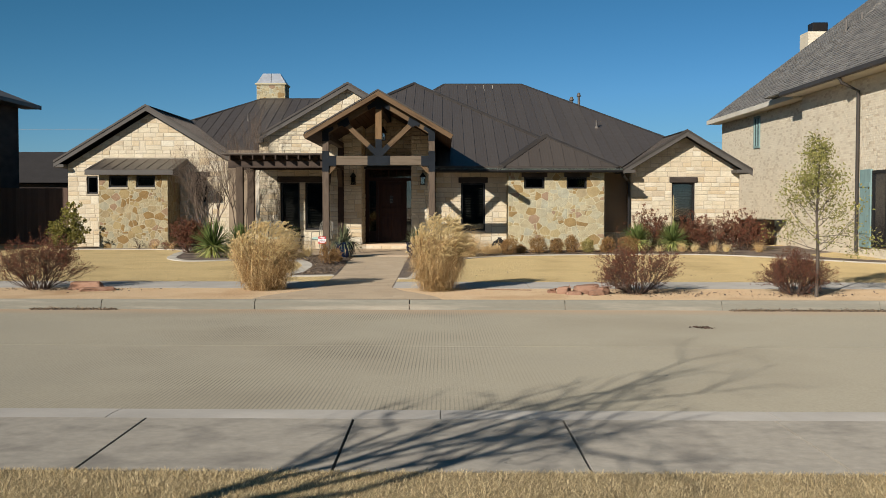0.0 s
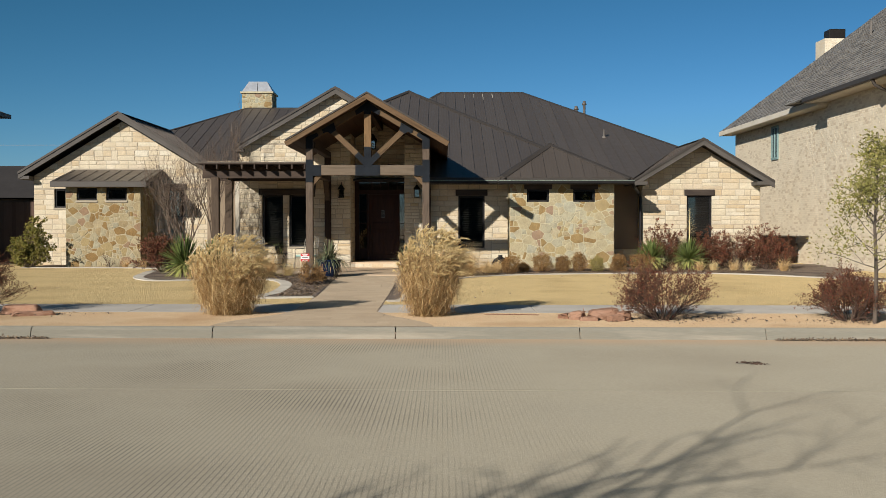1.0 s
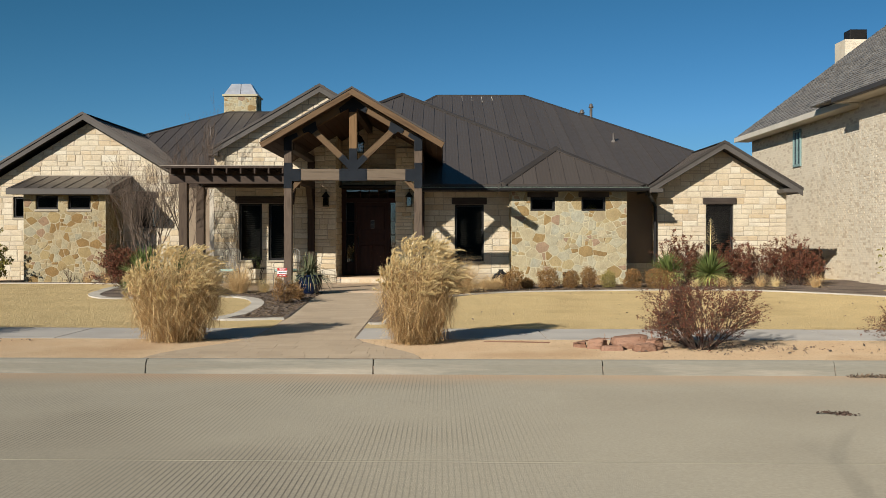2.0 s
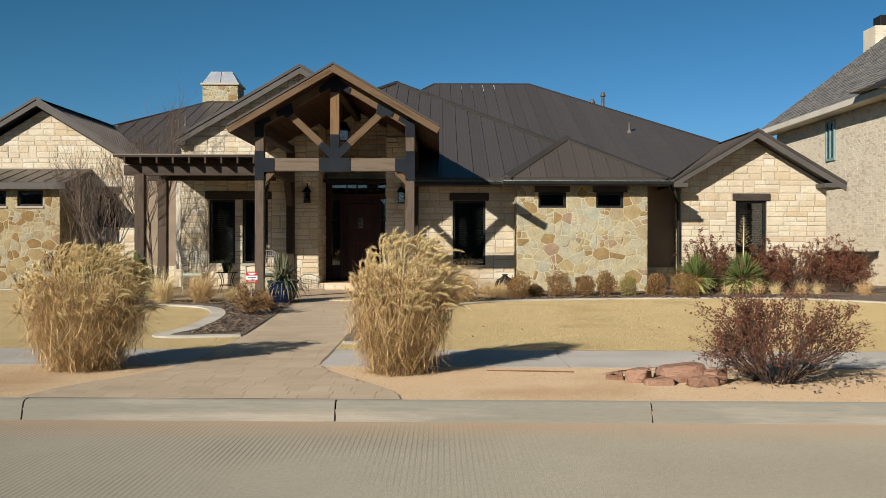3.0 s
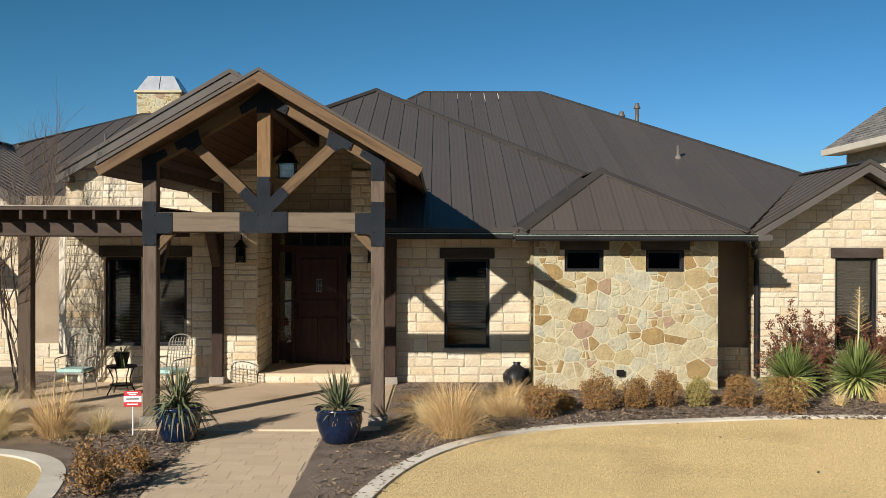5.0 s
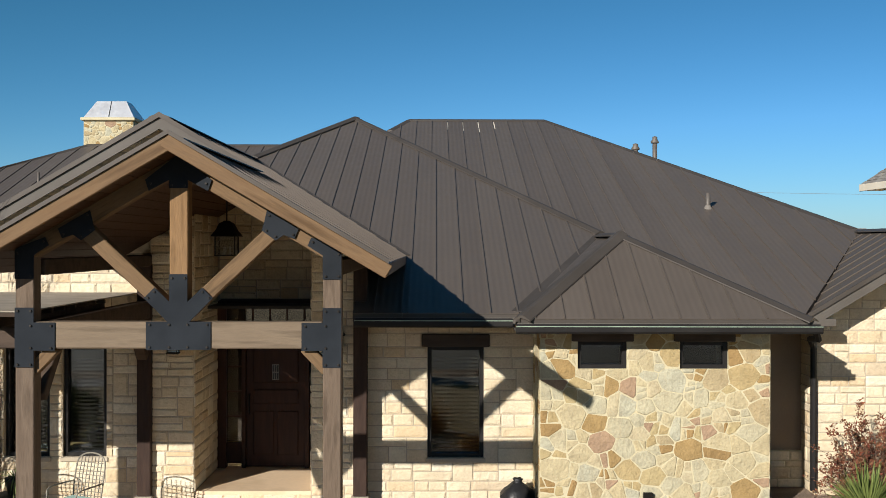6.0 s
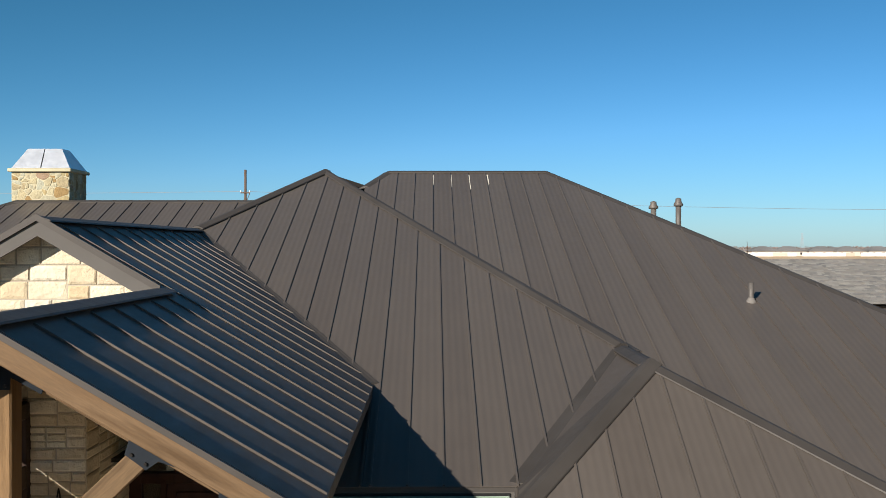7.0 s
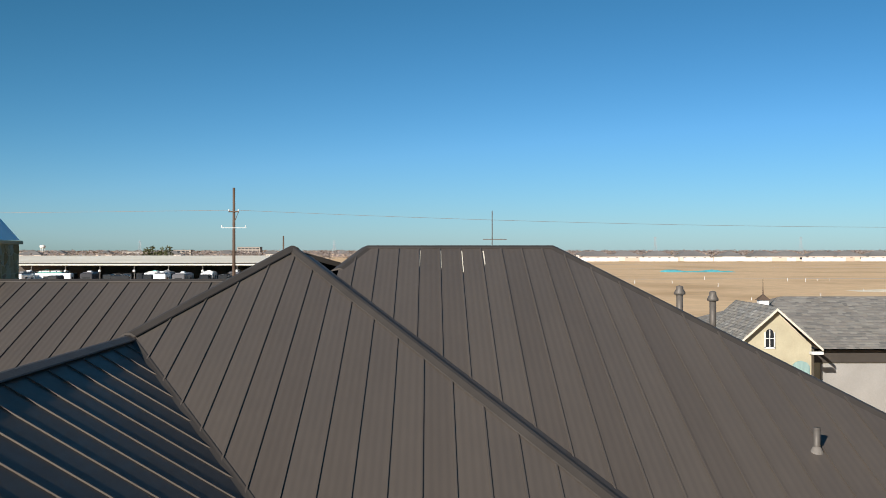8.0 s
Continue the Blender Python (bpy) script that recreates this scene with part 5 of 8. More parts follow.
def window(x0, z0, x1, z1, y, name="window", mullion=False, blinds=False, lintel=True, sill=True, label="dark aluminium window", depth=0.16):
    """A window set into an opening of a wall whose face lies at y."""
    w = part(name, Shape().box((x0 + 0.01, y + depth - 0.02, z0 + 0.01), (x1 - 0.01, y + depth - 0.012, z1 - 0.01)), GLASS, house, label)
    w.visible_shadow = False
    f = Shape()
    t = 0.06
    f.box((x0, y + 0.06, z0), (x0 + t, y + depth + 0.02, z1), None, 0.006)
    f.box((x1 - t, y + 0.06, z0), (x1, y + depth + 0.02, z1), None, 0.006)
    f.box((x0 + t, y + 0.06, z0), (x1 - t, y + depth + 0.02, z0 + t), None, 0.006)
    f.box((x0 + t, y + 0.06, z1 - t), (x1 - t, y + depth + 0.02, z1), None, 0.006)
    part("frame", f, FRAME, w, "black window frame")
    if mullion:
        part("mullion", Shape().box(((x0 + x1) / 2 - 0.02, y + 0.09, z0 + t), ((x0 + x1) / 2 + 0.02, y + depth + 0.015, z1 - t)), FRAME, w)
    if lintel:
        part("lintel", Shape().box((x0 - 0.09, y - 0.055, z1 + 0.002), (x1 + 0.09, y + 0.2, z1 + 0.20), None, 0.012), LINTEL, w, "dark stained timber lintel")
    if sill:
        part("sill", Shape().box((x0 - 0.03, y - 0.045, z0 - 0.07), (x1 + 0.03, y + 0.16, z0 - 0.002), None, 0.01), MORTAR_WHITE, w)
    if blinds:
        b = Shape()
        n = int((z1 - z0 - 0.2) / 0.06)
        for i in range(n):
            z = z0 + 0.08 + i * 0.06
            b.beam((x0 + 0.08, y + depth + 0.09, z), (x1 - 0.08, y + depth + 0.09, z), 0.05, 0.004, (0, -0.6, 1), 0)
        part("blind", b, BLIND, w, "half-closed slatted blind")
    return w


for o in ENTRY_WINDOWS:
    window(*o, 38.77, blinds=True, lintel=False)
part("lintel", Shape().box((-5.93, 38.71, 2.765), (-4.17, 38.95, 2.97), None, 0.012), LINTEL, house, "dark stained timber lintel")
window(0.65, 1.02, 1.52, 2.74, 38.92, blinds=True)
window(8.31, 0.95, 9.14, 2.76, 39.27, blinds=True)
window(-9.62, 2.05, -9.00, 3.02, 41.32)
window(-13.60, 2.38, -13.18, 3.05, 41.32, lintel=False)
for x0, x1 in ((2.84, 3.56), (4.33, 5.04)):
    window(x0, 2.52, x1, 2.92, 37.88, sill=False)
for x0, x1 in ((-12.21, -11.52), (-11.22, -10.52)):
    window(x0, 2.60, x1, 3.02, 39.53, lintel=False)

# front door with sidelights and a transom
door = part("front_door", Shape().box((-2.43, 40.50, 0.555), (-1.43, 40.56, 2.84), None, 0.006), DOOR, house, "dark mahogany front door with raised panels")
f = Shape()
for x0, x1, z0, z1 in ((-2.91, -2.76, 0.545, 3.36), (-1.19, -1.12, 0.545, 3.36), (-2.50, -2.43, 0.545, 2.9), (-1.43, -1.36, 0.545, 2.9), (-2.76, -1.19, 2.84, 2.98), (-2.76, -1.19, 3.26, 3.36)):
    f.box((x0, 40.42, z0), (x1, 40.60, z1), None, 0.006)
part("door_frame", f, DOOR, door)
for x0, x1, z0, z1 in ((-2.31, -1.96, 0.75, 1.50), (-1.90, -1.55, 0.75, 1.50), (-2.31, -1.55, 1.62, 1.86), (-2.31, -1.55, 1.98, 2.72)):
    part("door_panel", Shape().box((x0, 40.478, z0), (x1, 40.502, z1), None, 0.012), DOOR, door)
grille = part("door_grille", Shape().box((-1.99, 40.462, 2.03), (-1.87, 40.479, 2.29), None, 0.004), CAR_GLASS, door, "small speakeasy window with an iron grille")
for k in range(4):
    part("grille_bar", Shape().box((-1.985 + 0.035 * k, 40.452, 2.03), (-1.977 + 0.035 * k, 40.461, 2.29)), PALE_IRON, grille)
for z in (2.03, 2.155, 2.28):
    part("grille_bar", Shape().box((-1.99, 40.450, z), (-1.87, 40.4515, z + 0.012)), PALE_IRON, grille)
part("door_handle", Shape().tube([(-2.37, 40.48, 1.45), (-2.37, 40.43, 1.52), (-2.37, 40.43, 1.72), (-2.37, 40.48, 1.79)], 0.014, 6), IRON, door, "dark iron door handle")
for x0, x1 in ((-2.76, -2.50), (-1.36, -1.19)):
    g = part("sidelight", Shape().box((x0, 40.50, 0.98), (x1, 40.508, 2.84)), GLASS, house, "tall leaded sidelight")
    g.visible_shadow = False
    part("sidelight_panel", Shape().box((x0, 40.48, 0.61), (x1, 40.54, 0.97), None, 0.008), DOOR, g)
    for z in (1.4, 1.82, 2.24):
        part("glazing_bar", Shape().box((x0, 40.485, z), (x1, 40.52, z + 0.025)), DOOR, g)
t = part("transom", Shape().box((-2.76, 40.50, 2.98), (-1.19, 40.508, 3.26)), GLASS, house, "transom window over the front door")
t.visible_shadow = False
for i in range(1, 5):
    x = -2.61 + 0.29 * i
    part("glazing_bar", Shape().box((x - 0.016, 40.485, 2.98), (x + 0.016, 40.52, 3.26)), DOOR, t)
part("door_lintel", Shape().box((-2.85, 40.38, 3.362), (-1.12, 40.49, 3.40), None, 0.008), LINTEL, house)
part("wall_light", Shape().box((3.79, 37.79, 0.62), (3.93, 37.86, 0.73), None, 0.01), IRON, house, "small dark bulkhead light on the flagstone wall")

# shed roof over the flagstone bay
slope([(-12.92, 39.12, 3.22), (-9.78, 39.12, 3.22), (-9.78, 41.33, 3.72), (-12.92, 41.33, 3.72)], (0, -1), shift=0.1, deck=0.08)
part("fascia", Shape().box((-12.95, 39.08, 3.04), (-9.75, 39.12, 3.22), None, 0.008), FASCIA, house)
part("soffit", Shape().box((-12.92, 39.12, 3.05), (-9.78, 39.55, 3.08)), FASCIA, house)
for x in (-12.95, -9.79):
    s = Shape()
    s.prism([(x, 39.10, 3.06), (x, 39.10, 3.22), (x, 41.33, 3.72), (x, 41.33, 3.52)], (0.04, 0, 0))
    part("rake_board", s, FASCIA, house)

# chimney and roof pipes
chim = part("chimney", Shape().box((-8.93, 52.03, 5.5), (-7.57, 53.3, 7.72)), MORTAR, house, "buff flagstone chimney with a pale metal cap")
part("chimney_crown", Shape().box((-9.0, 51.94, 7.72), (-7.50, 53.38, 7.80), None, 0.015), MORTAR, chim)
c = Shape()
n0 = [(-8.93, 52.02, 7.81), (-7.55, 52.02, 7.81), (-7.55, 53.3, 7.81), (-8.93, 53.3, 7.81)]
n1 = [(-8.68, 52.4, 8.30), (-7.86, 52.4, 8.30), (-7.86, 52.95, 8.30), (-8.68, 52.95, 8.30)]
c.add(n0 + n1, [(3, 2, 1, 0), (4, 5, 6, 7), (0, 1, 5, 4), (1, 2, 6, 5), (2, 3, 7, 6), (3, 0, 4, 7)])
cc = part("chimney_cap", c, GALV, chim, "pale galvanised hipped cap")
part("cap_seam", Shape().beam((-8.24, 52.015, 7.82), (-8.27, 52.395, 8.30), 0.02, 0.02), IRON, cc)
pipes = Shape()


def vent_pipe(x, y, z, h, r, hood):
    p = part("vent_pipe", Shape().tube([(x, y, z - 0.2), (x, y, z + h)], r, 12), VENT, house, "painted roof vent pipe", smooth=True)
    if hood:
        part("hood", Shape().lathe([(r, 0), (r * 1.75, 0.015), (r * 1.75, 0.05), (r * 1.1, 0.11), (r * 1.1, 0.16), (0.01, 0.18)], 12, (x, y, z + h)), VENT, p, smooth=True)
    part("boot", Shape().lathe([(r * 2.3, -0.05), (r * 1.8, 0.0), (r * 1.2, 0.05), (r * 1.05, 0.06)], 14, (x, y, z)), RUBBER, p, smooth=True)


vent_pipe(6.17, 43.57, zM(43.57) + 0.01, 0.30, 0.045, False)
vent_pipe(6.0, 47.95, 6.24, 0.50, 0.055, True)
vent_pipe(5.92, 50.0, 6.30, 0.46, 0.062, True)
vent_pipe(-8.55, 47.6, zL(47.6), 0.34, 0.03, False)

# bare streaks where the coating has worn off beside the top of some seams
for x, l in ((1.05, 0.9), (1.45, 1.05), (1.86, 1.2), (2.28, 0.8)):
    w = Shape()
    y1 = 50.95
    w.prism([(x + 0.02, y1 - l, zM(y1 - l) + 0.014), (x + 0.038, y1 - l * 0.9, zM(y1 - l * 0.9) + 0.014), (x + 0.042, y1, zM(y1) + 0.014), (x + 0.014, y1, zM(y1) + 0.014)], (0, 0, 0.004))
    part("bare_streak", w, CREAM_PAINT, house, "pale worn streak on the metal roof")

# ---- timber porch ----
porch = thing("timber_porch", (-1.96, 33.6, 0.42), "weathered cedar porch with a trussed gable and black steel plates", "porch", world_built=True)
PX = (-3.677, -0.352)
for x in PX:
    p = part("post", Shape().box((x - 0.10, 33.90, 0.50), (x + 0.10, 34.12, 4.2), None, 0.012), PORCH_POST, porch)
    part("post_base", Shape().box((x - 0.14, 33.86, 0.33), (x + 0.14, 34.16, 0.50), None, 0.012), POST_BASE, p, "tan concrete post base")
for x, y in ((-3.645, 38.66), (-0.37, 38.66)):
    p = part("back_post", Shape().box((x - 0.105, y - 0.11, 0.50), (x + 0.105, y + 0.11, 4.0), None, 0.012), DARK_POST, porch, "dark reddish cedar post against the wall")
    part("post_base", Shape().box((x - 0.14, y - 0.16, 0.36), (x + 0.14, y + 0.16, 0.50), None, 0.012), POST_BASE, p, "tan concrete post base")
    if x < -2:
        part("side_beam", Shape().box((x - 0.10, 34.14, 3.20), (x + 0.10, y - 0.10, 3.46), None, 0.012), PERGOLA, porch)
        for ya, yb in ((34.22, 34.82), (y - 0.15, y - 0.75)):
            part("knee_brace", Shape().beam((x, ya, 2.62), (x, yb, 3.24), 0.14, 0.16, (1, 0, 0)), PERGOLA, porch)
    part("top_plate", Shape().box((x - 0.10, 34.15, 3.98), (x + 0.10, y + 0.1, 4.16), None, 0.012), PERGOLA, porch)
part("tie_beam", Shape().box((-3.57, 33.90, 3.19), (-0.455, 34.12, 3.48), None, 0.014), TIE_WOOD, porch, "pale weathered cedar tie beam")
part("king_post", Shape().box((-2.114, 33.905, 3.48), (-1.914, 34.115, 5.12), None, 0.012), KING_WOOD, porch)
for sgn in (-1, 1):
    cx = -2.014
    timber("brace", (cx + sgn * 0.08, 34.01, 3.58), (cx + sgn * 1.06, 34.01, 4.505), 0.16, 0.19, TIMBER, porch)
    top = Vector((cx, 34.01, 5.21))
    low = Vector((cx + sgn * 1.74, 34.01, 5.21 - 0.59 * 1.74))
    timber("rafter", top, low, 0.19, 0.20, TIMBER, porch)
    timber("knee_brace", (cx + sgn * 1.60, 34.01, 2.95), (cx + sgn * 1.36, 34.01, 3.2), 0.13, 0.13, TIMBER, porch)
    # rafters along the roof's inside and the rake board in front
    xe = 0.285 if sgn > 0 else -4.285
    timber("rake_board", (-2.0 - sgn * 0.05, 33.395 - 0.003 * (sgn > 0), 5.375 + 0.585 * 0.05), (xe, 33.395 - 0.003 * (sgn > 0), 5.375 - 0.585 * 2.285), 0.15, 0.05, RAKE_WOOD, porch, label="honey-coloured cedar rake board")
    s = Shape()
    s.prism([(-2.0, 33.345, 5.51), (xe, 33.345, 5.51 - 0.585 * 2.285), (xe, 33.345, 5.462 - 0.585 * 2.285), (-2.0, 33.345, 5.462)], (0, 0.03, 0))
    part("drip_edge", s, TRIM, porch)
part("ridge_beam", Shape().box((-2.09, 34.0, 5.02), (-1.94, 40.48, 5.27), None, 0.01), PERGOLA, porch)


def planks(sgn):
    """Cedar boards on the underside of one porch slope, running from front to back."""
    n = 15
    run = 2.26
    for i in range(n):
        a, b = run * i / n + 0.004, run * (i + 1) / n - 0.004
        x0, x1 = -2.0 + sgn * a, -2.0 + sgn * b
        z0, z1 = 5.45 - 0.585 * a - 0.125, 5.45 - 0.585 * b - 0.125
        s = Shape()
        s.prism([(x0, 33.43, z0), (x1, 33.43, z1), (x1, 33.43, z1 - 0.018), (x0, 33.43, z0 - 0.018)], (0, 7.06, 0))
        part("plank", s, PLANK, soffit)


soffit = part("porch_ceiling", Shape().box((-2.03, 33.45, 5.29), (-1.97, 40.48, 5.32)), PLANK, porch, "dark cedar plank porch ceiling, deepened for the shade there")
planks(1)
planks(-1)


def bolts(plate, places, y):
    for x, z in places:
        part("bolt", Shape().tube([(x, y, z), (x, y - 0.018, z)], 0.013, 6), IRON, plate)


def plate(ring, places, label="black steel truss plate"):
    s = Shape()
    s.prism([(x, 33.884, z) for x, z in ring], (0, 0.012, 0))
    p = part("steel_plate", s, STEEL, porch, label)
    bolts(p, places, 33.884)
    return p


cx = -2.014
plate([(cx - 0.35, 3.18), (cx + 0.35, 3.18), (cx + 0.35, 3.485), (cx + 0.12, 3.485), (cx + 0.372, 3.74), (cx + 0.258, 3.855), (cx + 0.098, 3.70), (cx + 0.098, 4.0), (cx - 0.098, 4.0), (cx - 0.098, 3.70), (cx - 0.258, 3.855), (cx - 0.372, 3.74), (cx - 0.12, 3.485), (cx - 0.35, 3.485)],
      [(cx + a, z) for a, z in ((-0.31, 3.21), (-0.1, 3.21), (0.1, 3.21), (0.31, 3.21), (-0.31, 3.455), (0.31, 3.455), (-0.1, 3.455), (0.1, 3.455), (-0.07, 3.96), (0.07, 3.96), (-0.33, 3.745), (0.33, 3.745), (-0.26, 3.81), (0.26, 3.81))])
for sgn, x in ((1, PX[0]), (-1, PX[1])):
    e = lambda d: x + sgn * d
    plate([(e(-0.102), 2.99), (e(0.102), 2.99), (e(0.102), 3.17), (e(0.33), 3.17), (e(0.33), 3.475), (e(0.102), 3.475), (e(0.102), 3.635), (e(-0.102), 3.635)],
          [(e(a), z) for a, z in ((-0.07, 3.02), (0.07, 3.02), (-0.07, 3.6), (0.07, 3.6), (0.29, 3.2), (0.29, 3.44), (0.07, 3.2), (0.07, 3.44))])
    plate([(e(-0.102), 3.945), (e(0.102), 3.945), (e(0.102), 4.205), (e(0.265), 4.31), (e(0.225), 4.40), (e(-0.06), 4.29), (e(-0.102), 4.255)],
          [(e(a), z) for a, z in ((-0.07, 3.98), (0.07, 3.98), (0.21, 4.35), (-0.07, 4.22))])
    k = -sgn
    plate([(cx + k * 0.955, 4.69), (cx + k * 0.925, 4.555), (cx + k * 0.90, 4.475), (cx + k * 1.05, 4.365), (cx + k * 1.138, 4.425), (cx + k * 1.255, 4.385), (cx + k * 1.30, 4.49)],
          [(cx + k * a, z) for a, z in ((0.95, 4.475), (1.05, 4.41), (1.24, 4.43), (0.98, 4.64))])
plate([(cx - 0.10, 4.93), (cx + 0.10, 4.93), (cx + 0.10, 5.02), (cx + 0.32, 4.90), (cx + 0.36, 5.02), (cx, 5.30), (cx - 0.36, 5.02), (cx - 0.32, 4.90), (cx - 0.10, 5.02)],
      [(cx + a, z) for a, z in ((-0.07, 4.96), (0.07, 4.96), (-0.3, 4.98), (0.3, 4.98))])


def lantern(x, y, z, scale=1.0):
    """A four-sided iron lantern; its wall plate at y."""
    t = thing("wall_lantern", (x, y, z), "dark iron wall lantern with seeded glass", "lantern", "lanterns at the entry")
    k = scale
    g = part("glass", Shape().box((-0.055 * k, -0.145 * k, -0.14 * k), (0.055 * k, -0.035 * k, 0.06 * k)), GLASS, t)
    g.visible_shadow = False
    for sx in (-1, 1):
        for sy in (-0.15, -0.03):
            c = Shape()
            c.box((sx * 0.06 * k - 0.006, sy * k - 0.006, -0.15 * k), (sx * 0.06 * k + 0.006, sy * k + 0.006, 0.07 * k))
            part("cage_bar", c, IRON, t)
    part("base", Shape().box((-0.075 * k, -0.165 * k, -0.165 * k), (0.075 * k, -0.015 * k, -0.145 * k), None, 0.004), IRON, t)
    r = Shape()
    r.add([(-0.1 * k, -0.19 * k, 0.07 * k), (0.1 * k, -0.19 * k, 0.07 * k), (0.1 * k, 0.01 * k, 0.07 * k), (-0.1 * k, 0.01 * k, 0.07 * k), (-0.02 * k, -0.11 * k, 0.19 * k), (0.02 * k, -0.11 * k, 0.19 * k), (0.02 * k, -0.07 * k, 0.19 * k), (-0.02 * k, -0.07 * k, 0.19 * k)],
          [(3, 2, 1, 0), (4, 5, 6, 7), (0, 1, 5, 4), (1, 2, 6, 5), (2, 3, 7, 6), (3, 0, 4, 7)])
    part("roof", r, IRON, t)
    part("bracket", Shape().tube([(0, 0.0, 0.02), (0, -0.01, 0.2 * k), (0, -0.05 * k, 0.27 * k), (0, -0.09 * k, 0.2 * k)], 0.010, 6), IRON, t)
    part("wall_plate", Shape().box((-0.045, -0.012, -0.08), (0.045, 0.012, 0.1), None, 0.004), IRON, t)


lantern(-3.20, 38.66, 2.86, scale=1.2)
lantern(-0.72, 38.66, 2.86, scale=1.2)
hall = thing("porch_lantern", (-2.12, 37.15, 4.16), "broad dark iron lantern hanging in the porch gable", "lantern", "lanterns at the entry")
for k in range(4):
    g = part("pane", Shape().box((-0.125, -0.128, 0.02), (0.125, -0.125, 0.27), Matrix.Rotation(k * math.pi / 2, 4, "Z")), CLEAR_GLASS, hall)
    g.visible_shadow = False
part("base", Shape().box((-0.145, -0.145, 0.0), (0.145, 0.145, 0.018), None, 0.004), IRON, hall)
for sx in (-1, 1):
    for sy in (-1, 1):
        part("cage_bar", Shape().box((sx * 0.135 - 0.008, sy * 0.135 - 0.008, 0.01), (sx * 0.135 + 0.008, sy * 0.135 + 0.008, 0.28)), IRON, hall)
hood = Shape()
for q, z in ((0.19, 0.27), (0.18, 0.29), (0.13, 0.36), (0.09, 0.45), (0.03, 0.49)):
    hood.v += [(-q, -q, z), (q, -q, z), (q, q, z), (-q, q, z)]
hood.f = [(4 * i + k, 4 * i + (k + 1) % 4, 4 * i + 4 + (k + 1) % 4, 4 * i + 4 + k) for i in range(4) for k in range(4)] + [(3, 2, 1, 0), (16, 17, 18, 19)]
part("hood", hood, IRON, hall, "flared iron hood")
for k in range(3):
    part("candle", Shape().tube([(0.05 * math.cos(k * 2.1), 0.05 * math.sin(k * 2.1), 0.02), (0.05 * math.cos(k * 2.1), 0.05 * math.sin(k * 2.1), 0.13)], 0.012, 8), CREAM_PAINT, hall)
part("chain", Shape().tube([(0, 0, 0.48), (0, 0, 0.90)], 0.010, 6), IRON, hall)

# ---- pergola ----
perg = thing("pergola", (-6.49, 34.6, 0.42), "dark stained timber pergola beside the porch", "pergola", world_built=True)
for y in (34.6, 36.6):
    p = part("post", Shape().box((-6.60, y - 0.11, 0.30), (-6.38, y + 0.11, 3.16), None, 0.012), POST_WOOD, perg)
    part("beam", Shape().box((-6.86, y - 0.05, 3.13), (-3.72, y + 0.05, 3.37), None, 0.01), PERGOLA, perg)
for i in range(9):
    x = -6.72 + i * 0.36
    part("joist", Shape().box((x - 0.022, 34.12, 3.375), (x + 0.022, 37.2, 3.51), None, 0.006), PERGOLA, perg)
for i in range(8):
    y = 34.18 + i * 0.40
    part("slat", Shape().box((-6.98, y - 0.035, 3.514), (-3.75, y + 0.035, 3.565), None, 0.006), PERGOLA, perg)

part("roof_sheet", Shape().box((-7.0, 34.13, 3.568), (-3.76, 38.72, 3.584)), POST_BASE, perg, "pale translucent roof sheet")

# ---- porch furniture and pots ----
def patio_chair(x, y, turn):
    """A wrought-iron spring chair with a mesh back and a cushion."""
    t = thing("patio_chair", (x, y, 0.37), "pale wrought-iron patio chair with a turquoise cushion", "chair", "patio chairs", turn=turn)
    w = 0.25
    loop = smooth_line([(-w, 0.24, 0.40), (-w - 0.01, 0.30, 0.75), (-w + 0.03, 0.35, 0.98), (0, 0.37, 1.05), (w - 0.03, 0.35, 0.98), (w + 0.01, 0.30, 0.75), (w, 0.24, 0.40)], 4)
    b = Shape().tube(loop, 0.011, 6)
    back = part("backrest_frame", b, PALE_IRON, t)
    m = Shape()
    for i in range(1, 8):
        xx = -w + 2 * w * i / 8
        m.tube([(xx, 0.25, 0.42), (xx, 0.30, 0.75), (xx * 0.97, 0.355, 1.0)], 0.007, 4)
    for i in range(9):
        z = 0.48 + i * 0.055
        yy = 0.25 + (z - 0.42) * 0.17
        m.tube([(-w, yy, z), (w, yy, z)], 0.006, 4)
    part("backrest_mesh", m, PALE_IRON, back)
    part("seat_frame", Shape().tube([(-w, -0.24, 0.40), (w, -0.24, 0.40), (w, 0.24, 0.40), (-w, 0.24, 0.40), (-w, -0.24, 0.40)], 0.012, 6), PALE_IRON, t)
    part("cushion", Shape().box((-w + 0.01, -0.24, 0.41), (w - 0.01, 0.23, 0.475), None, 0.025), CUSHION, t, "turquoise seat cushion")
    for sx in (-1, 1):
        part("armrest", Shape().tube(smooth_line([(sx * w, 0.28, 0.66), (sx * (w + 0.03), 0.1, 0.66), (sx * (w + 0.03), -0.18, 0.64), (sx * w, -0.23, 0.52), (sx * w, -0.22, 0.40)], 4), 0.011, 6), PALE_IRON, t)
        part("leg", Shape().tube([(sx * w, -0.22, 0.40), (sx * (w + 0.01), -0.26, 0.2), (sx * (w + 0.01), -0.24, 0.0)], 0.011, 6), PALE_IRON, t)
        part("leg", Shape().tube([(sx * w, 0.22, 0.40), (sx * (w + 0.01), 0.28, 0.15), (sx * (w + 0.01), 0.33, 0.0)], 0.011, 6), PALE_IRON, t)
    return t


patio_chair(-5.80, 37.0, -6)
patio_chair(-4.15, 36.9, -26)
table = thing("side_table", (-5.02, 37.1, 0.37), "small dark iron side table with a shelf", "table")
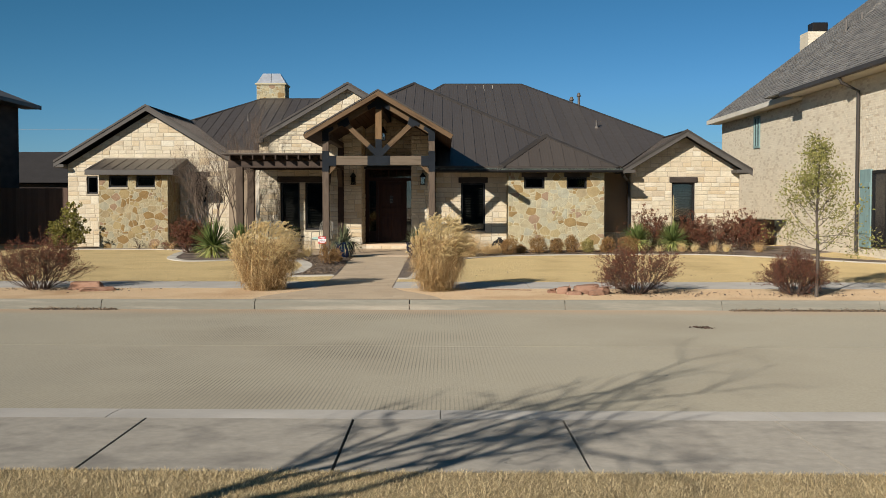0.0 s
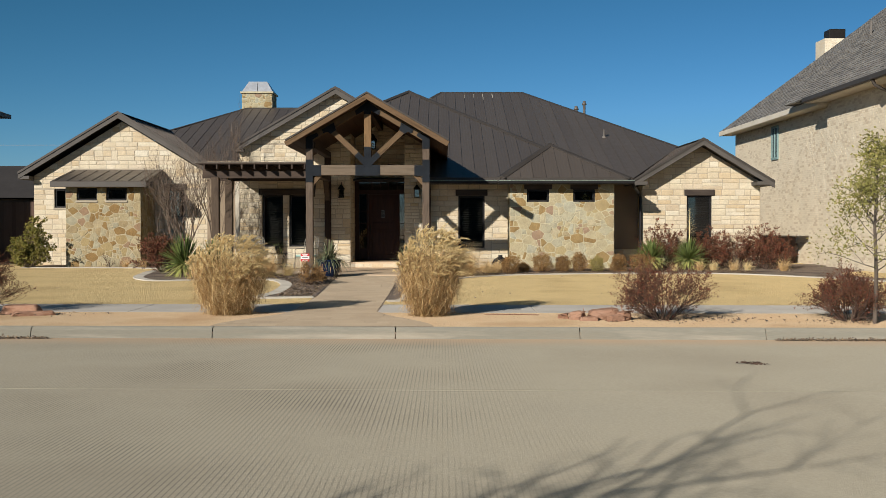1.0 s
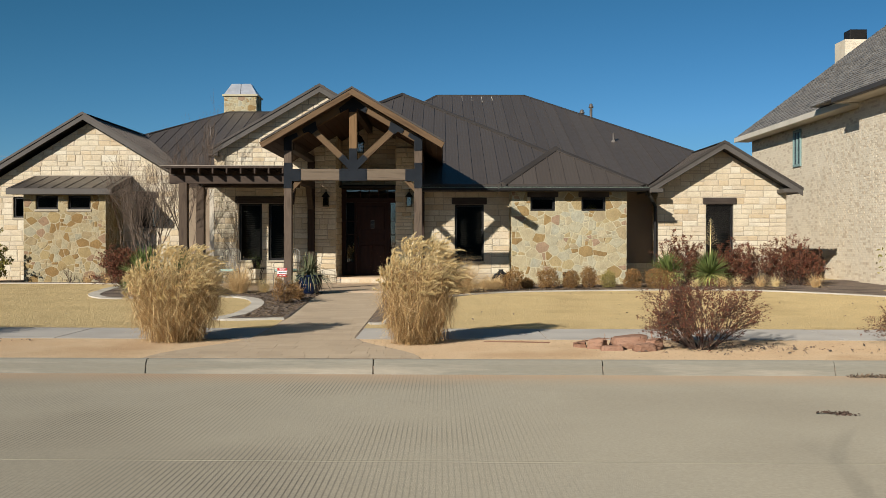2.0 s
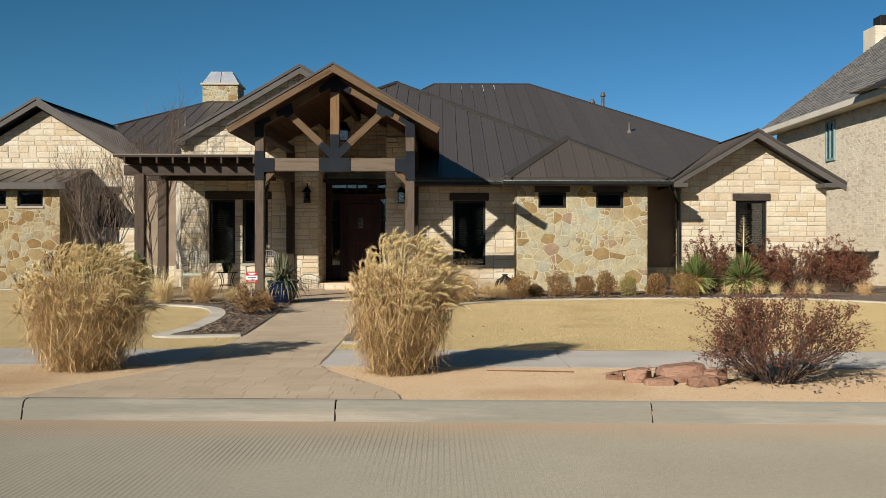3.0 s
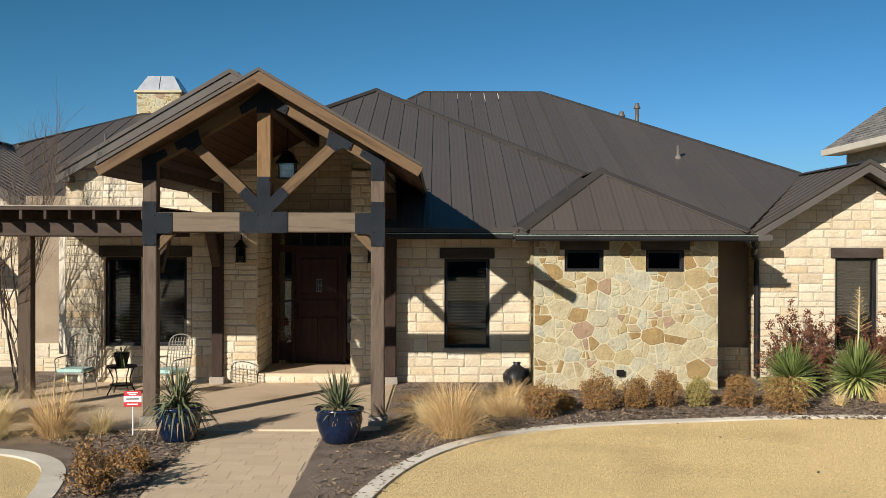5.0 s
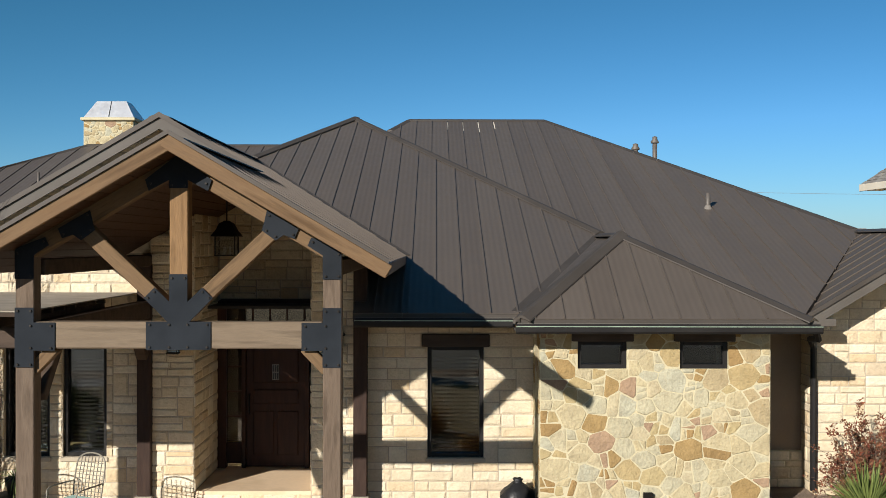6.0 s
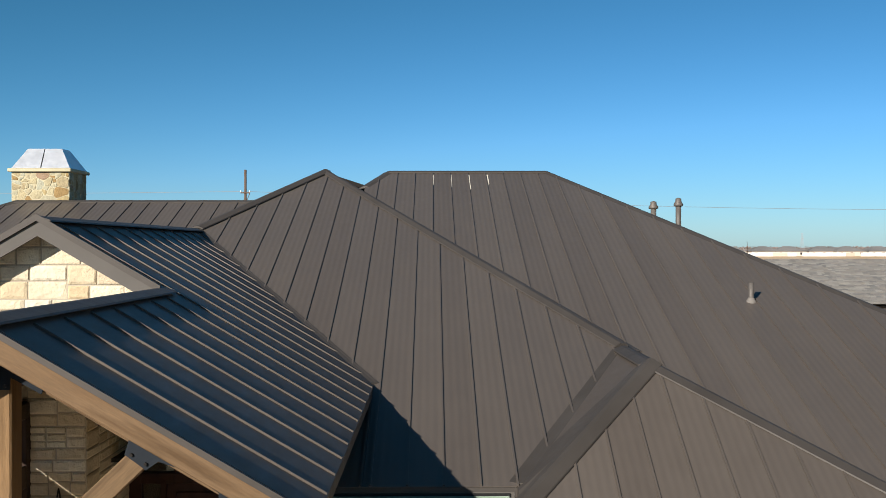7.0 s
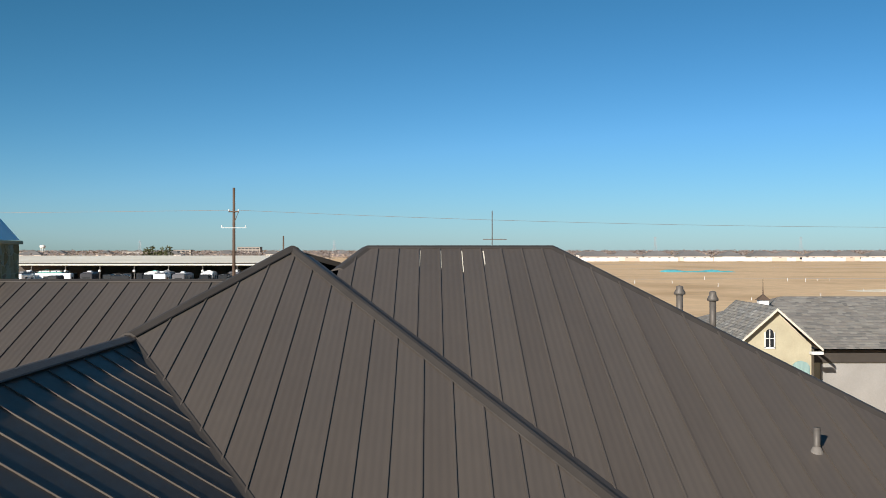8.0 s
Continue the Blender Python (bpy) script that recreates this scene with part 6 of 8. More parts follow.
for z, r in ((0.48, 0.27), (0.16, 0.2)):
    part("tabletop" if z > 0.3 else "shelf", Shape().lathe([(r, 0), (r, 0.02), (r - 0.01, 0.03)], 20, (0, 0, z)), IRON, table)
for k in range(4):
    a = math.pi / 4 + k * math.pi / 2
    part("leg", Shape().tube(smooth_line([(0.25 * math.cos(a), 0.25 * math.sin(a), 0.48), (0.16 * math.cos(a), 0.16 * math.sin(a), 0.25), (0.28 * math.cos(a), 0.28 * math.sin(a), 0.0)], 4), 0.012, 6), IRON, table)
small = thing("planter", (-5.02, 37.1, 0.88), "small dark planter with drooping leaves on the table", "planter")
part("pot", Shape().lathe([(0.09, 0), (0.13, 0.16), (0.14, 0.22), (0.12, 0.23)], 16), IRON, small, smooth=True)


def sword_leaves(n, length, width, up0, up1, seed, droop=0.25, base=0.03, rise=0.0):
    """Stiff tapering leaves set in a rosette; up0, up1: degrees of rise of the lowest and topmost."""
    r = random.Random(seed)
    s = Shape()
    for i in range(n):
        a = r.uniform(0, 2 * math.pi)
        e = radians(up0 + (up1 - up0) * (i / n) + r.uniform(-7, 7))
        l = length * r.uniform(0.75, 1.1)
        d = Vector((math.cos(a) * math.cos(e), math.sin(a) * math.cos(e), math.sin(e)))
        side = Vector((-math.sin(a), math.cos(a), 0))
        nrm = d.cross(side)
        o = Vector((math.cos(a) * base, math.sin(a) * base, rise * i / n))
        k = len(s.v)
        for j, (f, w) in enumerate(((0, 0.7), (0.3, 1.0), (0.7, 0.7), (1.0, 0.03))):
            p = o + d * (l * f) - Vector((0, 0, droop * l * f ** 2.2 * math.cos(e)))
            ww = width * w
            s.v += [tuple(p - side * ww / 2 - nrm * ww * 0.12), tuple(p + nrm * ww * 0.12), tuple(p + side * ww / 2 - nrm * ww * 0.12)]
        for j in range(3):
            s.f += [(k + 3 * j, k + 3 * j + 1, k + 3 * j + 4, k + 3 * j + 3), (k + 3 * j + 1, k + 3 * j + 2, k + 3 * j + 5, k + 3 * j + 4)]
    return s


part("leaves", sword_leaves(30, 0.36, 0.02, 5, 70, 77, 0.9), YUCCA, small).location = (0, 0, 0.2)


def glazed_pot(x, y, z, seed, label, n, length, droop):
    t = thing("glazed_pot", (x, y, z), label, "plant pot", "blue pots at the porch")
    prof = [(0.19, 0.0), (0.22, 0.03), (0.28, 0.17), (0.315, 0.31), (0.30, 0.39), (0.31, 0.42), (0.335, 0.44), (0.335, 0.47), (0.28, 0.47), (0.27, 0.40)]
    part("pot", Shape().lathe(prof, 32), GLAZE, t, "cobalt blue glazed pot", smooth=True)
    part("soil", Shape().lathe([(0.28, 0.39), (0.27, 0.41)], 24), MULCH, t)
    g = part("leaves", sword_leaves(n, length, 0.034, 14, 86, seed, droop, 0.05, 0.08), POT_LEAF, t)
    g.location = (0, 0, 0.43)
    d = part("dry_leaves", sword_leaves(60, length * 0.5, 0.028, 5, 35, seed + 1, droop + 0.5, 0.08, 0.05), DRY_LEAF, t, "dry brown lower leaves")
    d.location = (0, 0, 0.43)
    return t


glazed_pot(-3.00, 32.85, lawn_z(32.85) + 0.012, 21, "cobalt blue glazed pot with long drooping grey-green leaves", 150, 0.64, 1.0)
glazed_pot(-0.80, 32.74, lawn_z(32.74) + 0.012, 31, "cobalt blue glazed pot with a spiky half-dry plant", 90, 0.54, 0.4)

sign = thing("yard_sign", (-3.71, 33.16, lawn_z(33.16)), "small red and white yard sign on a thin stake", "sign", turn=6)
part("stake", Shape().box((-0.008, -0.004, -0.05), (0.008, 0.004, 0.43)), WHITE_ARM, sign)
board = part("board", Shape().box((-0.12, -0.012, 0.42), (0.12, -0.004, 0.64), None, 0.004), SIGN_RED, sign, "red sign board")
part("band", Shape().box((-0.12, -0.015, 0.485), (0.12, -0.0125, 0.57)), SIGN_WHITE, board, "white band")
for z, w, mat in ((0.615, 0.075, SIGN_WHITE), (0.59, 0.05, SIGN_WHITE), (0.528, 0.085, IRON), (0.455, 0.075, SIGN_WHITE)):
    part("bar", Shape().box((-w, -0.0175, z - 0.008), (w, -0.0155 if mat is IRON else -0.0125, z + 0.008)), mat, board)

bag = Shape()
r = random.Random(4)
rings = [(0.20, 0.0), (0.26, 0.08), (0.27, 0.18), (0.22, 0.28), (0.10, 0.35), (0.05, 0.39), (0.08, 0.43)]
for q, (rad, z) in enumerate(rings):
    for k in range(16):
        a = 2 * math.pi * k / 16
        rr = rad * (1 + r.uniform(-0.12, 0.12))
        bag.v.append((rr * math.cos(a), rr * math.sin(a), z + r.uniform(-0.012, 0.012) * (q > 0)))
for q in range(len(rings) - 1):
    for k in range(16):
        bag.f.append((q * 16 + k, q * 16 + (k + 1) % 16, (q + 1) * 16 + (k + 1) % 16, (q + 1) * 16 + k))
bag.f.append(tuple(range(96, 112)))
b = single("rubbish_bag", bag, BAG, "tied black plastic rubbish bag against the wall", "rubbish bag", smooth=True)
b.location = (2.02, 38.5, lawn_z(38.5) + 0.012)


# ---- plants ----
def blade(s, o, d, length, width, droop, r, segs=4, curl=(0, 0, 0)):
    """One curved tapering grass blade from o, setting off along d, drooping and curling to one side."""
    side = Vector((-d.y, d.x, 0))
    side = side.normalized() if side.length > 1e-4 else Vector((1, 0, 0))
    side.rotate(Euler((0, 0, r.uniform(-1.2, 1.2))))
    k = len(s.v)
    p, q = Vector(o), Vector(d)
    step = length / segs
    for j in range(segs + 1):
        w = width * (1 - (j / segs) ** 1.6) + 0.0006
        s.v += [tuple(p - side * w / 2), tuple(p + side * w / 2)]
        p = p + q * step
        q = (q + (Vector((r.uniform(-0.1, 0.1), r.uniform(-0.1, 0.1), -droop)) + Vector(curl)) / segs * 1.6).normalized()
    for j in range(segs):
        s.f.append((k + 2 * j, k + 2 * j + 1, k + 2 * j + 3, k + 2 * j + 2))
    return p, q


def big_grass(x, y, z, h, w, seed, label):
    """A clump of tall ornamental grass: a tangle of bent dry leaves below, arching culms with fluffy heads above, leaning with the wind."""
    r = random.Random(seed)
    t = thing("ornamental_grass", (x, y, z), label, "ornamental grass", "tall straw grasses on the verge")
    pale, low, heads = Shape(), Shape(), Shape()
    profile = ((0, 0.42), (0.1, 0.62), (0.28, 0.88), (0.5, 1.0), (0.72, 0.94), (0.88, 0.66), (1.0, 0.34), (1.3, 0.1))

    def reach_at(f):
        """Half width of the clump at the height fraction f."""
        for (f0, a), (f1, b) in zip(profile, profile[1:]):
            if f <= f1:
                return w / 2 * (a + (b - a) * (f - f0) / (f1 - f0))
        return 0.05 * w

    def lump(a, f):
        return 1 + 0.26 * noise.noise((math.cos(a) * 2.0 + seed, math.sin(a) * 2.0, f * 4.0))

    def spot(a, f, k):
        q = reach_at(f) * lump(a, f) * k
        return Vector((q * math.cos(a) + 0.07 * h * f ** 1.8, q * math.sin(a), h * f))

    # stiff culms that fan out from the crown
    for i in range(420):
        a, k = r.uniform(0, 2 * math.pi), math.sqrt(r.random())
        foot = Vector((0.17 * w * k * math.cos(a), 0.17 * w * k * math.sin(a), 0))
        d = (spot(a + r.gauss(0, 0.25), r.uniform(0.35, 0.8), k) - foot)
        blade(low, foot, (d.normalized() + Vector((0, 0, 0.15))).normalized(), d.length * r.uniform(0.6, 1.05), r.uniform(0.003, 0.006), r.uniform(0.0, 0.35), r, 4)
    # bent and broken leaves, lying in all directions over the lower two thirds
    for i in range(8600):
        a = r.uniform(0, 2 * math.pi)
        f = 0.03 + 0.70 * r.random() ** 1.1
        k = 0.3 + 0.68 * math.sqrt(r.random())
        o = spot(a, f, k)
        e = radians(max(-75, min(85, r.gauss(8, 42))))
        a2 = a + r.choice((-1, 1)) * r.uniform(0.2, 1.9)
        d = Vector((math.cos(e) * math.cos(a2), math.cos(e) * math.sin(a2), math.sin(e)))
        l = h * r.uniform(0.13, 0.36)
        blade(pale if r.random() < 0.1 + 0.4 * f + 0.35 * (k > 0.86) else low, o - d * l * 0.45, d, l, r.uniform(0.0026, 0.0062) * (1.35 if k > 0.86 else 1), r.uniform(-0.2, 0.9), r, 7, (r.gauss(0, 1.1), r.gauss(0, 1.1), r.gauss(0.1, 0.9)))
    # loose strands curling out at the foot and the sides
    for i in range(90):
        a, f = r.uniform(0, 2 * math.pi), r.uniform(0.05, 0.5)
        e = radians(r.uniform(-10, 45))
        d = Vector((math.cos(e) * math.cos(a), math.cos(e) * math.sin(a), math.sin(e)))
        blade(pale, spot(a, f, 0.7), d, h * r.uniform(0.2, 0.34), r.uniform(0.004, 0.007), r.uniform(0.3, 1.6), r, 8, (r.gauss(0, 0.8), r.gauss(0, 0.8), r.gauss(0, 0.6)))
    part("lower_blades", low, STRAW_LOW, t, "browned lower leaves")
    part("blades", pale, STRAW, t)
    for i in range(330):
        a = r.uniform(0, 2 * math.pi)
        f = 0.46 + 0.50 * r.random() ** 0.9
        k = math.sqrt(r.uniform(0.1, 1.0)) if f > 0.8 else r.uniform(0.75, 1.05)
        top = spot(a, f, k)
        foot = Vector((0.16 * w * k * math.cos(a), 0.16 * w * k * math.sin(a), 0.1))
        bend = (foot + top) * 0.5 + Vector((0, 0, 0.08 * h))
        heads.tube([foot, bend, top], [0.0028, 0.0024, 0.0016], 3, cap=False)
        q = (top - bend).normalized()
        nod = Vector((r.uniform(0.3, 1.2), r.gauss(0, 0.35), -r.uniform(0.4, 1.8)))
        hl, fat = r.uniform(0.14, 0.24), r.uniform(0.026, 0.046)
        for m in range(250):
            g = r.random()
            axis = (q + nod * g).normalized()
            c = top + (q * g + nod * 0.5 * g * g) * hl
            rd = Vector((r.gauss(0, 1), r.gauss(0, 1), r.gauss(0, 1)))
            rd = (rd - axis * rd.dot(axis)).normalized()
            dd = (axis * r.uniform(0.9, 1.9) + rd).normalized()
            ll = fat * (0.35 + 1.3 * math.sin(math.pi * min(1, 0.12 + 0.86 * g))) * r.uniform(0.6, 1.2)
            sd = dd.cross(axis).normalized() * 0.0014
            n = len(heads.v)
            heads.v += [tuple(c - sd), tuple(c + sd), tuple(c + dd * ll)]
            heads.f.append((n, n + 1, n + 2))
    part("plumes", heads, PLUME, t, "pale feathery seed heads")
    return t


big_grass(-3.68, 22.15, 0.18, 1.38, 1.36, 11, "tall straw-coloured ornamental grass with feathery heads by the path")
big_grass(-0.12, 21.85, 0.18, 1.50, 1.14, 12, "taller straw-coloured ornamental grass leaning over the verge")


def grass_tuft(x, y, h, n, seed, label="low tan bunch grass on the mulch", mat=None, flat=0.0):
    r = random.Random(seed)
    t = thing("bunch_grass", (x, y, lawn_z(y) + 0.01), label, "bunch grass", "bunch grasses")
    s = Shape()
    for i in range(n):
        a = r.uniform(0, 2 * math.pi)
        rad = (0.16 + flat) * h * math.sqrt(r.random())
        tilt = radians(min(86, abs(r.gauss(0, 1)) * 26 + 4 + 40 * flat))
        a2 = a + r.gauss(0, 0.5 + flat)
        d = Vector((math.sin(tilt) * math.cos(a2), math.sin(tilt) * math.sin(a2), math.cos(tilt)))
        blade(s, (rad * math.cos(a), rad * math.sin(a), 0), d, h * r.uniform(0.5, 1.1), r.uniform(0.004, 0.007), r.uniform(0.6, 1.7), r, 4)
    part("blades", s, mat or (STRAW if seed % 2 else PLUME), t)
    return t


for i, (x, y, h, n) in enumerate(((-5.55, 32.9, 0.85, 1100), (-4.75, 33.0, 0.88, 1200), (-4.2, 33.3, 0.5, 450), (0.75, 33.1, 0.98, 1800), (0.35, 34.2, 0.5, 450),
                                  (8.05, 36.3, 0.42, 350), (8.5, 36.45, 0.40, 350), (9.1, 36.3, 0.45, 350), (9.6, 36.6, 0.38, 300), (10.6, 36.2, 0.5, 380), (7.2, 36.0, 0.34, 260), (-9.7, 38.6, 0.36, 300),
                                  (-6.2, 31.9, 0.34, 260), (-10.4, 38.9, 0.4, 260))):
    grass_tuft(x, y, h, n, 100 + i)
for x, y, h, n, seed in ((1.58, 35.0, 0.58, 1300, 171), (1.75, 36.9, 0.5, 700, 172)):
    grass_tuft(x, y, h, n, seed, "tan mop of bunch grass on the mulch", STRAW, 0.3)
for i, (x, y, h, n) in enumerate(((0.30, 36.6, 0.34, 700), (0.95, 36.95, 0.36, 700), (0.62, 35.6, 0.32, 600), (1.35, 36.3, 0.30, 500), (0.15, 35.3, 0.26, 350), (5.2, 36.9, 0.24, 300), (6.1, 36.5, 0.26, 350))):
    grass_tuft(x, y, h, n, 150 + i, "low mat of dead brown groundcover on the mulch", STRAW_LOW, 1.1)


def twig_net(s, o, d, length, rad, depth, r, ends, spread=0.5, kids=3, lift=0.15, trunk=None):
    """Branches that fork and taper, the first of them drawn into trunk; the ends are kept for leaves."""
    pts, p, q = [Vector(o)], Vector(o), Vector(d).normalized()
    n = 3
    for i in range(n):
        q = (q + Vector((r.gauss(0, 0.13), r.gauss(0, 0.13), r.gauss(0, 0.08) + lift * 0.25))).normalized()
        p = p + q * (length / n)
        pts.append(p.copy())
    (s if trunk is None else trunk).tube(pts, [rad * (1 - 0.42 * i / n) for i in range(n + 1)], 5 if rad > 0.012 else 3, cap=False)
    if depth == 0:
        ends.append((p, q))
        return
    for i in range(kids):
        side = q.orthogonal().normalized()
        side.rotate(Matrix.Rotation(r.uniform(0, 2 * math.pi), 3, q))
        nd = (q + side * r.uniform(0.5, 1.2) * spread + Vector((0, 0, lift))).normalized()
        start = pts[-1] if i == 0 else pts[r.randint(1, n)]
        twig_net(s, start, nd, length * r.uniform(0.6, 0.85), rad * r.uniform(0.5, 0.65), depth - 1, r, ends, spread, kids, lift)
    ends.append((p, q))


def leaf(s, c, size, r, flat=0.0):
    """One small folded leaf."""
    d = Vector((r.gauss(0, 1), r.gauss(0, 1), r.gauss(0, 1) * (1 - flat) + 0.2)).normalized()
    e = d.orthogonal().normalized()
    e.rotate(Matrix.Rotation(r.uniform(0, 6.3), 3, d))
    n = d.cross(e)
    k = len(s.v)
    s.v += [tuple(c), tuple(c + d * size * 0.5 + e * size * 0.26 + n * size * 0.06), tuple(c + d * size), tuple(c + d * size * 0.5 - e * size * 0.26 + n * size * 0.06)]
    s.f += [(k, k + 1, k + 2), (k, k + 2, k + 3)]


def shrub(x, y, z, h, w, seed, label, leaf_mat=RED_LEAF, stems=44, leaves=19000, size=0.031, wood=TWIG, name="shrub", group="red-leaved shrubs", depth=3):
    """A twiggy shrub, wider than high, with thin leaves mostly at its outside."""
    r = random.Random(seed)
    t = thing(name, (x, y, z), label, "shrub", group)
    s, l, ends = Shape(), Shape(), []
    for i in range(stems):
        a = r.uniform(0, 2 * math.pi)
        tilt = radians(4 + 58 * r.random() ** 0.8)
        d = Vector((math.sin(tilt) * math.cos(a), math.sin(tilt) * math.sin(a), math.cos(tilt)))
        far = 1 / math.sqrt((math.sin(tilt) / (w / 2)) ** 2 + (math.cos(tilt) / h) ** 2)
        reach = far * r.uniform(0.34, 0.46)
        twig_net(s, (0.08 * w * math.cos(a), 0.08 * w * math.sin(a), 0), d, reach, 0.010, depth, r, ends, 0.60, 3, 0.06)
    part("branchwork", s, wood, t, "bare reddish-brown twigs")
    for i in range(leaves):
        p, q = r.choice(ends)
        if r.random() > 0.18 + 1.5 * max(0, p.z / h - 0.15):
            continue
        leaf(l, p - q * r.uniform(0, 0.12) + Vector((r.gauss(0, 0.02), r.gauss(0, 0.02), r.gauss(0, 0.02))), size * r.uniform(0.45, 1.3), r)
    part("leaves", l, leaf_mat, t)
    return t


shrub(-8.35, 22.2, 0.17, 1.16, 1.95, 51, "leggy red-leaved shrub beside a rock on the verge")
shrub(3.80, 21.15, 0.17, 1.18, 1.5, 52, "leggy red-leaved shrub beside red rocks on the gravel")
shrub(6.88, 21.0, 0.17, 0.86, 1.45, 53, "rounded red-leaved shrub under a young tree", stems=56, leaves=20000)
for i, (x, y, h, w) in enumerate(((7.25, 38.2, 1.75, 1.6), (8.75, 38.3, 1.55, 1.3), (9.55, 38.0, 1.6, 1.8), (10.65, 37.8, 1.5, 1.8), (-8.3, 35.7, 1.3, 1.7))):
    shrub(x, y, lawn_z(y), h, w, 60 + i, "dense dark red shrub against the house wall", stems=46, leaves=16000, size=0.05, group="red shrubs along the house", depth=2)
shrub(-13.6, 39.0, lawn_z(39), 2.35, 1.25, 71, "upright green shrub at the corner of the house", GREEN_LEAF, 44, 24000, 0.085, BARK, "evergreen_shrub", "evergreen shrubs", 2)
shrub(-9.9, 38.7, lawn_z(38.7), 0.5, 0.5, 72, "small leggy shrub beside the flagstone bay", RED_LEAF, 10, 220, 0.03, TWIG, "small_shrub", "small shrubs", 2)
shrub(-11.0, 39.1, lawn_z(39), 0.7, 0.4, 73, "small leggy shrub beside the flagstone bay", RED_LEAF, 7, 200, 0.03, TWIG, "small_shrub", "small shrubs", 2)
shrub(-3.2, 29.9, lawn_z(29.9), 0.78, 0.75, 74, "thin ochre shrub in the bed beside the path", OCHRE_LEAF, 16, 3600, 0.042, TWIG, "small_shrub", "small shrubs", 2)
shrub(-3.05, 31.0, lawn_z(31), 0.45, 0.45, 75, "thin ochre shrub in the bed beside the path", OCHRE_LEAF, 12, 2600, 0.04, TWIG, "small_shrub", "small shrubs", 2)


def ball_shrub(x, y, w, h, seed, mat, label):
    """A clipped little shrub: a dense crust of small leaves over fine twigs, uneven in outline."""
    r = random.Random(seed)
    t = thing("clipped_shrub", (x, y, lawn_z(y) + 0.005), label, "shrub", "clipped shrubs in front of the house")
    s, l, ends = Shape(), Shape(), []
    for i in range(16):
        a = r.uniform(0, 6.28)
        e = radians(r.uniform(15, 80))
        twig_net(s, (0, 0, 0), Vector((math.cos(a) * math.cos(e), math.sin(a) * math.cos(e), math.sin(e))), h * 0.4, 0.006, 1, r, ends, 0.6, 2, 0.05)
    part("branchwork", s, TWIG, t)
    for i in range(4200):
        a, u = r.uniform(0, 6.2832), r.uniform(-0.9, 1)
        c = math.sqrt(1 - u * u)
        bump = 1 + 0.55 * noise.noise((math.cos(a) * c * 1.7 + seed * 3.3, math.sin(a) * c * 1.7, u * 1.7)) + 0.2 * noise.noise((math.cos(a) * c * 5 + seed, math.sin(a) * c * 5, u * 5)) - 0.34 * abs(r.gauss(0, 0.6)) + (0.16 if r.random() < 0.05 else 0)
        p = Vector((math.cos(a) * c * w / 2 * bump, math.sin(a) * c * w / 2 * bump, h * 0.42 + u * h * 0.52 * bump))
        if p.z > 0.01:
            leaf(l, p, 0.034 * r.uniform(0.5, 1.3), r)
    part("leaves", l, mat, t)


for i, (x, y, w, h, m) in enumerate(((2.10, 34.75, 0.56, 0.56, 0), (3.12, 35.5, 0.58, 0.62, 0), (3.76, 35.7, 0.44, 0.52, 0), (4.27, 35.85, 0.43, 0.62, 0), (4.82, 35.9, 0.40, 0.52, 1), (5.45, 35.8, 0.44, 0.60, 0), (6.08, 35.35, 0.66, 0.60, 0),
                                     (2.55, 35.5, 0.34, 0.30, 0))):
    ball_shrub(x, y, w, h, 200 + i, (OCHRE_LEAF, OLIVE_LEAF)[m], "small clipped ochre shrub in the mulch" if m == 0 else "small clipped olive-green shrub in the mulch")


def yucca(x, y, z, r0, seed, label, stalk=0.0):
    t = thing("yucca", (x, y, z), label, "yucca", "yuccas")
    part("trunk", Shape().tube([(0, 0, -0.02), (0, 0, 0.22)], [0.09, 0.07], 8), BARK, t)
    g = part("leaves", sword_leaves(230, r0, 0.042, -12, 88, seed, 0.08, 0.05, 0.10), YUCCA, t)
    g.location = (0, 0, 0.34)
    d = part("lower_leaves", sword_leaves(80, r0 * 0.92, 0.042, -48, 2, seed + 5, 0.15, 0.05, 0.06), YUCCA_PALE, t, "yellowed lower leaves")
    d.location = (0, 0, 0.34)
    if stalk:
        s = Shape().tube([(0, 0, 0.3), (0.02, 0, 0.3 + stalk * 0.6), (0.03, 0.01, 0.3 + stalk)], [0.016, 0.012, 0.004], 6)
        r = random.Random(seed)
        for i in range(46):
            f = 0.52 + 0.46 * i / 46
            a = i * 2.4
            l = 0.20 * (1.02 - f) / 0.48 + 0.03
            s.tube([(0.02, 0, 0.3 + stalk * f), (0.02 + math.cos(a) * l, math.sin(a) * l, 0.3 + stalk * f + l * 0.5)], [0.004, 0.002], 3, cap=False)
        part("flower_stalk", s, PLUME, t, "dry bare flower stalk")


yucca(6.62, 36.75, lawn_z(36.7), 0.60, 301, "spiky green yucca with yellowed lower leaves")
yucca(7.85, 36.95, lawn_z(36.9), 0.64, 302, "spiky blue-green yucca with a dry flower stalk", 1.65)
yucca(-7.0, 32.9, lawn_z(32.9), 0.80, 303, "spiky green yucca with pale lower leaves in the bed")
yucca(-6.35, 33.7, lawn_z(33.7), 0.66, 304, "dark green yucca in the bed beside the pergola")


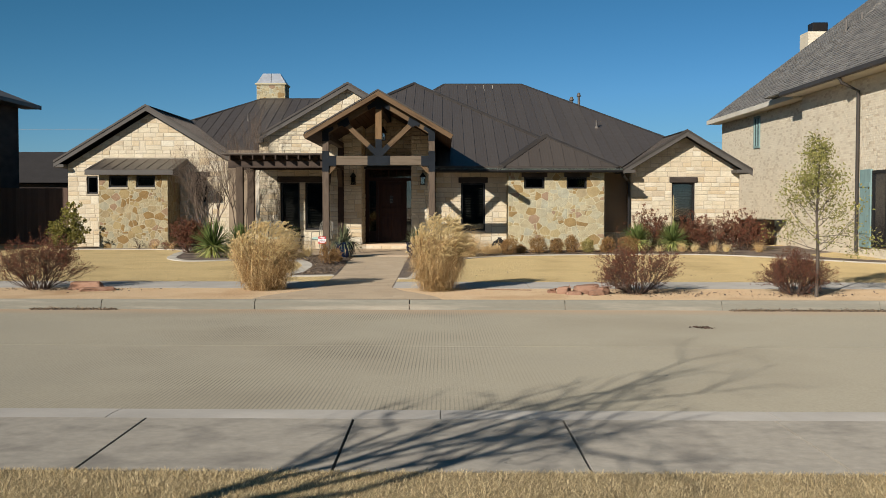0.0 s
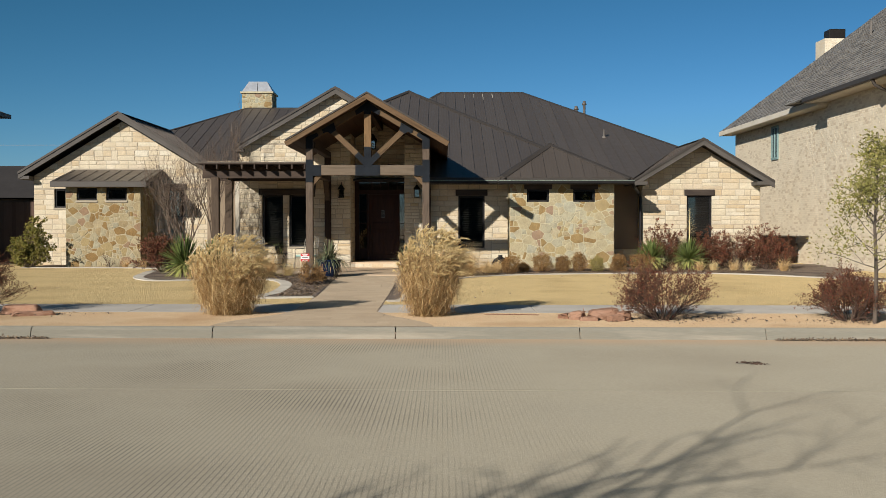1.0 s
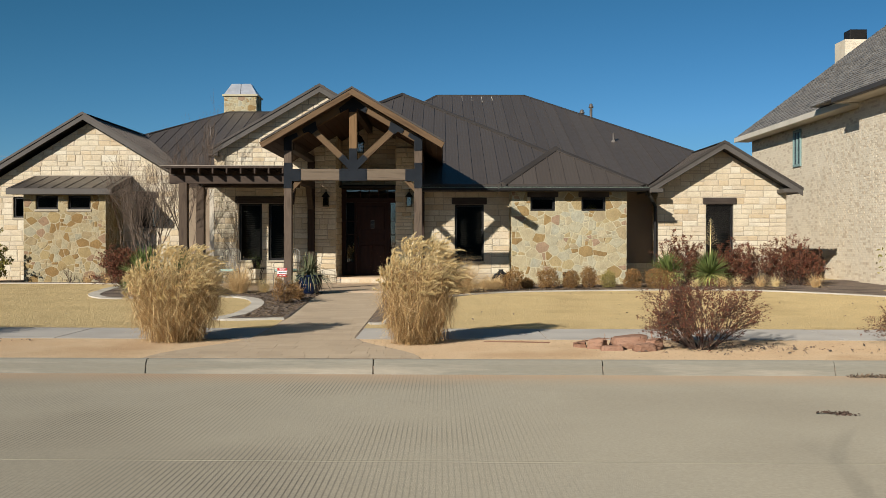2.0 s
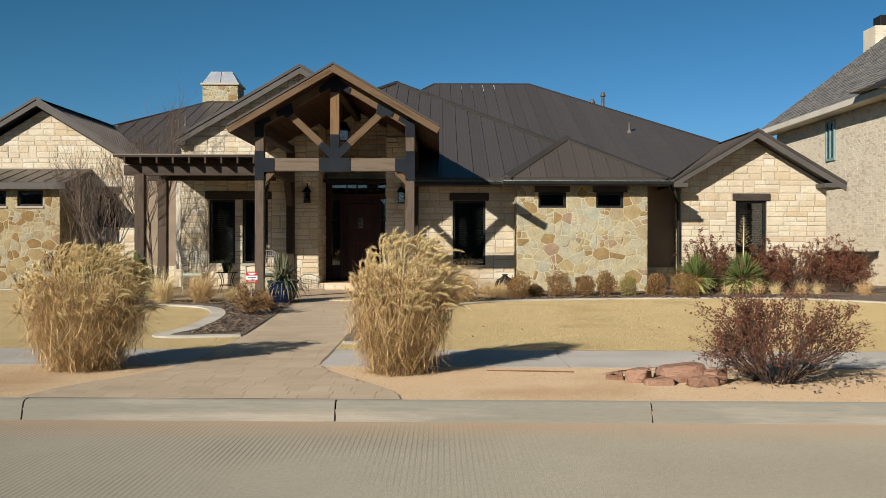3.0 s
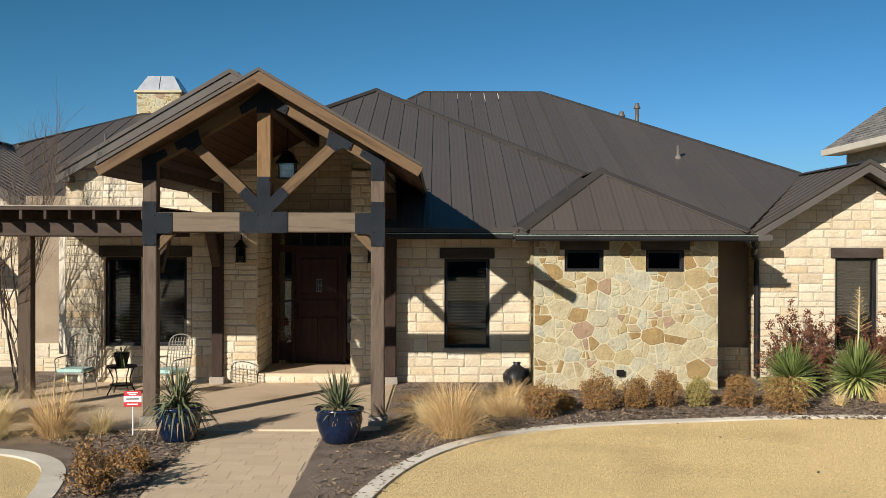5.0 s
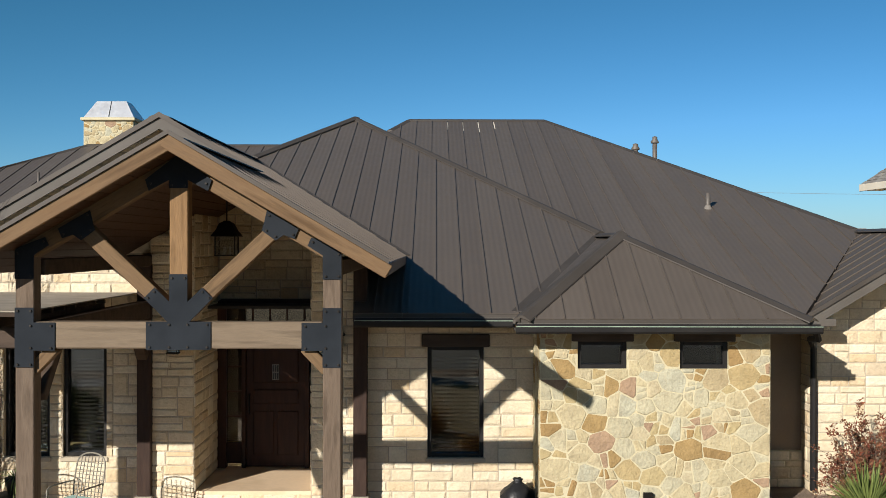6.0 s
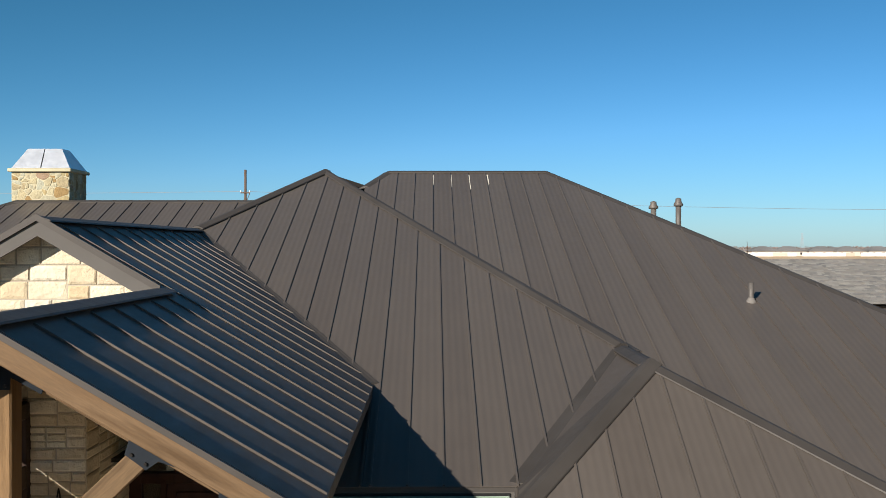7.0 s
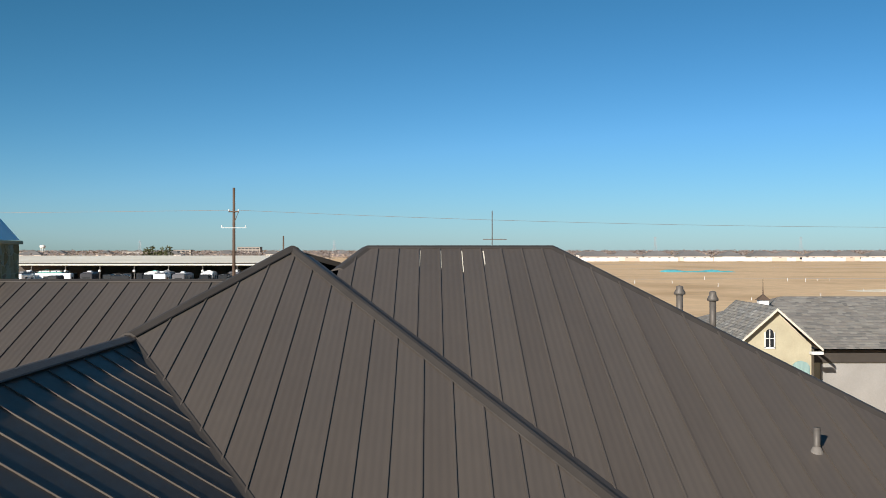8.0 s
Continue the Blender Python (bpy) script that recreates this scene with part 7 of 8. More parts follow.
def bare_tree(x, y, z, h, seed, label, stems=3, name="bare_tree", tilt=14, depth=5, rad=0.03, spread=0.55, first=0.26, lift=0.28):
    r = random.Random(seed)
    t = thing(name, (x, y, z), label, "tree")
    s, ends = Shape(), []
    for i in range(stems):
        a = 2 * math.pi * i / stems + r.uniform(-0.4, 0.4)
        e = radians(r.uniform(3, tilt))
        twig_net(s, (0.03 * math.cos(a), 0.03 * math.sin(a), -0.05), Vector((math.sin(e) * math.cos(a), math.sin(e) * math.sin(a), math.cos(e))), h * first, rad, depth, r, ends, spread, 3, lift, stem := Shape())
        part("trunk", stem, BARK, t)
    part("branchwork", s, BARK, t)
    return t, ends, r


bare_tree(-7.0, 37.6, lawn_z(37.6), 6.2, 401, "slender bare multi-stemmed tree beside the pergola", 4, rad=0.030, depth=5, spread=0.46)
bare_tree(-7.85, 36.3, lawn_z(36.3), 5.4, 402, "slender bare multi-stemmed tree in the bed", 7, rad=0.031, depth=5, spread=0.60, first=0.23)

# a young tree with thin pale foliage on the verge
t = thing("young_tree", (7.12, 20.55, 0.16), "young tree with thin pale green foliage on the verge", "tree")
r, ends, wood = random.Random(405), [], Shape()
wood.tube([(0, 0, -0.05), (0.02, 0, 0.8), (-0.01, 0.01, 1.6), (0.02, 0, 2.4), (0.03, 0, 3.1)], [0.038, 0.032, 0.025, 0.014, 0.005], 8)
for i in range(34):
    z = 0.85 + 2.1 * i / 34
    a = i * 2.4 + r.uniform(-0.4, 0.4)
    e = radians(r.uniform(8, 48))
    twig_net(wood, (0.01, 0, z), Vector((math.cos(a) * math.cos(e), math.sin(a) * math.cos(e), math.sin(e))), max(0.09, 0.62 - 0.60 * (z - 1.0) / 1.7 - 0.5 * max(0, 1.0 - z)) * r.uniform(0.7, 1.2), 0.010, 2, r, ends, 0.6, 2, 0.1)
part("branchwork", wood, DARK_BARK, t)
l = Shape()
for i in range(5200):
    p, q = r.choice(ends)
    if p.z > 0.8:
        leaf(l, p + Vector((r.gauss(0, 0.09), r.gauss(0, 0.09), r.gauss(0, 0.09))), 0.058 * r.uniform(0.6, 1.3), r)
part("leaves", l, OAK_LEAF, t, "sparse pale olive leaves")

# two bare trees behind the camera, whose shadows lie over the street
bare_tree(-4.9, 1.6, 0.1, 6.6, 411, "bare street tree on the near verge", 1, "street_tree", 3, 5, 0.10, 1.35, 0.30, 0.12)
bare_tree(-14.2, 2.2, 0.1, 5.6, 412, "bare street tree on the near verge", 1, "street_tree", 3, 5, 0.10, 1.2, 0.30, 0.12)

# bare vine on the entry wall
vine = thing("climbing_vine", (-6.2, 38.70, 0.40), "bare brown vine climbing the limestone wall", "vine")
s, ends, r = Shape(), [], random.Random(9)
for i in range(4):
    p = Vector((r.uniform(-0.3, 0.3), -0.02, 0))
    pts = [p.copy()]
    q = Vector((r.uniform(-0.3, 0.3), 0, 1)).normalized()
    for k in range(26):
        q = (q + Vector((r.gauss(0, 0.35), 0, r.gauss(0.12, 0.3)))).normalized()
        p = p + q * 0.11
        p.x = min(0.34, max(-0.34, p.x))
        p.y = -0.02 + r.uniform(-0.015, 0.005)
        pts.append(p.copy())
        if k % 2 == 0:
            b, bq, bp = [p.copy()], Vector((r.choice((-1, 1)), 0, r.uniform(-0.3, 0.9))).normalized(), p.copy()
            for m in range(r.randint(3, 8)):
                bq = (bq + Vector((r.gauss(0, 0.3), 0, r.gauss(0.05, 0.3)))).normalized()
                bp = bp + bq * 0.08
                bp.x = min(0.36, max(-0.36, bp.x))
                b.append(bp.copy())
            s.tube(b, [0.005 * (1 - 0.7 * j / len(b)) for j in range(len(b))], 3, cap=False)
    s.tube(pts, [0.010 * (1 - 0.6 * j / len(pts)) for j in range(len(pts))], 4, cap=False)
part("stemwork", s, BARK, vine)


# ---- rocks and small things on the verge ----
def rock(x, y, z, size, seed, label, turn=0):
    """An angular split block with chipped edges."""
    r = random.Random(seed)
    bm = bmesh.new()
    for i in range(26):
        p = [r.choice((-1, 1)) * r.uniform(0.72, 1.0) if r.random() < 0.62 else r.uniform(-0.9, 0.9) for _ in range(3)]
        k = max(1.0, math.hypot(p[0], p[1]) / 1.18)
        lean = 1 - 0.14 * (p[2] + 1) / 2
        bm.verts.new((p[0] / k * lean * size[0] * 0.5, p[1] / k * lean * size[1] * 0.5, (p[2] + 1) * 0.5 * size[2] * (1 + 0.12 * p[0] * r.uniform(0.3, 1))))
    hull = bmesh.ops.convex_hull(bm, input=bm.verts)
    bmesh.ops.delete(bm, geom=[g for g in hull["geom_interior"] if isinstance(g, bmesh.types.BMVert)], context="VERTS")
    bmesh.ops.bevel(bm, geom=bm.edges[:], offset=0.012, segments=1, affect="EDGES")
    bmesh.ops.triangulate(bm, faces=bm.faces[:])
    bmesh.ops.subdivide_edges(bm, edges=[e for e in bm.edges if e.calc_length() > 0.08], cuts=2)
    for v in bm.verts:
        v.co += Vector((1, 1, 0.8)) * 0.010 * noise.noise(v.co * 14 + Vector((seed, 0, 0)))
    me = bpy.data.meshes.new("rock")
    bm.to_mesh(me)
    bm.free()
    me.materials.append(ROCK)
    ob = tagged(new("rock", me), label, "rock", "red rocks on the verge")
    ob.matrix_basis = pose(x, y, z - 0.015, 0, 0, turn)


rock(2.84, 21.30, 0.17, (0.60, 0.42, 0.20), 1, "large flat red sandstone rock on the gravel", 10)
rock(2.38, 21.22, 0.17, (0.30, 0.24, 0.17), 2, "red sandstone rock leaning on a larger one", -15)
rock(2.98, 20.92, 0.17, (0.34, 0.22, 0.13), 3, "small red sandstone rock on the gravel", 20)
rock(2.55, 20.98, 0.17, (0.36, 0.16, 0.10), 4, "low red sandstone slab on the gravel", 5)
rock(3.12, 21.05, 0.17, (0.26, 0.24, 0.18), 5, "small red sandstone rock on the gravel", 40)
rock(2.16, 21.38, 0.17, (0.22, 0.18, 0.11), 6, "small red sandstone rock on the gravel", 0)
rock(-7.35, 22.25, 0.18, (0.78, 0.46, 0.20), 7, "flat red sandstone rock beside a shrub", 0)
rock(-7.05, 21.95, 0.18, (0.85, 0.36, 0.09), 8, "low red sandstone slab beside a shrub", 25)
strip = Shape().tube([(0.85, 22.05, 0.195), (1.4, 21.98, 0.20), (1.8, 21.94, 0.195)], 0.008, 6)
single("metal_rod", strip, surface("rusty_steel", [(0.16, 0.07, 0.045), (0.22, 0.11, 0.07)], 0.8), "thin rusty steel rod lying on the gravel", "metal rod")
leafmat = Shape()
r = random.Random(14)
for i in range(45):
    x = 3.98 + r.gauss(0, 0.09)
    y = 16.55 - 0.35 * (x - 3.98) + r.gauss(0, 0.03)
    leaf(leafmat, Vector((x, y, road_z(y) + 0.006 + abs(r.gauss(0, 0.008)))), 0.055, r, 0.8)
single("leaf_litter", leafmat, TWIG, "small dark heap of dead leaves on the street", "leaf litter", kind="stuff")
lit = Shape()
for i in range(2600):
    x = r.choice((r.uniform(-7.6, -6.0), r.uniform(5.2, 8.6), r.uniform(5.2, 8.6)))
    y = 19.70 - abs(r.gauss(0, 0.06))
    leaf(lit, Vector((*sheared(x, y), 0.004 + abs(r.gauss(0, 0.012)))), 0.045 * r.uniform(0.5, 1.2), r, 0.7)
single("leaf_litter", lit, CHIP, "dead leaves and twigs drifted along the gutter", "leaf litter", kind="stuff")

# loose pebbles on the gravel, and blades of the dormant lawns
peb = Shape()
for i in range(1300):
    x, y = r.uniform(-4.5, 7.5), r.uniform(20.05, 22.35)
    if path_half(y)[0] < x < path_half(y)[1]:
        continue
    sx, sy = sheared(x, y)
    q = r.uniform(0.004, 0.009)
    a = r.uniform(0, 6.3)
    z = 0.166 + 0.03 * (y - 19.985) / 2.415
    ring = [(sx + q * math.cos(a + k * 1.57) * r.uniform(0.7, 1.2), sy + q * math.sin(a + k * 1.57) * r.uniform(0.7, 1.2), z) for k in range(4)]
    peb.add(ring + [(sx, sy, z + q * 0.9)], [(0, 1, 4), (1, 2, 4), (2, 3, 4), (3, 0, 4)])
single("pebbles", peb, PEBBLE, "loose pink and tan granite pebbles", "pebbles", kind="stuff")


verge_litter = Shape()
for i in range(700):
    cx, cy = r.choice(((3.8, 21.2), (6.9, 21.1), (-8.2, 22.0), (-7.2, 21.9), (4.6, 21.3)))
    x, y = cx + r.gauss(0, 0.55), cy + r.gauss(0, 0.28)
    if 20.1 < y < 22.3:
        leaf(verge_litter, Vector((*sheared(x, y), 0.178 + 0.03 * (y - 20) / 2.4)), 0.05 * r.uniform(0.5, 1.3), r, 0.75)
single("leaf_litter", verge_litter, CHIP, "dead leaves and twigs scattered round the verge shrubs", "leaf litter", kind="stuff")
dead = Shape()
for i in range(150):
    x, y = r.uniform(-10, 11), r.uniform(24.5, 34.3)
    if -3.9 < x < -0.3 or (x < 0.6 and y > 30):
        continue
    leaf(dead, Vector((x, y, lawn_z(y) + 0.012)), 0.05 * r.uniform(0.6, 1.3), r, 0.75)
single("fallen_leaves", dead, CHIP, "scattered dead leaves on the lawn", "leaf litter", kind="stuff")


def lawn_blades(name, n, place, h, label, seed, mat=BLADE):
    rr = random.Random(seed)
    s = Shape()
    for i in range(n):
        got = place(rr)
        if got is None:
            continue
        x, y, z = got
        a, l = rr.uniform(0, 6.3), h * rr.uniform(0.5, 1.3)
        e = rr.uniform(0.1, 1.0)
        w = 0.0016 + 0.0022 * rr.random()
        d = Vector((math.cos(a) * math.cos(e), math.sin(a) * math.cos(e), math.sin(e))) * l
        k = len(s.v)
        s.v += [(x - w * math.sin(a), y + w * math.cos(a), z), (x + w * math.sin(a), y - w * math.cos(a), z), (x + d.x, y + d.y, z + d.z)]
        s.f.append((k, k + 1, k + 2))
    single(name, s, mat, label, "grass", kind="stuff")


def near_spot(rr):
    x, y = rr.uniform(-4.3, 4.3), 7.25 - abs(rr.uniform(0, 1.9)) * rr.random() ** 0.3
    return (*sheared(x, y + rr.uniform(0, 0.04)), 0.098)


def front_spot(rr):
    x, y = rr.uniform(-11, 12.5), 24.3 + 11 * rr.random() ** 1.5
    if -3.75 < x < -0.55 or (x < -0.2 and x > -3.8 and y > 28):
        return None
    if x > -0.5 and y > 25.2 + 8.3 * min(1, max(0, (x + 0.7) / 2.6)) ** 0.6 + 0.9 * min(1, max(0, (x - 2) / 4)):
        return None
    if x < -3.6 and y > 31.0 and x > -8.8:
        return None
    return (x, y - 0.026 * x * max(0, 1 - (y - 24.285) / 8), lawn_z(y) - 0.003)


lawn_blades("grass_blades", 120000, near_spot, 0.034, "dry tan grass blades along the near pavement", 3, NEAR_BLADE)
lawn_blades("grass_blades", 70000, front_spot, 0.022, "short dry tan grass blades of the front lawn", 4)


# ---- neighbouring houses ----
def brick_skin(name, spans, m, parent, seed, mat=PALE_BRICK):
    """Bricks over a wall face lying in m's y = 0: spans of (along0, up0, along1, up1), openings left out by the spans."""
    r = random.Random(seed)
    s = Shape()
    for a0, z0, a1, z1 in spans:
        n = int((z1 - z0) / 0.075)
        for j in range(n):
            z = z0 + j * 0.075
            x = a0 - (0.11 if j % 2 else 0)
            while x < a1:
                p, q = max(a0, x), min(a1, x + 0.215)
                if q - p > 0.03:
                    d = r.uniform(0.003, 0.008)
                    b = [m @ Vector(c) for c in ((p, 0, z), (q, 0, z), (q, 0, z + 0.065), (p, 0, z + 0.065), (p, -d, z), (q, -d, z), (q, -d, z + 0.065), (p, -d, z + 0.065))]
                    s.add(b, [(4, 5, 6, 7), (0, 1, 5, 4), (1, 2, 6, 5), (2, 3, 7, 6), (3, 0, 4, 7)])
                x += 0.225
    return part(name, s, mat, parent, kind="stuff")


def hip_roof(x0, x1, y0, y1, z, pitch, thick=0.14):
    """A hip roof over a rectangle, its ridge along the longer side."""
    s = Shape()
    w, d = x1 - x0, y1 - y0
    h = min(w, d) / 2 * pitch
    if w < d:
        r0, r1 = ((x0 + x1) / 2, y0 + w / 2, z + h), ((x0 + x1) / 2, y1 - w / 2, z + h)
        fs = [(0, 1, 4), (1, 2, 5, 4), (2, 3, 5), (3, 0, 4, 5)]
    else:
        r0, r1 = (x0 + d / 2, (y0 + y1) / 2, z + h), (x1 - d / 2, (y0 + y1) / 2, z + h)
        fs = [(0, 1, 5, 4), (1, 2, 5), (2, 3, 4, 5), (3, 0, 4)]
    base = [(x0, y0, z), (x1, y0, z), (x1, y1, z), (x0, y1, z)]
    s.add(base + [r0, r1], fs + [(3, 2, 1, 0)])
    return s


nb = thing("neighbour_house", (19.0, 42.0, 0.3), "two-storey cream brick house with a steep grey shingle roof", "house", world_built=True)
w = Shape()
w.box((13.52, 39.9, 0.1), (26.0, 52.5, 6.0))
far_wall = part("wall", w, BRICK_MORTAR, nb, "cream brick side wall")
brick_skin("bricks", [(-52.5, 0.1, -47.0, 5.95), (-47.0, 0.1, -46.15, 4.40), (-47.0, 5.75, -46.15, 5.95), (-46.15, 0.1, -39.9, 5.95)], left_side(13.52), far_wall, 1)
w = Shape()
w.box((13.22, 24.0, 0.1), (26.0, 39.9, 6.0))
near_wall = part("wall", w, BRICK_MORTAR, nb, "cream brick side wall")
brick_skin("bricks", [(-39.9, 0.1, -34.2, 5.95), (-34.2, 3.0, -31.0, 5.95), (-34.2, 0.1, -31.0, 0.65), (-31.0, 0.1, -28.5, 5.95)], left_side(13.22), near_wall, 2)
rr = part("roof", hip_roof(12.9, 26.6, 39.5, 53.0, 6.04, 0.86), SHINGLE, nb, "grey slate-look shingle roof")
part("roof", hip_roof(12.55, 26.6, 22.0, 42.5, 6.10, 0.95), SHINGLE, nb, "grey slate-look shingle roof")
for x, y0, y1 in ((12.88, 39.9, 53.0),):
    part("eave", Shape().box((x, y0, 5.86), (x + 0.05, y1, 6.06), None, 0.01), CREAM_PAINT, nb, "cream painted eave board")
    part("soffit", Shape().box((x + 0.05, y0, 5.88), (13.52, y1, 5.92)), CREAM_PAINT, nb)
part("gutter", Shape().box((12.44, 22.0, 5.96), (12.58, 40.2, 6.12), None, 0.015), TRIM, nb, "dark metal gutter")
part("soffit", Shape().box((12.58, 22.0, 5.95), (13.22, 40.2, 5.99)), CREAM_PAINT, nb)
part("soffit", Shape().box((12.9, 39.95, 5.86), (13.5, 40.2, 5.97)), CREAM_PAINT, nb)
part("downspout", Shape().tube([(12.52, 34.3, 5.95), (12.6, 34.3, 5.8), (13.12, 34.3, 5.55), (13.12, 34.3, 0.45)], 0.055, 8), TRIM, nb, "dark metal downspout")
wn2 = part("window", Shape().box((13.50, 46.18, 4.42), (13.512, 46.97, 5.74)), CAR_GLASS, nb, "narrow upstairs window with a blue-grey frame")
fr = Shape()
for y0, y1, z0, z1 in ((46.15, 46.24, 4.40, 5.76), (46.91, 47.0, 4.40, 5.76), (46.24, 46.91, 4.40, 4.49), (46.24, 46.91, 5.67, 5.76), (46.55, 46.60, 4.49, 5.67)):
    fr.box((13.46, y0, z0), (13.51, y1, z1))
part("frame", fr, SHUTTER, wn2)
wn2 = part("window", Shape().box((13.20, 31.0, 0.65), (13.212, 33.2, 3.0)), CAR_GLASS, nb, "tall ground-floor window")
fr = Shape()
for y0, y1, z0, z1 in ((31.0, 31.1, 0.65, 3.0), (33.1, 33.2, 0.65, 3.0), (31.1, 33.1, 2.9, 3.0), (31.1, 33.1, 0.65, 0.75), (32.1, 32.16, 0.75, 2.9)):
    fr.box((13.16, y0, z0), (13.21, y1, z1))
part("frame", fr, FRAME, wn2)
sh = part("shutter", Shape().box((13.13, 33.22, 0.62), (13.20, 34.10, 3.05), None, 0.01), SHUTTER, nb, "blue-green board shutter")
for z in (1.05, 2.5):
    part("batten", Shape().box((13.10, 33.24, z), (13.13, 34.08, z + 0.14), None, 0.006), SHUTTER, sh)
ch = part("chimney", Shape().box((18.9, 56.3, 5.0), (20.3, 57.6, 10.95)), BRICK_MORTAR, nb, "cream brick chimney")
brick_skin("bricks", [(18.9, 7.0, 20.3, 10.9)], front(56.3), ch, 3)
part("flue_cap", Shape().box((19.2, 56.5, 10.95), (20.0, 57.3, 11.45), None, 0.03), IRON, ch, "black flue cap")
w = Shape()
w.box((17.4, 52.6, 0.1), (26.0, 60.0, 6.0))
part("wall", w, BRICK_MORTAR, nb)
part("roof", hip_roof(17.0, 26.6, 50.0, 60.4, 6.02, 0.86), SHINGLE, nb)
for x, y, z in ((16.2, 33.0, 9.0), (15.4, 40.0, 8.55), (16.3, 44.0, 9.0)):
    part("vent_pipe", Shape().tube([(x, y, z - 0.3), (x, y, z + 0.45)], 0.05, 8), VENT, nb)

ln = thing("neighbour_house", (-24.0, 38.0, 0.3), "two-storey dark brick house with a brown shingle roof", "house", world_built=True)
part("wall", Shape().box((-32.0, 39.2, 0.1), (-18.6, 47.5, 6.3)), DARK_BRICK, ln, "dark brown brick wall")
part("roof", hip_roof(-32.8, -17.85, 38.5, 48.2, 6.34, 0.45), FAR_ROOF, ln, "dark shingle roof")
part("fascia", Shape().box((-17.9, 38.5, 6.18), (-17.83, 48.2, 6.36), None, 0.01), TRIM, ln)
part("soffit", Shape().box((-18.6, 38.5, 6.2), (-17.9, 48.2, 6.24)), TRIM, ln)
part("vent_pipe", Shape().tube([(-19.6, 47.0, 6.5), (-19.6, 47.0, 7.75)], 0.05, 8), VENT, ln)
far = thing("far_house", (-24, 66, 0.0), "low brown house behind the fence", "house", world_built=True)
part("wall", Shape().box((-34, 62, -0.05), (-17, 72, 3.2)), DARK_BRICK, far)
part("roof", hip_roof(-34.6, -16.4, 61.4, 72.6, 3.25, 0.36), TRIM, far)


def board_fence(x0, y0, x1, y1, h, label):
    """Upright boards on rails between posts."""
    t = thing("board_fence", (x0, y0, lawn_z(y0)), label, "fence", world_built=True)
    a, b = Vector((x0, y0, 0)), Vector((x1, y1, 0))
    d = (b - a).normalized()
    n = int((b - a).length / 0.15)
    g = lawn_z(y0)
    for z in (0.3, h * 0.55, h - 0.3):
        part("rail", Shape().beam(a + d * 0.02 + Vector((0, 0.04, g + z)), b - d * 0.02 + Vector((0, 0.04, g + z)), 0.04, 0.09), FENCE, t)
    for i in range(n):
        p = a + d * (0.15 * i + 0.075)
        m = Matrix.Translation(p) @ Matrix.Rotation(math.atan2(d.y, d.x), 4, "Z")
        hh = h + random.Random(i).uniform(-0.012, 0.012)
        part("board", Shape().box((-0.0745, -0.01, g), (0.0745, 0.01, g + hh), m, 0.003), FENCE, t)


board_fence(-18.5, 44.2, -14.35, 44.2, 2.3, "tall brown board fence beside the house")
# added low boards: the dark in this gap is the house's cast shadow
board_fence(10.8, 43.5, 13.45, 43.5, 1.0, "low board fence added in the shaded gap between the houses")
board_fence(-18.52, 33.0, -18.5, 44.1, 2.3, "brown board fence along the side yard")

# garage behind the neighbour
gar = thing("garage_building", (19, 80, 0), "cream brick garage with a gabled dormer and shingle roof", "garage", world_built=True)
body = Shape()
body.box((13.6, 78.0, -0.05), (30.0, 88.0, 3.1))
body.prism([(14.5, 76.0, -0.05), (17.6, 76.0, -0.05), (17.6, 76.0, 3.5), (16.05, 76.0, 5.0), (14.5, 76.0, 3.5)], (0, 2.2, 0))
part("wall", body, GARAGE_BRICK, gar)
part("roof", hip_roof(13.0, 30.6, 77.4, 88.6, 3.2, 0.37), SHINGLE, gar)
for sgn in (-1, 1):
    s = Shape()
    s.prism([(16.05, 75.7, 5.16), (16.05 + sgn * 1.95, 75.7, 3.42), (16.05 + sgn * 1.95, 82.0, 3.42), (16.05, 82.0, 5.16)], (0, 0, -0.1))
    part("roof", s, SHINGLE, gar)
    s = Shape()
    s.prism([(16.05, 75.66, 5.09), (16.05 + sgn * 1.95, 75.66, 3.35), (16.05 + sgn * 1.95, 75.66, 3.255), (16.05, 75.66, 4.98)], (0, 0.05, 0))
    part("rake_board", s, CREAM_PAINT, gar, "cream painted rake board")
    part("eave_return", Shape().box((16.05 + sgn * 1.7 - 0.25, 75.66, 3.12), (16.05 + sgn * 1.7 + 0.25, 75.95, 3.24)), WHITE_ARM, gar)
aw = Shape()
aw.prism([(15.62, 75.98, 3.42), (15.98, 75.98, 3.42), (15.98, 75.98, 4.00), (15.92, 75.98, 4.14), (15.80, 75.98, 4.20), (15.68, 75.98, 4.14), (15.62, 75.98, 4.00)], (0, 0.015, 0))
wnd = part("arched_window", aw, CAR_GLASS, gar, "small arched gable window")
for x0, x1, z0, z1 in ((15.57, 15.62, 3.38, 4.06), (15.98, 16.03, 3.38, 4.06), (15.57, 16.03, 3.35, 3.42), (15.785, 15.815, 3.42, 4.17), (15.62, 15.98, 3.78, 3.81)):
    part("glazing_bar", Shape().box((x0, 75.95, z0), (x1, 75.985, z1)), WHITE_ARM, wnd)
part("garage_door", Shape().box((18.7, 77.94, 0.0), (23.4, 77.995, 2.5), None, 0.01), DOOR_GREY, gar, "white garage door")
part("lintel", Shape().box((18.4, 77.9, 2.55), (30.2, 77.99, 3.1)), TRIM, gar)
arch = Shape()
arch.prism([(16.78, 75.93, 1.5), (17.5, 75.93, 1.5), (17.5, 75.93, 2.62), (17.38, 75.93, 2.76), (17.14, 75.93, 2.84), (16.9, 75.93, 2.78), (16.78, 75.93, 2.66)], (0, 0.06, 0))
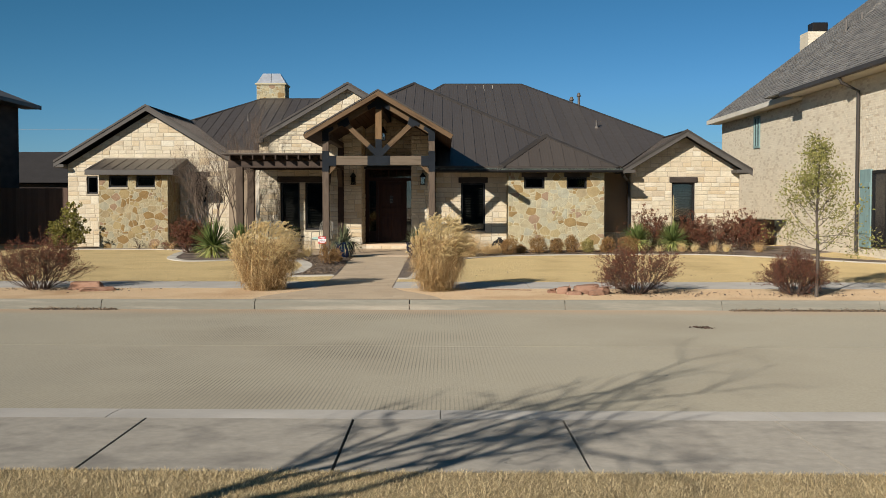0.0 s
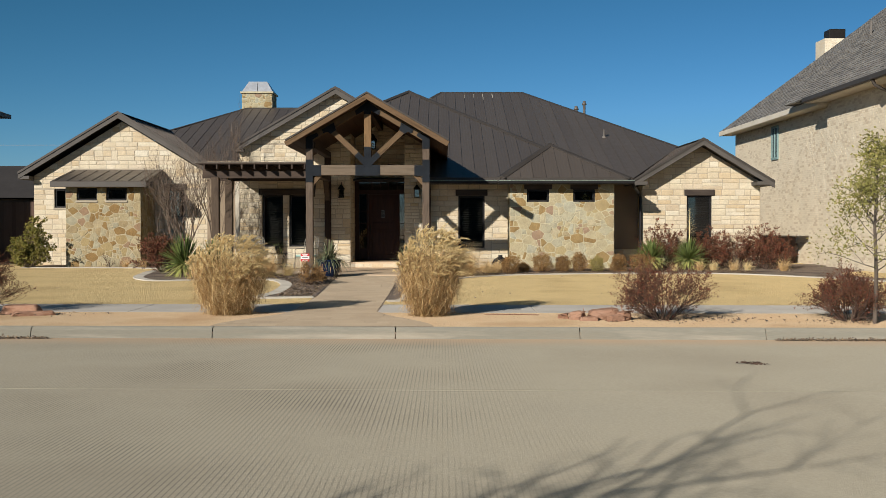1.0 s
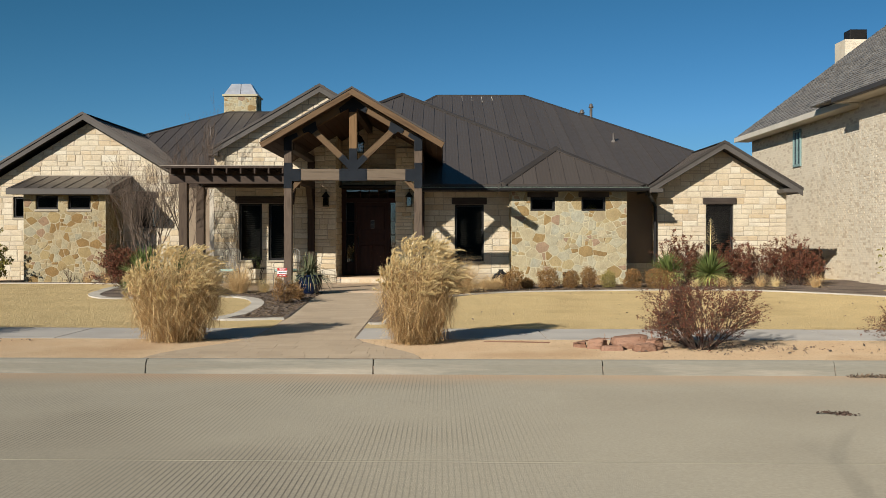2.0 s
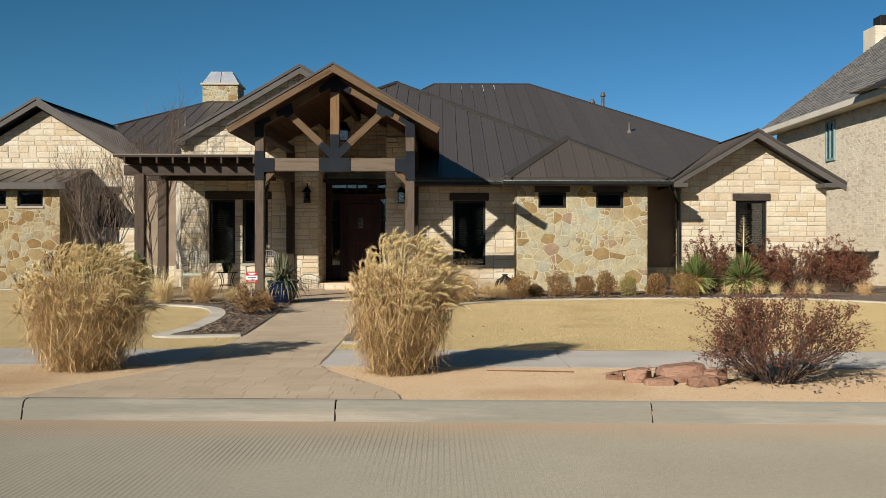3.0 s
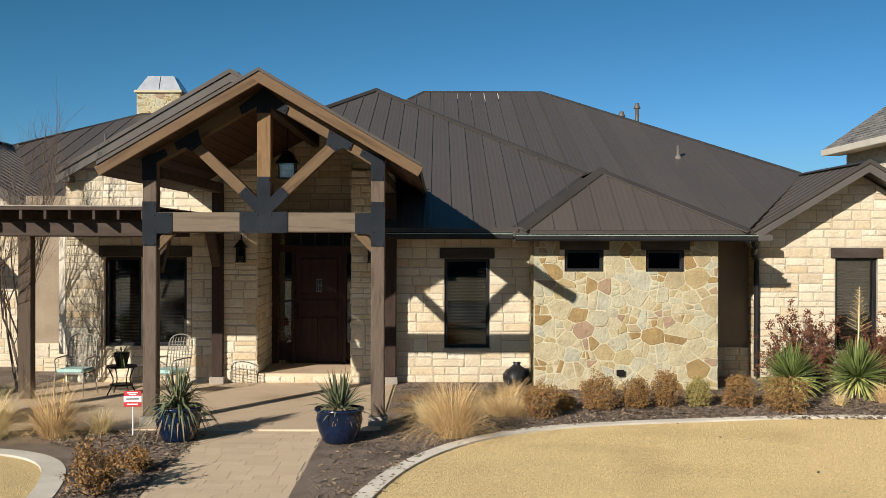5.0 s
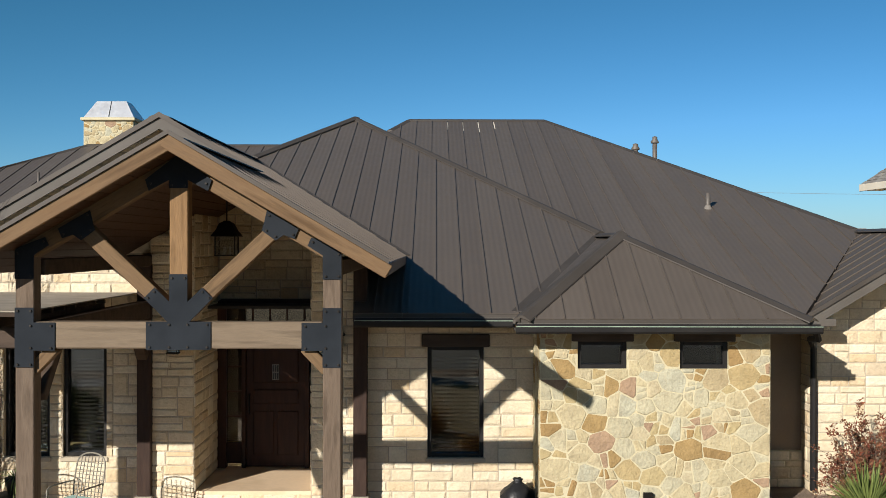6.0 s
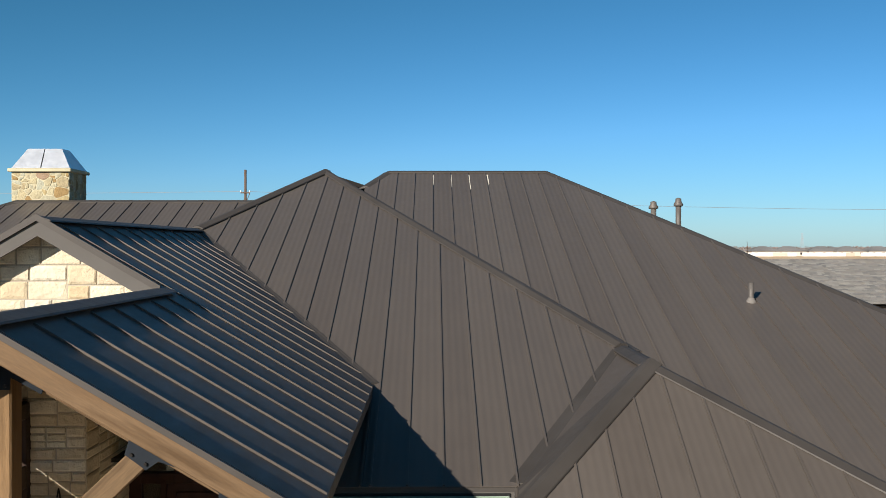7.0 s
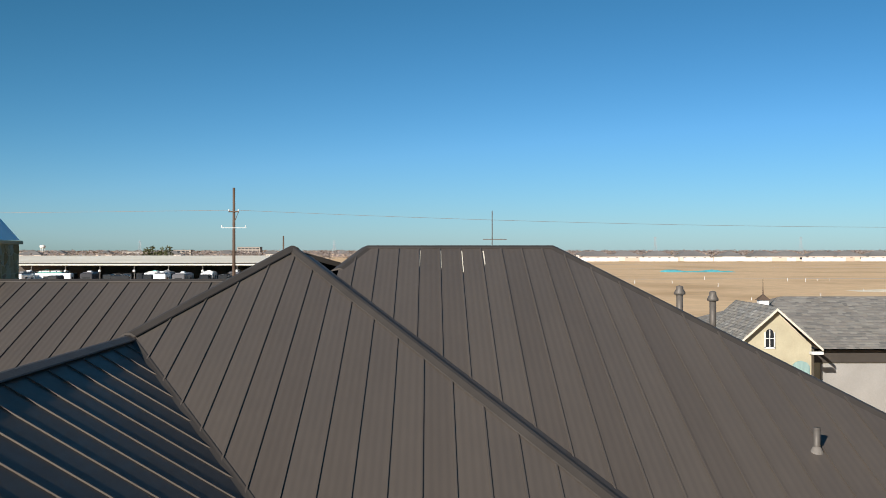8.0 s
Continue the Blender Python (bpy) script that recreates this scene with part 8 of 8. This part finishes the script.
part("shutter", arch, SHUTTER, gar, "blue-green arched shutter")
cup = part("cupola", Shape().box((16.82, 80.72, 4.8), (17.28, 81.18, 5.2), None, 0.02), WHITE_WALL, gar, "small white cupola with a copper spire")
sp = Shape()
sp.add([(16.76, 80.66, 5.2), (17.34, 80.66, 5.2), (17.34, 81.24, 5.2), (16.76, 81.24, 5.2), (17.05, 80.95, 5.5)], [(0, 1, 4), (1, 2, 4), (2, 3, 4), (3, 0, 4), (3, 2, 1, 0)])
sp.tube([(17.05, 80.95, 5.46), (17.05, 80.95, 6.2)], [0.03, 0.01], 5)
part("spire", sp, POLE, cup)
part("chimney_pipe", Shape().tube([(18.2, 77.7, 2.0), (18.2, 77.7, 3.35)], 0.12, 8), CREAM_PAINT, gar)

def shingles(ring, parent, seed, row=0.15, wide=(0.22, 0.42)):
    """Courses of slightly lifted shingles over a roof face; ring: its corners, the eave first."""
    r = random.Random(seed)
    pts = [Vector(p) for p in ring]
    u = (pts[1] - pts[0]).normalized()
    n = u.cross(pts[2] - pts[0]).normalized()
    if n.z < 0:
        n = -n
    v = n.cross(u).normalized()
    if v.z < 0:
        v = -v
    flat2 = [((p - pts[0]).dot(u), (p - pts[0]).dot(v)) for p in pts]
    top = max(p[1] for p in flat2)
    s = Shape()
    y = 0.02
    while y < top - row:
        cut = clip(clip(flat2, 0, -1, -(y + row * 0.45)), 0, 1, y + row * 0.55)
        if len(cut) > 2:
            x, x1 = min(p[0] for p in cut) + r.uniform(0, 0.1), max(p[0] for p in cut)
            while x < x1 - 0.06:
                w = min(r.uniform(*wide), x1 - x)
                h = r.uniform(0.014, 0.030)
                low = y - r.uniform(0, 0.015)
                c = [pts[0] + u * a + v * b + n * d for a, b, d in ((x, low, 0.002), (x + w - 0.006, low, 0.002), (x, low, h), (x + w - 0.006, low, h), (x, y + row, 0.006), (x + w - 0.006, y + row, 0.006))]
                s.add(c, [(0, 1, 3, 2), (2, 3, 5, 4), (0, 2, 4), (1, 5, 3)])
                x += w
        y += row
    return part("shingles", s, SHINGLE_PIECE, parent, kind="stuff")


shingles([(12.55, 22.0, 6.10), (12.55, 42.5, 6.10), (19.575, 35.475, 12.774), (19.575, 29.025, 12.774)], nb, 91)
shingles([(12.9, 39.5, 6.04), (12.9, 53.0, 6.04), (19.65, 46.25, 11.845)], nb, 92)
shingles([(13.0, 77.4, 3.2), (30.6, 77.4, 3.2), (25.0, 83.0, 5.272), (18.6, 83.0, 5.272)], gar, 93, 0.17, (0.16, 0.42))
shingles([(13.0, 77.4, 3.2), (13.0, 88.6, 3.2), (18.6, 83.0, 5.272)], gar, 94, 0.17, (0.16, 0.42))

# ---- utility poles and wires ----
def utility_pole(x, y, h, arms, label):
    t = thing("utility_pole", (x, y, -0.08), label, "utility pole", "utility poles")
    part("pole", Shape().tube([(0, 0, 0), (0, 0, h)], [0.17, 0.11], 10), POLE, t, smooth=True)
    for z, w, mat in arms:
        thin = 0.025 if mat == WHITE_ARM else 0.06
        a = part("crossarm", Shape().box((-w / 2, -0.16, z - thin), (w / 2, -0.08, z + thin)), mat, t)
        for sx in (-0.46, 0.46):
            part("insulator", Shape().lathe([(0.05, 0), (0.06, 0.05), (0.035, 0.1), (0.05, 0.14), (0.02, 0.18)], 8, (sx * w, -0.11, z + 0.06)), WHITE_ARM, a)
    return t


p = utility_pole(-16.3, 127.0, 13.2, ((11.05, 0.9, POLE), (9.6, 2.3, WHITE_ARM)), "tall wooden utility pole with two crossarms")
part("brace", Shape().beam((0.05, -0.1, 10.1), (0.42, -0.1, 11.0), 0.05, 0.05), POLE, p)
utility_pole(-20.4, 190.0, 9.6, (), "short wooden utility pole")
utility_pole(112.0, 150.0, 13.2, ((11.05, 0.9, POLE), (9.6, 2.3, POLE)), "tall wooden utility pole with two crossarms")
utility_pole(-140.0, 112.0, 13.2, ((11.05, 0.9, POLE), (9.6, 2.3, POLE)), "tall wooden utility pole with two crossarms")
mast = thing("antenna_mast", (6.0, 112.0, -0.08), "thin lattice antenna mast", "antenna")
part("mast", Shape().tube([(0, 0, 0), (0, 0, 10.6)], 0.04, 5), VENT, mast)
part("crossarm", Shape().box((-0.7, -0.02, 8.4), (1.1, 0.02, 8.46)), VENT, mast)


def wire(a, b, sag, label):
    pts = []
    for i in range(25):
        f = i / 24
        pts.append((a[0] + (b[0] - a[0]) * f, a[1] + (b[1] - a[1]) * f, a[2] + (b[2] - a[2]) * f - sag * 4 * f * (1 - f)))
    single("overhead_wire", Shape().tube(pts, 0.022, 4), WIRE, label, "wire", "overhead wires")


wire((-16.0, 126.9, 11.1), (112.4, 149.9, 11.1), 1.3, "thin overhead power line between poles")
wire((-16.6, 126.9, 11.1), (-139.6, 111.9, 11.1), 0.6, "thin overhead power line between poles")

# ---- carport with parked vehicles ----
port = thing("carport", (-60, 262, -0.08), "long carport with a pale sloping roof", "carport", world_built=True)
s = Shape()
s.prism([(-98, 258, 4.55), (-31, 258, 4.55), (-31, 286, 5.9), (-98, 286, 5.9)], (0, 0, 0.18))
part("roof", s, CARPORT, port)
part("fascia", Shape().box((-98, 257.9, 4.45), (-31, 258.0, 4.72)), TRIM, port)
part("eave_beam", Shape().box((-98, 257.96, 4.18), (-31, 258.1, 4.42)), CARPORT, port, "pale steel eave beam")
part("rear_wall", Shape().box((-98, 285.5, -0.08), (-31, 285.8, 5.8)), TRIM, port)
for i in range(10):
    x = -97 + i * 7.2
    q = part("post", Shape().box((x - 0.07, 258.2, -0.08), (x + 0.07, 258.34, 4.55)), VENT, port)
    part("post_lamp", Shape().lathe([(0.12, 0), (0.30, 0.1), (0.34, 0.3), (0.2, 0.5), (0.05, 0.56)], 8, (x, 258.0, 2.75)), WHITE_ARM, q, "white globe lamp")


def vehicle(kind):
    """A parked car, van or caravan about true size, nose towards -y."""
    t = thing(kind, (0, -50, -0.07), {"car": "parked car under the carport", "van": "parked van under the carport", "caravan": "white travel trailer under the carport"}[kind], "vehicle", "parked vehicles")
    w, l, h0, h1 = {"car": (1.8, 4.5, 0.85, 1.5), "van": (2.1, 5.6, 1.2, 2.6), "caravan": (2.4, 7.0, 2.9, 3.1)}[kind]
    part("body", Shape().box((-w / 2, -l / 2, 0.35), (w / 2, l / 2, h0), None, 0.14), CAR_PAINT, t)
    part("cabin", Shape().box((-w / 2 + 0.12, -l / 4, h0 - 0.1), (w / 2 - 0.12, l / 2 - 0.5, h1), None, 0.16), CAR_GLASS if kind != "caravan" else CAR_PAINT, t)
    if kind == "caravan":
        part("stripe", Shape().box((-w / 2 - 0.01, -l / 2 + 0.3, 1.1), (w / 2 + 0.01, l / 2 - 0.3, 1.25)), TYRE, t)
        part("roof_unit", Shape().box((-0.4, -0.5, 3.05), (0.4, 0.5, 3.35), None, 0.08), CAR_PAINT, t)
        for y in (-1.6, 1.2):
            part("side_window", Shape().box((-w / 2 - 0.015, y - 0.6, 1.6), (w / 2 + 0.015, y + 0.6, 2.3)), CAR_GLASS, t)
        part("window", Shape().box((-0.7, -l / 2 - 0.01, 1.5), (0.7, -l / 2 + 0.02, 2.2)), CAR_GLASS, t)
    for sx in (-1, 1):
        for y in (-l * 0.32, l * 0.32):
            part("wheel", Shape().tube([(sx * (w / 2 - 0.2), y, 0.34), (sx * (w / 2 - 0.01), y, 0.34)], 0.34, 10), TYRE, t)
    return t


r = random.Random(33)
kinds = {k: vehicle(k) for k in ("car", "van", "caravan")}
first = dict(kinds)
used = set()
for i in range(26):
    k = r.choice(("car", "car", "van", "caravan", "car"))
    m = pose(-96 + i * 2.55, 261.5 + r.uniform(-0.6, 0.8), -0.07, 0, 0, r.uniform(-4, 4))
    if k not in used:
        first[k].matrix_basis = m
        used.add(k)
    else:
        copy_thing(first[k], m)
for row, gap in ((253.0, 3.0), (247.0, 3.6), (241.0, 4.6)):
    x = -97.0 + r.uniform(0, 3)
    while x < -30:
        k = r.choice(("caravan", "van", "car", "van", "caravan", "car"))
        turn = r.choice((0, 0, 90, 180))
        copy_thing(first[k], pose(x, row + r.uniform(-1.5, 1.5), -0.07, 0, 0, turn + r.uniform(-6, 6)))
        x += gap * r.uniform(0.75, 1.5) + (3 if turn == 90 else 0)

# ---- far field, houses, woods ----
s = Shape()
rr = random.Random(6)
N = 22
vv = []
for j in range(7):
    for i in range(N + 1):
        x, y = 79 + 24 * i / N, 386 + 12 * j / 6
        vv.append((x + rr.uniform(-0.8, 0.8), y, (0.55 * max(0, math.sin(i * 0.5) * math.sin(math.pi * j / 6)) + 0.12 + rr.uniform(-0.04, 0.1)) if 0 < i < N and 0 < j < 6 else -0.09))
s.add(vv, [(j * (N + 1) + i, j * (N + 1) + i + 1, (j + 1) * (N + 1) + i + 1, (j + 1) * (N + 1) + i) for j in range(6) for i in range(N)])
single("tarpaulin", s, TARP, "crumpled turquoise tarpaulin spread on the bare field", "tarpaulin")
s = Shape()
vv = []
for j in range(9):
    for i in range(25):
        x, y = 78 + 34 * i / 24, 222 + 10 * j / 8
        vv.append((x, y, -0.09 + 0.95 * max(0, math.sin(math.pi * i / 24)) ** 1.5 * math.sin(math.pi * j / 8) * (0.7 + 0.5 * noise.noise((x * 0.3, y * 0.3, 0)))))
s.add(vv, [(j * 25 + i, j * 25 + i + 1, (j + 1) * 25 + i + 1, (j + 1) * 25 + i) for j in range(8) for i in range(24)])
single("caliche_heap", s, CHALK, "low heap of white caliche on the field", "heap", smooth=True)
track = Shape()
for y0, w in ((300, 3.5), (455, 5), (560, 6)):
    track.add([(20, y0, -0.066), (420, y0 + 30, -0.066), (420, y0 + 30 + w, -0.066), (20, y0 + w, -0.066)], [(0, 1, 2, 3)])
single("field_track", track, FAR_WALL, "pale dirt tracks across the bare field", "track", kind="structure")
for i in range(14):
    st = single("survey_stake", Shape().box((-0.035, -0.035, 0), (0.035, 0.035, rr.uniform(0.4, 0.9))), WHITE_ARM, "white survey stake in the bare field", "stake", "survey stakes")
    st.location = (58 + rr.uniform(-18, 50), 190 + rr.uniform(0, 130), -0.09)


def far_house(x, y, w, d, h, p, turn):
    t = thing("far_house", (x, y, -0.08), "distant single-storey house with a grey roof", "house", "houses beyond the field", turn=turn)
    part("wall", Shape().box((-w / 2, -d / 2, 0), (w / 2, d / 2, h)), FAR_WALL, t)
    part("roof", hip_roof(-w / 2 - 0.5, w / 2 + 0.5, -d / 2 - 0.5, d / 2 + 0.5, h, p), FAR_ROOF, t)
    for k in range(3):
        x0 = -w / 2 + w * (k + 0.5) / 3
        part("window", Shape().box((x0 - 0.8, -d / 2 - 0.03, 0.9), (x0 + 0.8, -d / 2 + 0.01, 2.3)), CAR_GLASS, t)
    return t


base = far_house(110, 735, 20, 15, 3.0, 0.42, 0)
for i in range(1, 15):
    copy_thing(base, pose(110 + i * 21 + rr.uniform(-3, 3), 735 + rr.uniform(-8, 12), -0.08, 0, 0, rr.choice((0, 0, 90, 4))))
for i in range(10):
    copy_thing(base, pose(60 + i * 55 + rr.uniform(-12, 12), 930 + rr.uniform(-40, 60), -0.08, 0, 0, rr.choice((0, 90))))
for i in range(12):
    copy_thing(base, pose(-620 + i * 48 + rr.uniform(-14, 14), 900 + rr.uniform(-80, 240), -0.08, 0, 0, rr.choice((0, 90))))
scr = thing("screen_wall", (95, 700, -0.08), "long white screen wall along the far edge of the field", "wall")
for i in range(26):
    part("wall_panel", Shape().box((i * 9.2, 0, 0), (i * 9.2 + 8.8 - (i % 4 == 2) * 3.4, 0.3, 2.3)), WHITE_WALL if i % 5 != 3 else FAR_WALL, scr)
for x, y, w, d, h in ((-245, 1500, 31, 20, 10.2), (-290, 1300, 22, 14, 6.4), (-330, 1250, 30, 16, 5), (-420, 1120, 40, 16, 4.6)):
    t = thing("office_block", (x, y, -0.08), "distant pale commercial building with rows of windows", "building", "distant commercial buildings")
    part("wall", Shape().box((-w / 2, 0, 0), (w / 2, d, h)), OFFICE, t)
    part("parapet", Shape().box((-w / 2 - 0.4, -0.4, h), (w / 2 + 0.4, d + 0.4, h + 0.5)), FAR_ROOF, t)
    for k in range(int(h // 3.2)):
        for q in range(int(w // 5)):
            part("window", Shape().box((-w / 2 + 1 + q * 5, -0.06, 1.0 + k * 3.2), (-w / 2 + 4.6 + q * 5, 0.01, 2.4 + k * 3.2)), CAR_GLASS, t)
wt = thing("water_tower", (-470, 1350, -0.08), "distant white water tower on legs", "water tower")
part("tank", Shape().lathe([(0.4, 8.4), (3.2, 9.2), (3.6, 10.6), (3.2, 12.0), (0.4, 13)], 16), WHITE_WALL, wt, smooth=True)
for a in range(5):
    part("leg", Shape().tube([(3 * math.cos(a * 1.257), 3 * math.sin(a * 1.257), 0), (2.7 * math.cos(a * 1.257), 2.7 * math.sin(a * 1.257), 9.4)], 0.25, 5), WHITE_WALL, wt)


def pylon(x, y, h):
    t = thing("pylon", (x, y, -0.08), "distant grey lattice power pylon", "pylon", "power pylons")
    s = Shape()
    for sx in (-1, 1):
        for sy in (-1, 1):
            s.tube([(2.6 * sx, 2.6 * sy, 0), (0.7 * sx, 0.7 * sy, h * 0.7), (0.5 * sx, 0.5 * sy, h)], 0.11, 4)
    for k in range(7):
        z0, z1 = h * 0.1 * k, h * 0.1 * (k + 1)
        q0, q1 = 2.6 - 1.9 * z0 / (0.7 * h), 2.6 - 1.9 * z1 / (0.7 * h)
        for sg in (-1, 1):
            s.tube([(-q0 * sg, -q0, z0), (q1 * sg, -q1, z1)], 0.06, 3)
            s.tube([(-q0 * sg, q0, z0), (q1 * sg, q1, z1)], 0.06, 3)
    part("tower", s, PYLON, t)
    for z, w in ((0.72, 2.4), (0.85, 2.0), (0.97, 1.6)):
        part("crossarm", Shape().box((-w, -0.15, h * z), (w, 0.15, h * z + 0.3)), PYLON, t)


for x, y, h in ((-320, 1230, 17), (-105, 1230, 17), (252, 1230, 21), (415, 1230, 21), (-560, 1230, 17)):
    pylon(x, y, h)

woods = Shape()
rr = random.Random(17)
for i in range(7000):
    y = rr.uniform(820, 2600)
    x = rr.uniform(-0.62, 0.62) * y
    h = rr.uniform(2.6, 6.4)
    w = rr.uniform(3.0, 9.0)
    for k in range(12):
        a, e = rr.uniform(0, 6.3), rr.uniform(0.15, 1.0)
        c = Vector((x + math.cos(a) * w * 0.6 * rr.random(), y + math.sin(a) * w * 0.5, h * e))
        q = rr.uniform(0.35, 0.95)
        pts = [c + Vector((rr.gauss(0, q * 1.2), rr.gauss(0, q), rr.gauss(0, q * 0.6))) for _ in range(4)]
        woods.add([(p.x, p.y, max(-0.08, p.z)) for p in pts], [(0, 1, 2), (0, 2, 3), (0, 3, 1), (1, 3, 2)])
    woods.add([(x - 0.15, y, -0.1), (x + 0.15, y, -0.1), (x, y, h)], [(0, 1, 2)])
single("far_woods", woods, FAR_TREE, "line of bare grey-brown trees along the horizon", "woods", kind="stuff")

thick = Shape()
for i in range(900):
    a, u = rr.uniform(0, 6.283), rr.uniform(0, 1)
    k = rr.randint(0, 4)
    c = Vector((-147 + (k - 2) * 3.0 + math.cos(a) * 2.6 * math.sqrt(1 - u * u), 620 + math.sin(a) * 2.6, (8.2 + 1.6 * math.sin(k * 2.1)) * u * rr.uniform(0.7, 1.05)))
    pts = [c + Vector((rr.gauss(0, 0.5), rr.gauss(0, 0.5), rr.gauss(0, 0.35))) for _ in range(4)]
    thick.add([(p.x, p.y, max(-0.08, p.z)) for p in pts], [(0, 1, 2), (0, 2, 3), (0, 3, 1), (1, 3, 2)])
single("evergreen_thicket", thick, THICKET, "dark evergreen thicket beyond the carport", "thicket", kind="stuff")


# ---- stones of the walls and pavers of the path ----
ashlar(entry_wall, [(-6.58, 0.34), (-0.32, 0.34), (-0.32, 4.30), (-3.38, 6.14), (-6.58, 4.26)], [(-5.93, 1.06, -4.17, 2.97), (-2.91, 0.30, -1.12, 5.33), (-3.58, 0.30, -2.91, 4.45), (-1.12, 0.30, -0.32, 4.42)], front(38.77), 1)
ashlar(entry_wall, [(-5.14, 1.06), (-4.94, 1.06), (-4.94, 2.76), (-5.14, 2.76)], [], front(38.77), 2, 0.8)
ashlar(entry_wall, [(-5.93, 1.06), (-5.83, 1.06), (-5.83, 2.76), (-5.93, 2.76)], [], front(38.77), 3, 0.9)
ashlar(entry_wall, [(-4.27, 1.06), (-4.17, 1.06), (-4.17, 2.76), (-4.27, 2.76)], [], front(38.77), 4, 0.9)
ashlar(main_wall, [(-0.30, 0.34), (2.30, 0.34), (2.30, 3.16), (-0.30, 3.16)], [(0.65, 0.95, 1.52, 2.74), (0.56, 2.74, 1.61, 2.95)], front(38.92), 5)
ashlar(right_wall, [(6.81, 0.34), (10.76, 0.34), (10.76, 3.22), (8.785, 4.38), (6.81, 3.22)], [(8.31, 0.88, 9.14, 2.76), (8.22, 2.76, 9.23, 2.97)], front(39.27), 6)
ashlar(left_wall, [(-14.32, 0.34), (-8.04, 0.34), (-8.04, 3.50), (-11.2, 5.40), (-14.32, 3.50)], [(-9.62, 1.98, -9.00, 3.02), (-9.71, 3.02, -8.91, 3.23), (-13.60, 2.30, -13.18, 3.05), (-12.58, 0.3, -10.06, 3.06), (-12.95, 3.06, -9.75, 3.75)], front(41.32), 7)
ashlar(left_pier, [(-3.58, 0.37), (-2.91, 0.37), (-2.91, 4.45), (-3.58, 4.45)], [], front(38.68), 8, 0.8)
ashlar(right_pier, [(-1.12, 0.37), (-0.32, 0.37), (-0.32, 4.42), (-1.12, 4.42)], [], front(38.68), 9, 0.8)
ashlar(left_pier, [(38.68, 0.545), (40.42, 0.545), (40.42, 4.80), (38.68, 4.80)], [], right_side(-2.91), 10)
ashlar(door_wall, [(-2.89, 3.40), (-1.14, 3.40), (-1.14, 4.80), (-2.0, 5.30), (-2.89, 4.80)], [], front(40.50), 17)
ashlar(right_pier, [(-40.42, 0.545), (-38.68, 0.545), (-38.68, 4.80), (-40.42, 4.80)], [], left_side(-1.12), 11)
ashlar(entry_floor, [(-2.91, 0.37), (-1.12, 0.37), (-1.12, 0.50), (-2.91, 0.50)], [], front(38.72), 12, 0.9)
ashlar(left_wall, [(41.32, 0.34), (44.0, 0.34), (44.0, 3.4), (41.32, 3.4)], [], right_side(-8.04), 13)
ashlar(right_wall, [(-39.95, 0.34), (-39.27, 0.34), (-39.27, 3.1), (-39.95, 3.1)], [], left_side(6.81), 14)
ashlar(recess_base, [(5.65, 0.34), (6.81, 0.34), (6.81, 0.95), (5.65, 0.95)], [], front(39.86), 15, 0.85, STAINED)
ashlar(left_base, [(-8.04, 0.34), (-6.6, 0.34), (-6.6, 0.95), (-8.04, 0.95)], [], front(40.50), 16, 0.85)
flagstones(flag_wall, 2.29, 0.30, 5.65, 3.13, [(2.75, 2.92, 3.65, 3.13), (2.84, 2.52, 3.56, 2.93), (4.24, 2.92, 5.13, 3.13), (4.33, 2.52, 5.04, 2.93)], front(37.88), 21, 0.31, 0.022)
flagstones(flag_wall, -38.9, 0.30, -37.88, 3.13, [], left_side(2.29), 22, 0.285, 0.022)
flagstones(left_flag, -12.58, 0.30, -10.06, 3.06, [(-12.21, 2.60, -11.52, 3.06), (-11.22, 2.58, -10.52, 3.06)], front(39.53), 23, 0.29, 0.024, BROWN_FLAG)
flagstones(left_flag, 39.53, 0.30, 41.3, 3.06, [], right_side(-10.06), 24, 0.29, 0.024, BROWN_FLAG)
flagstones(chim, -8.93, 6.4, -7.57, 7.72, [], front(52.03), 25, 0.27)
flagstones(chim, 52.03, 6.4, 53.3, 7.72, [], right_side(-7.57), 26, 0.27)

rng = random.Random(71)
rest = Shape()
count = 0


def paver_top(y):
    return (0.172 + 0.03 * min(1, (y - 20) / 2.4) if y < 24.3 else max(0.2022, lawn_z(y))) + 0.006


y = 20.02
while y < 33.54:
    h = rng.choice((0.21, 0.21, 0.30))
    y1 = min(y + h, 33.555)
    a, b = path_half((y + y1) / 2)
    x = a + rng.uniform(-0.2, 0.0)
    while x < b:
        w = rng.choice((0.21, 0.30, 0.30, 0.42))
        p, q = max(a, x), min(b, x + w)
        if q - p > 0.04:
            s = Shape() if count < 300 else rest
            g = 0.0018
            ring = []
            for end, v in ((0, y + g), (1, y + g), (1, y1 - g), (0, y1 - g)):
                u = (path_half(v)[0] if p == a else p + g) if end == 0 else (path_half(v)[1] if q == b else q - g)
                ring.append((u, v - 0.026 * u * max(0, min(1, 1 - (v - 24.3) / 8)), paver_top(v)))
            s.prism(ring, (0, 0, -0.035))
            if count < 300:
                part("paver", s, PAVER, path)
            count += 1
        x += w
    y = y1
part("pavers", rest, PAVER_REST, path, kind="stuff")
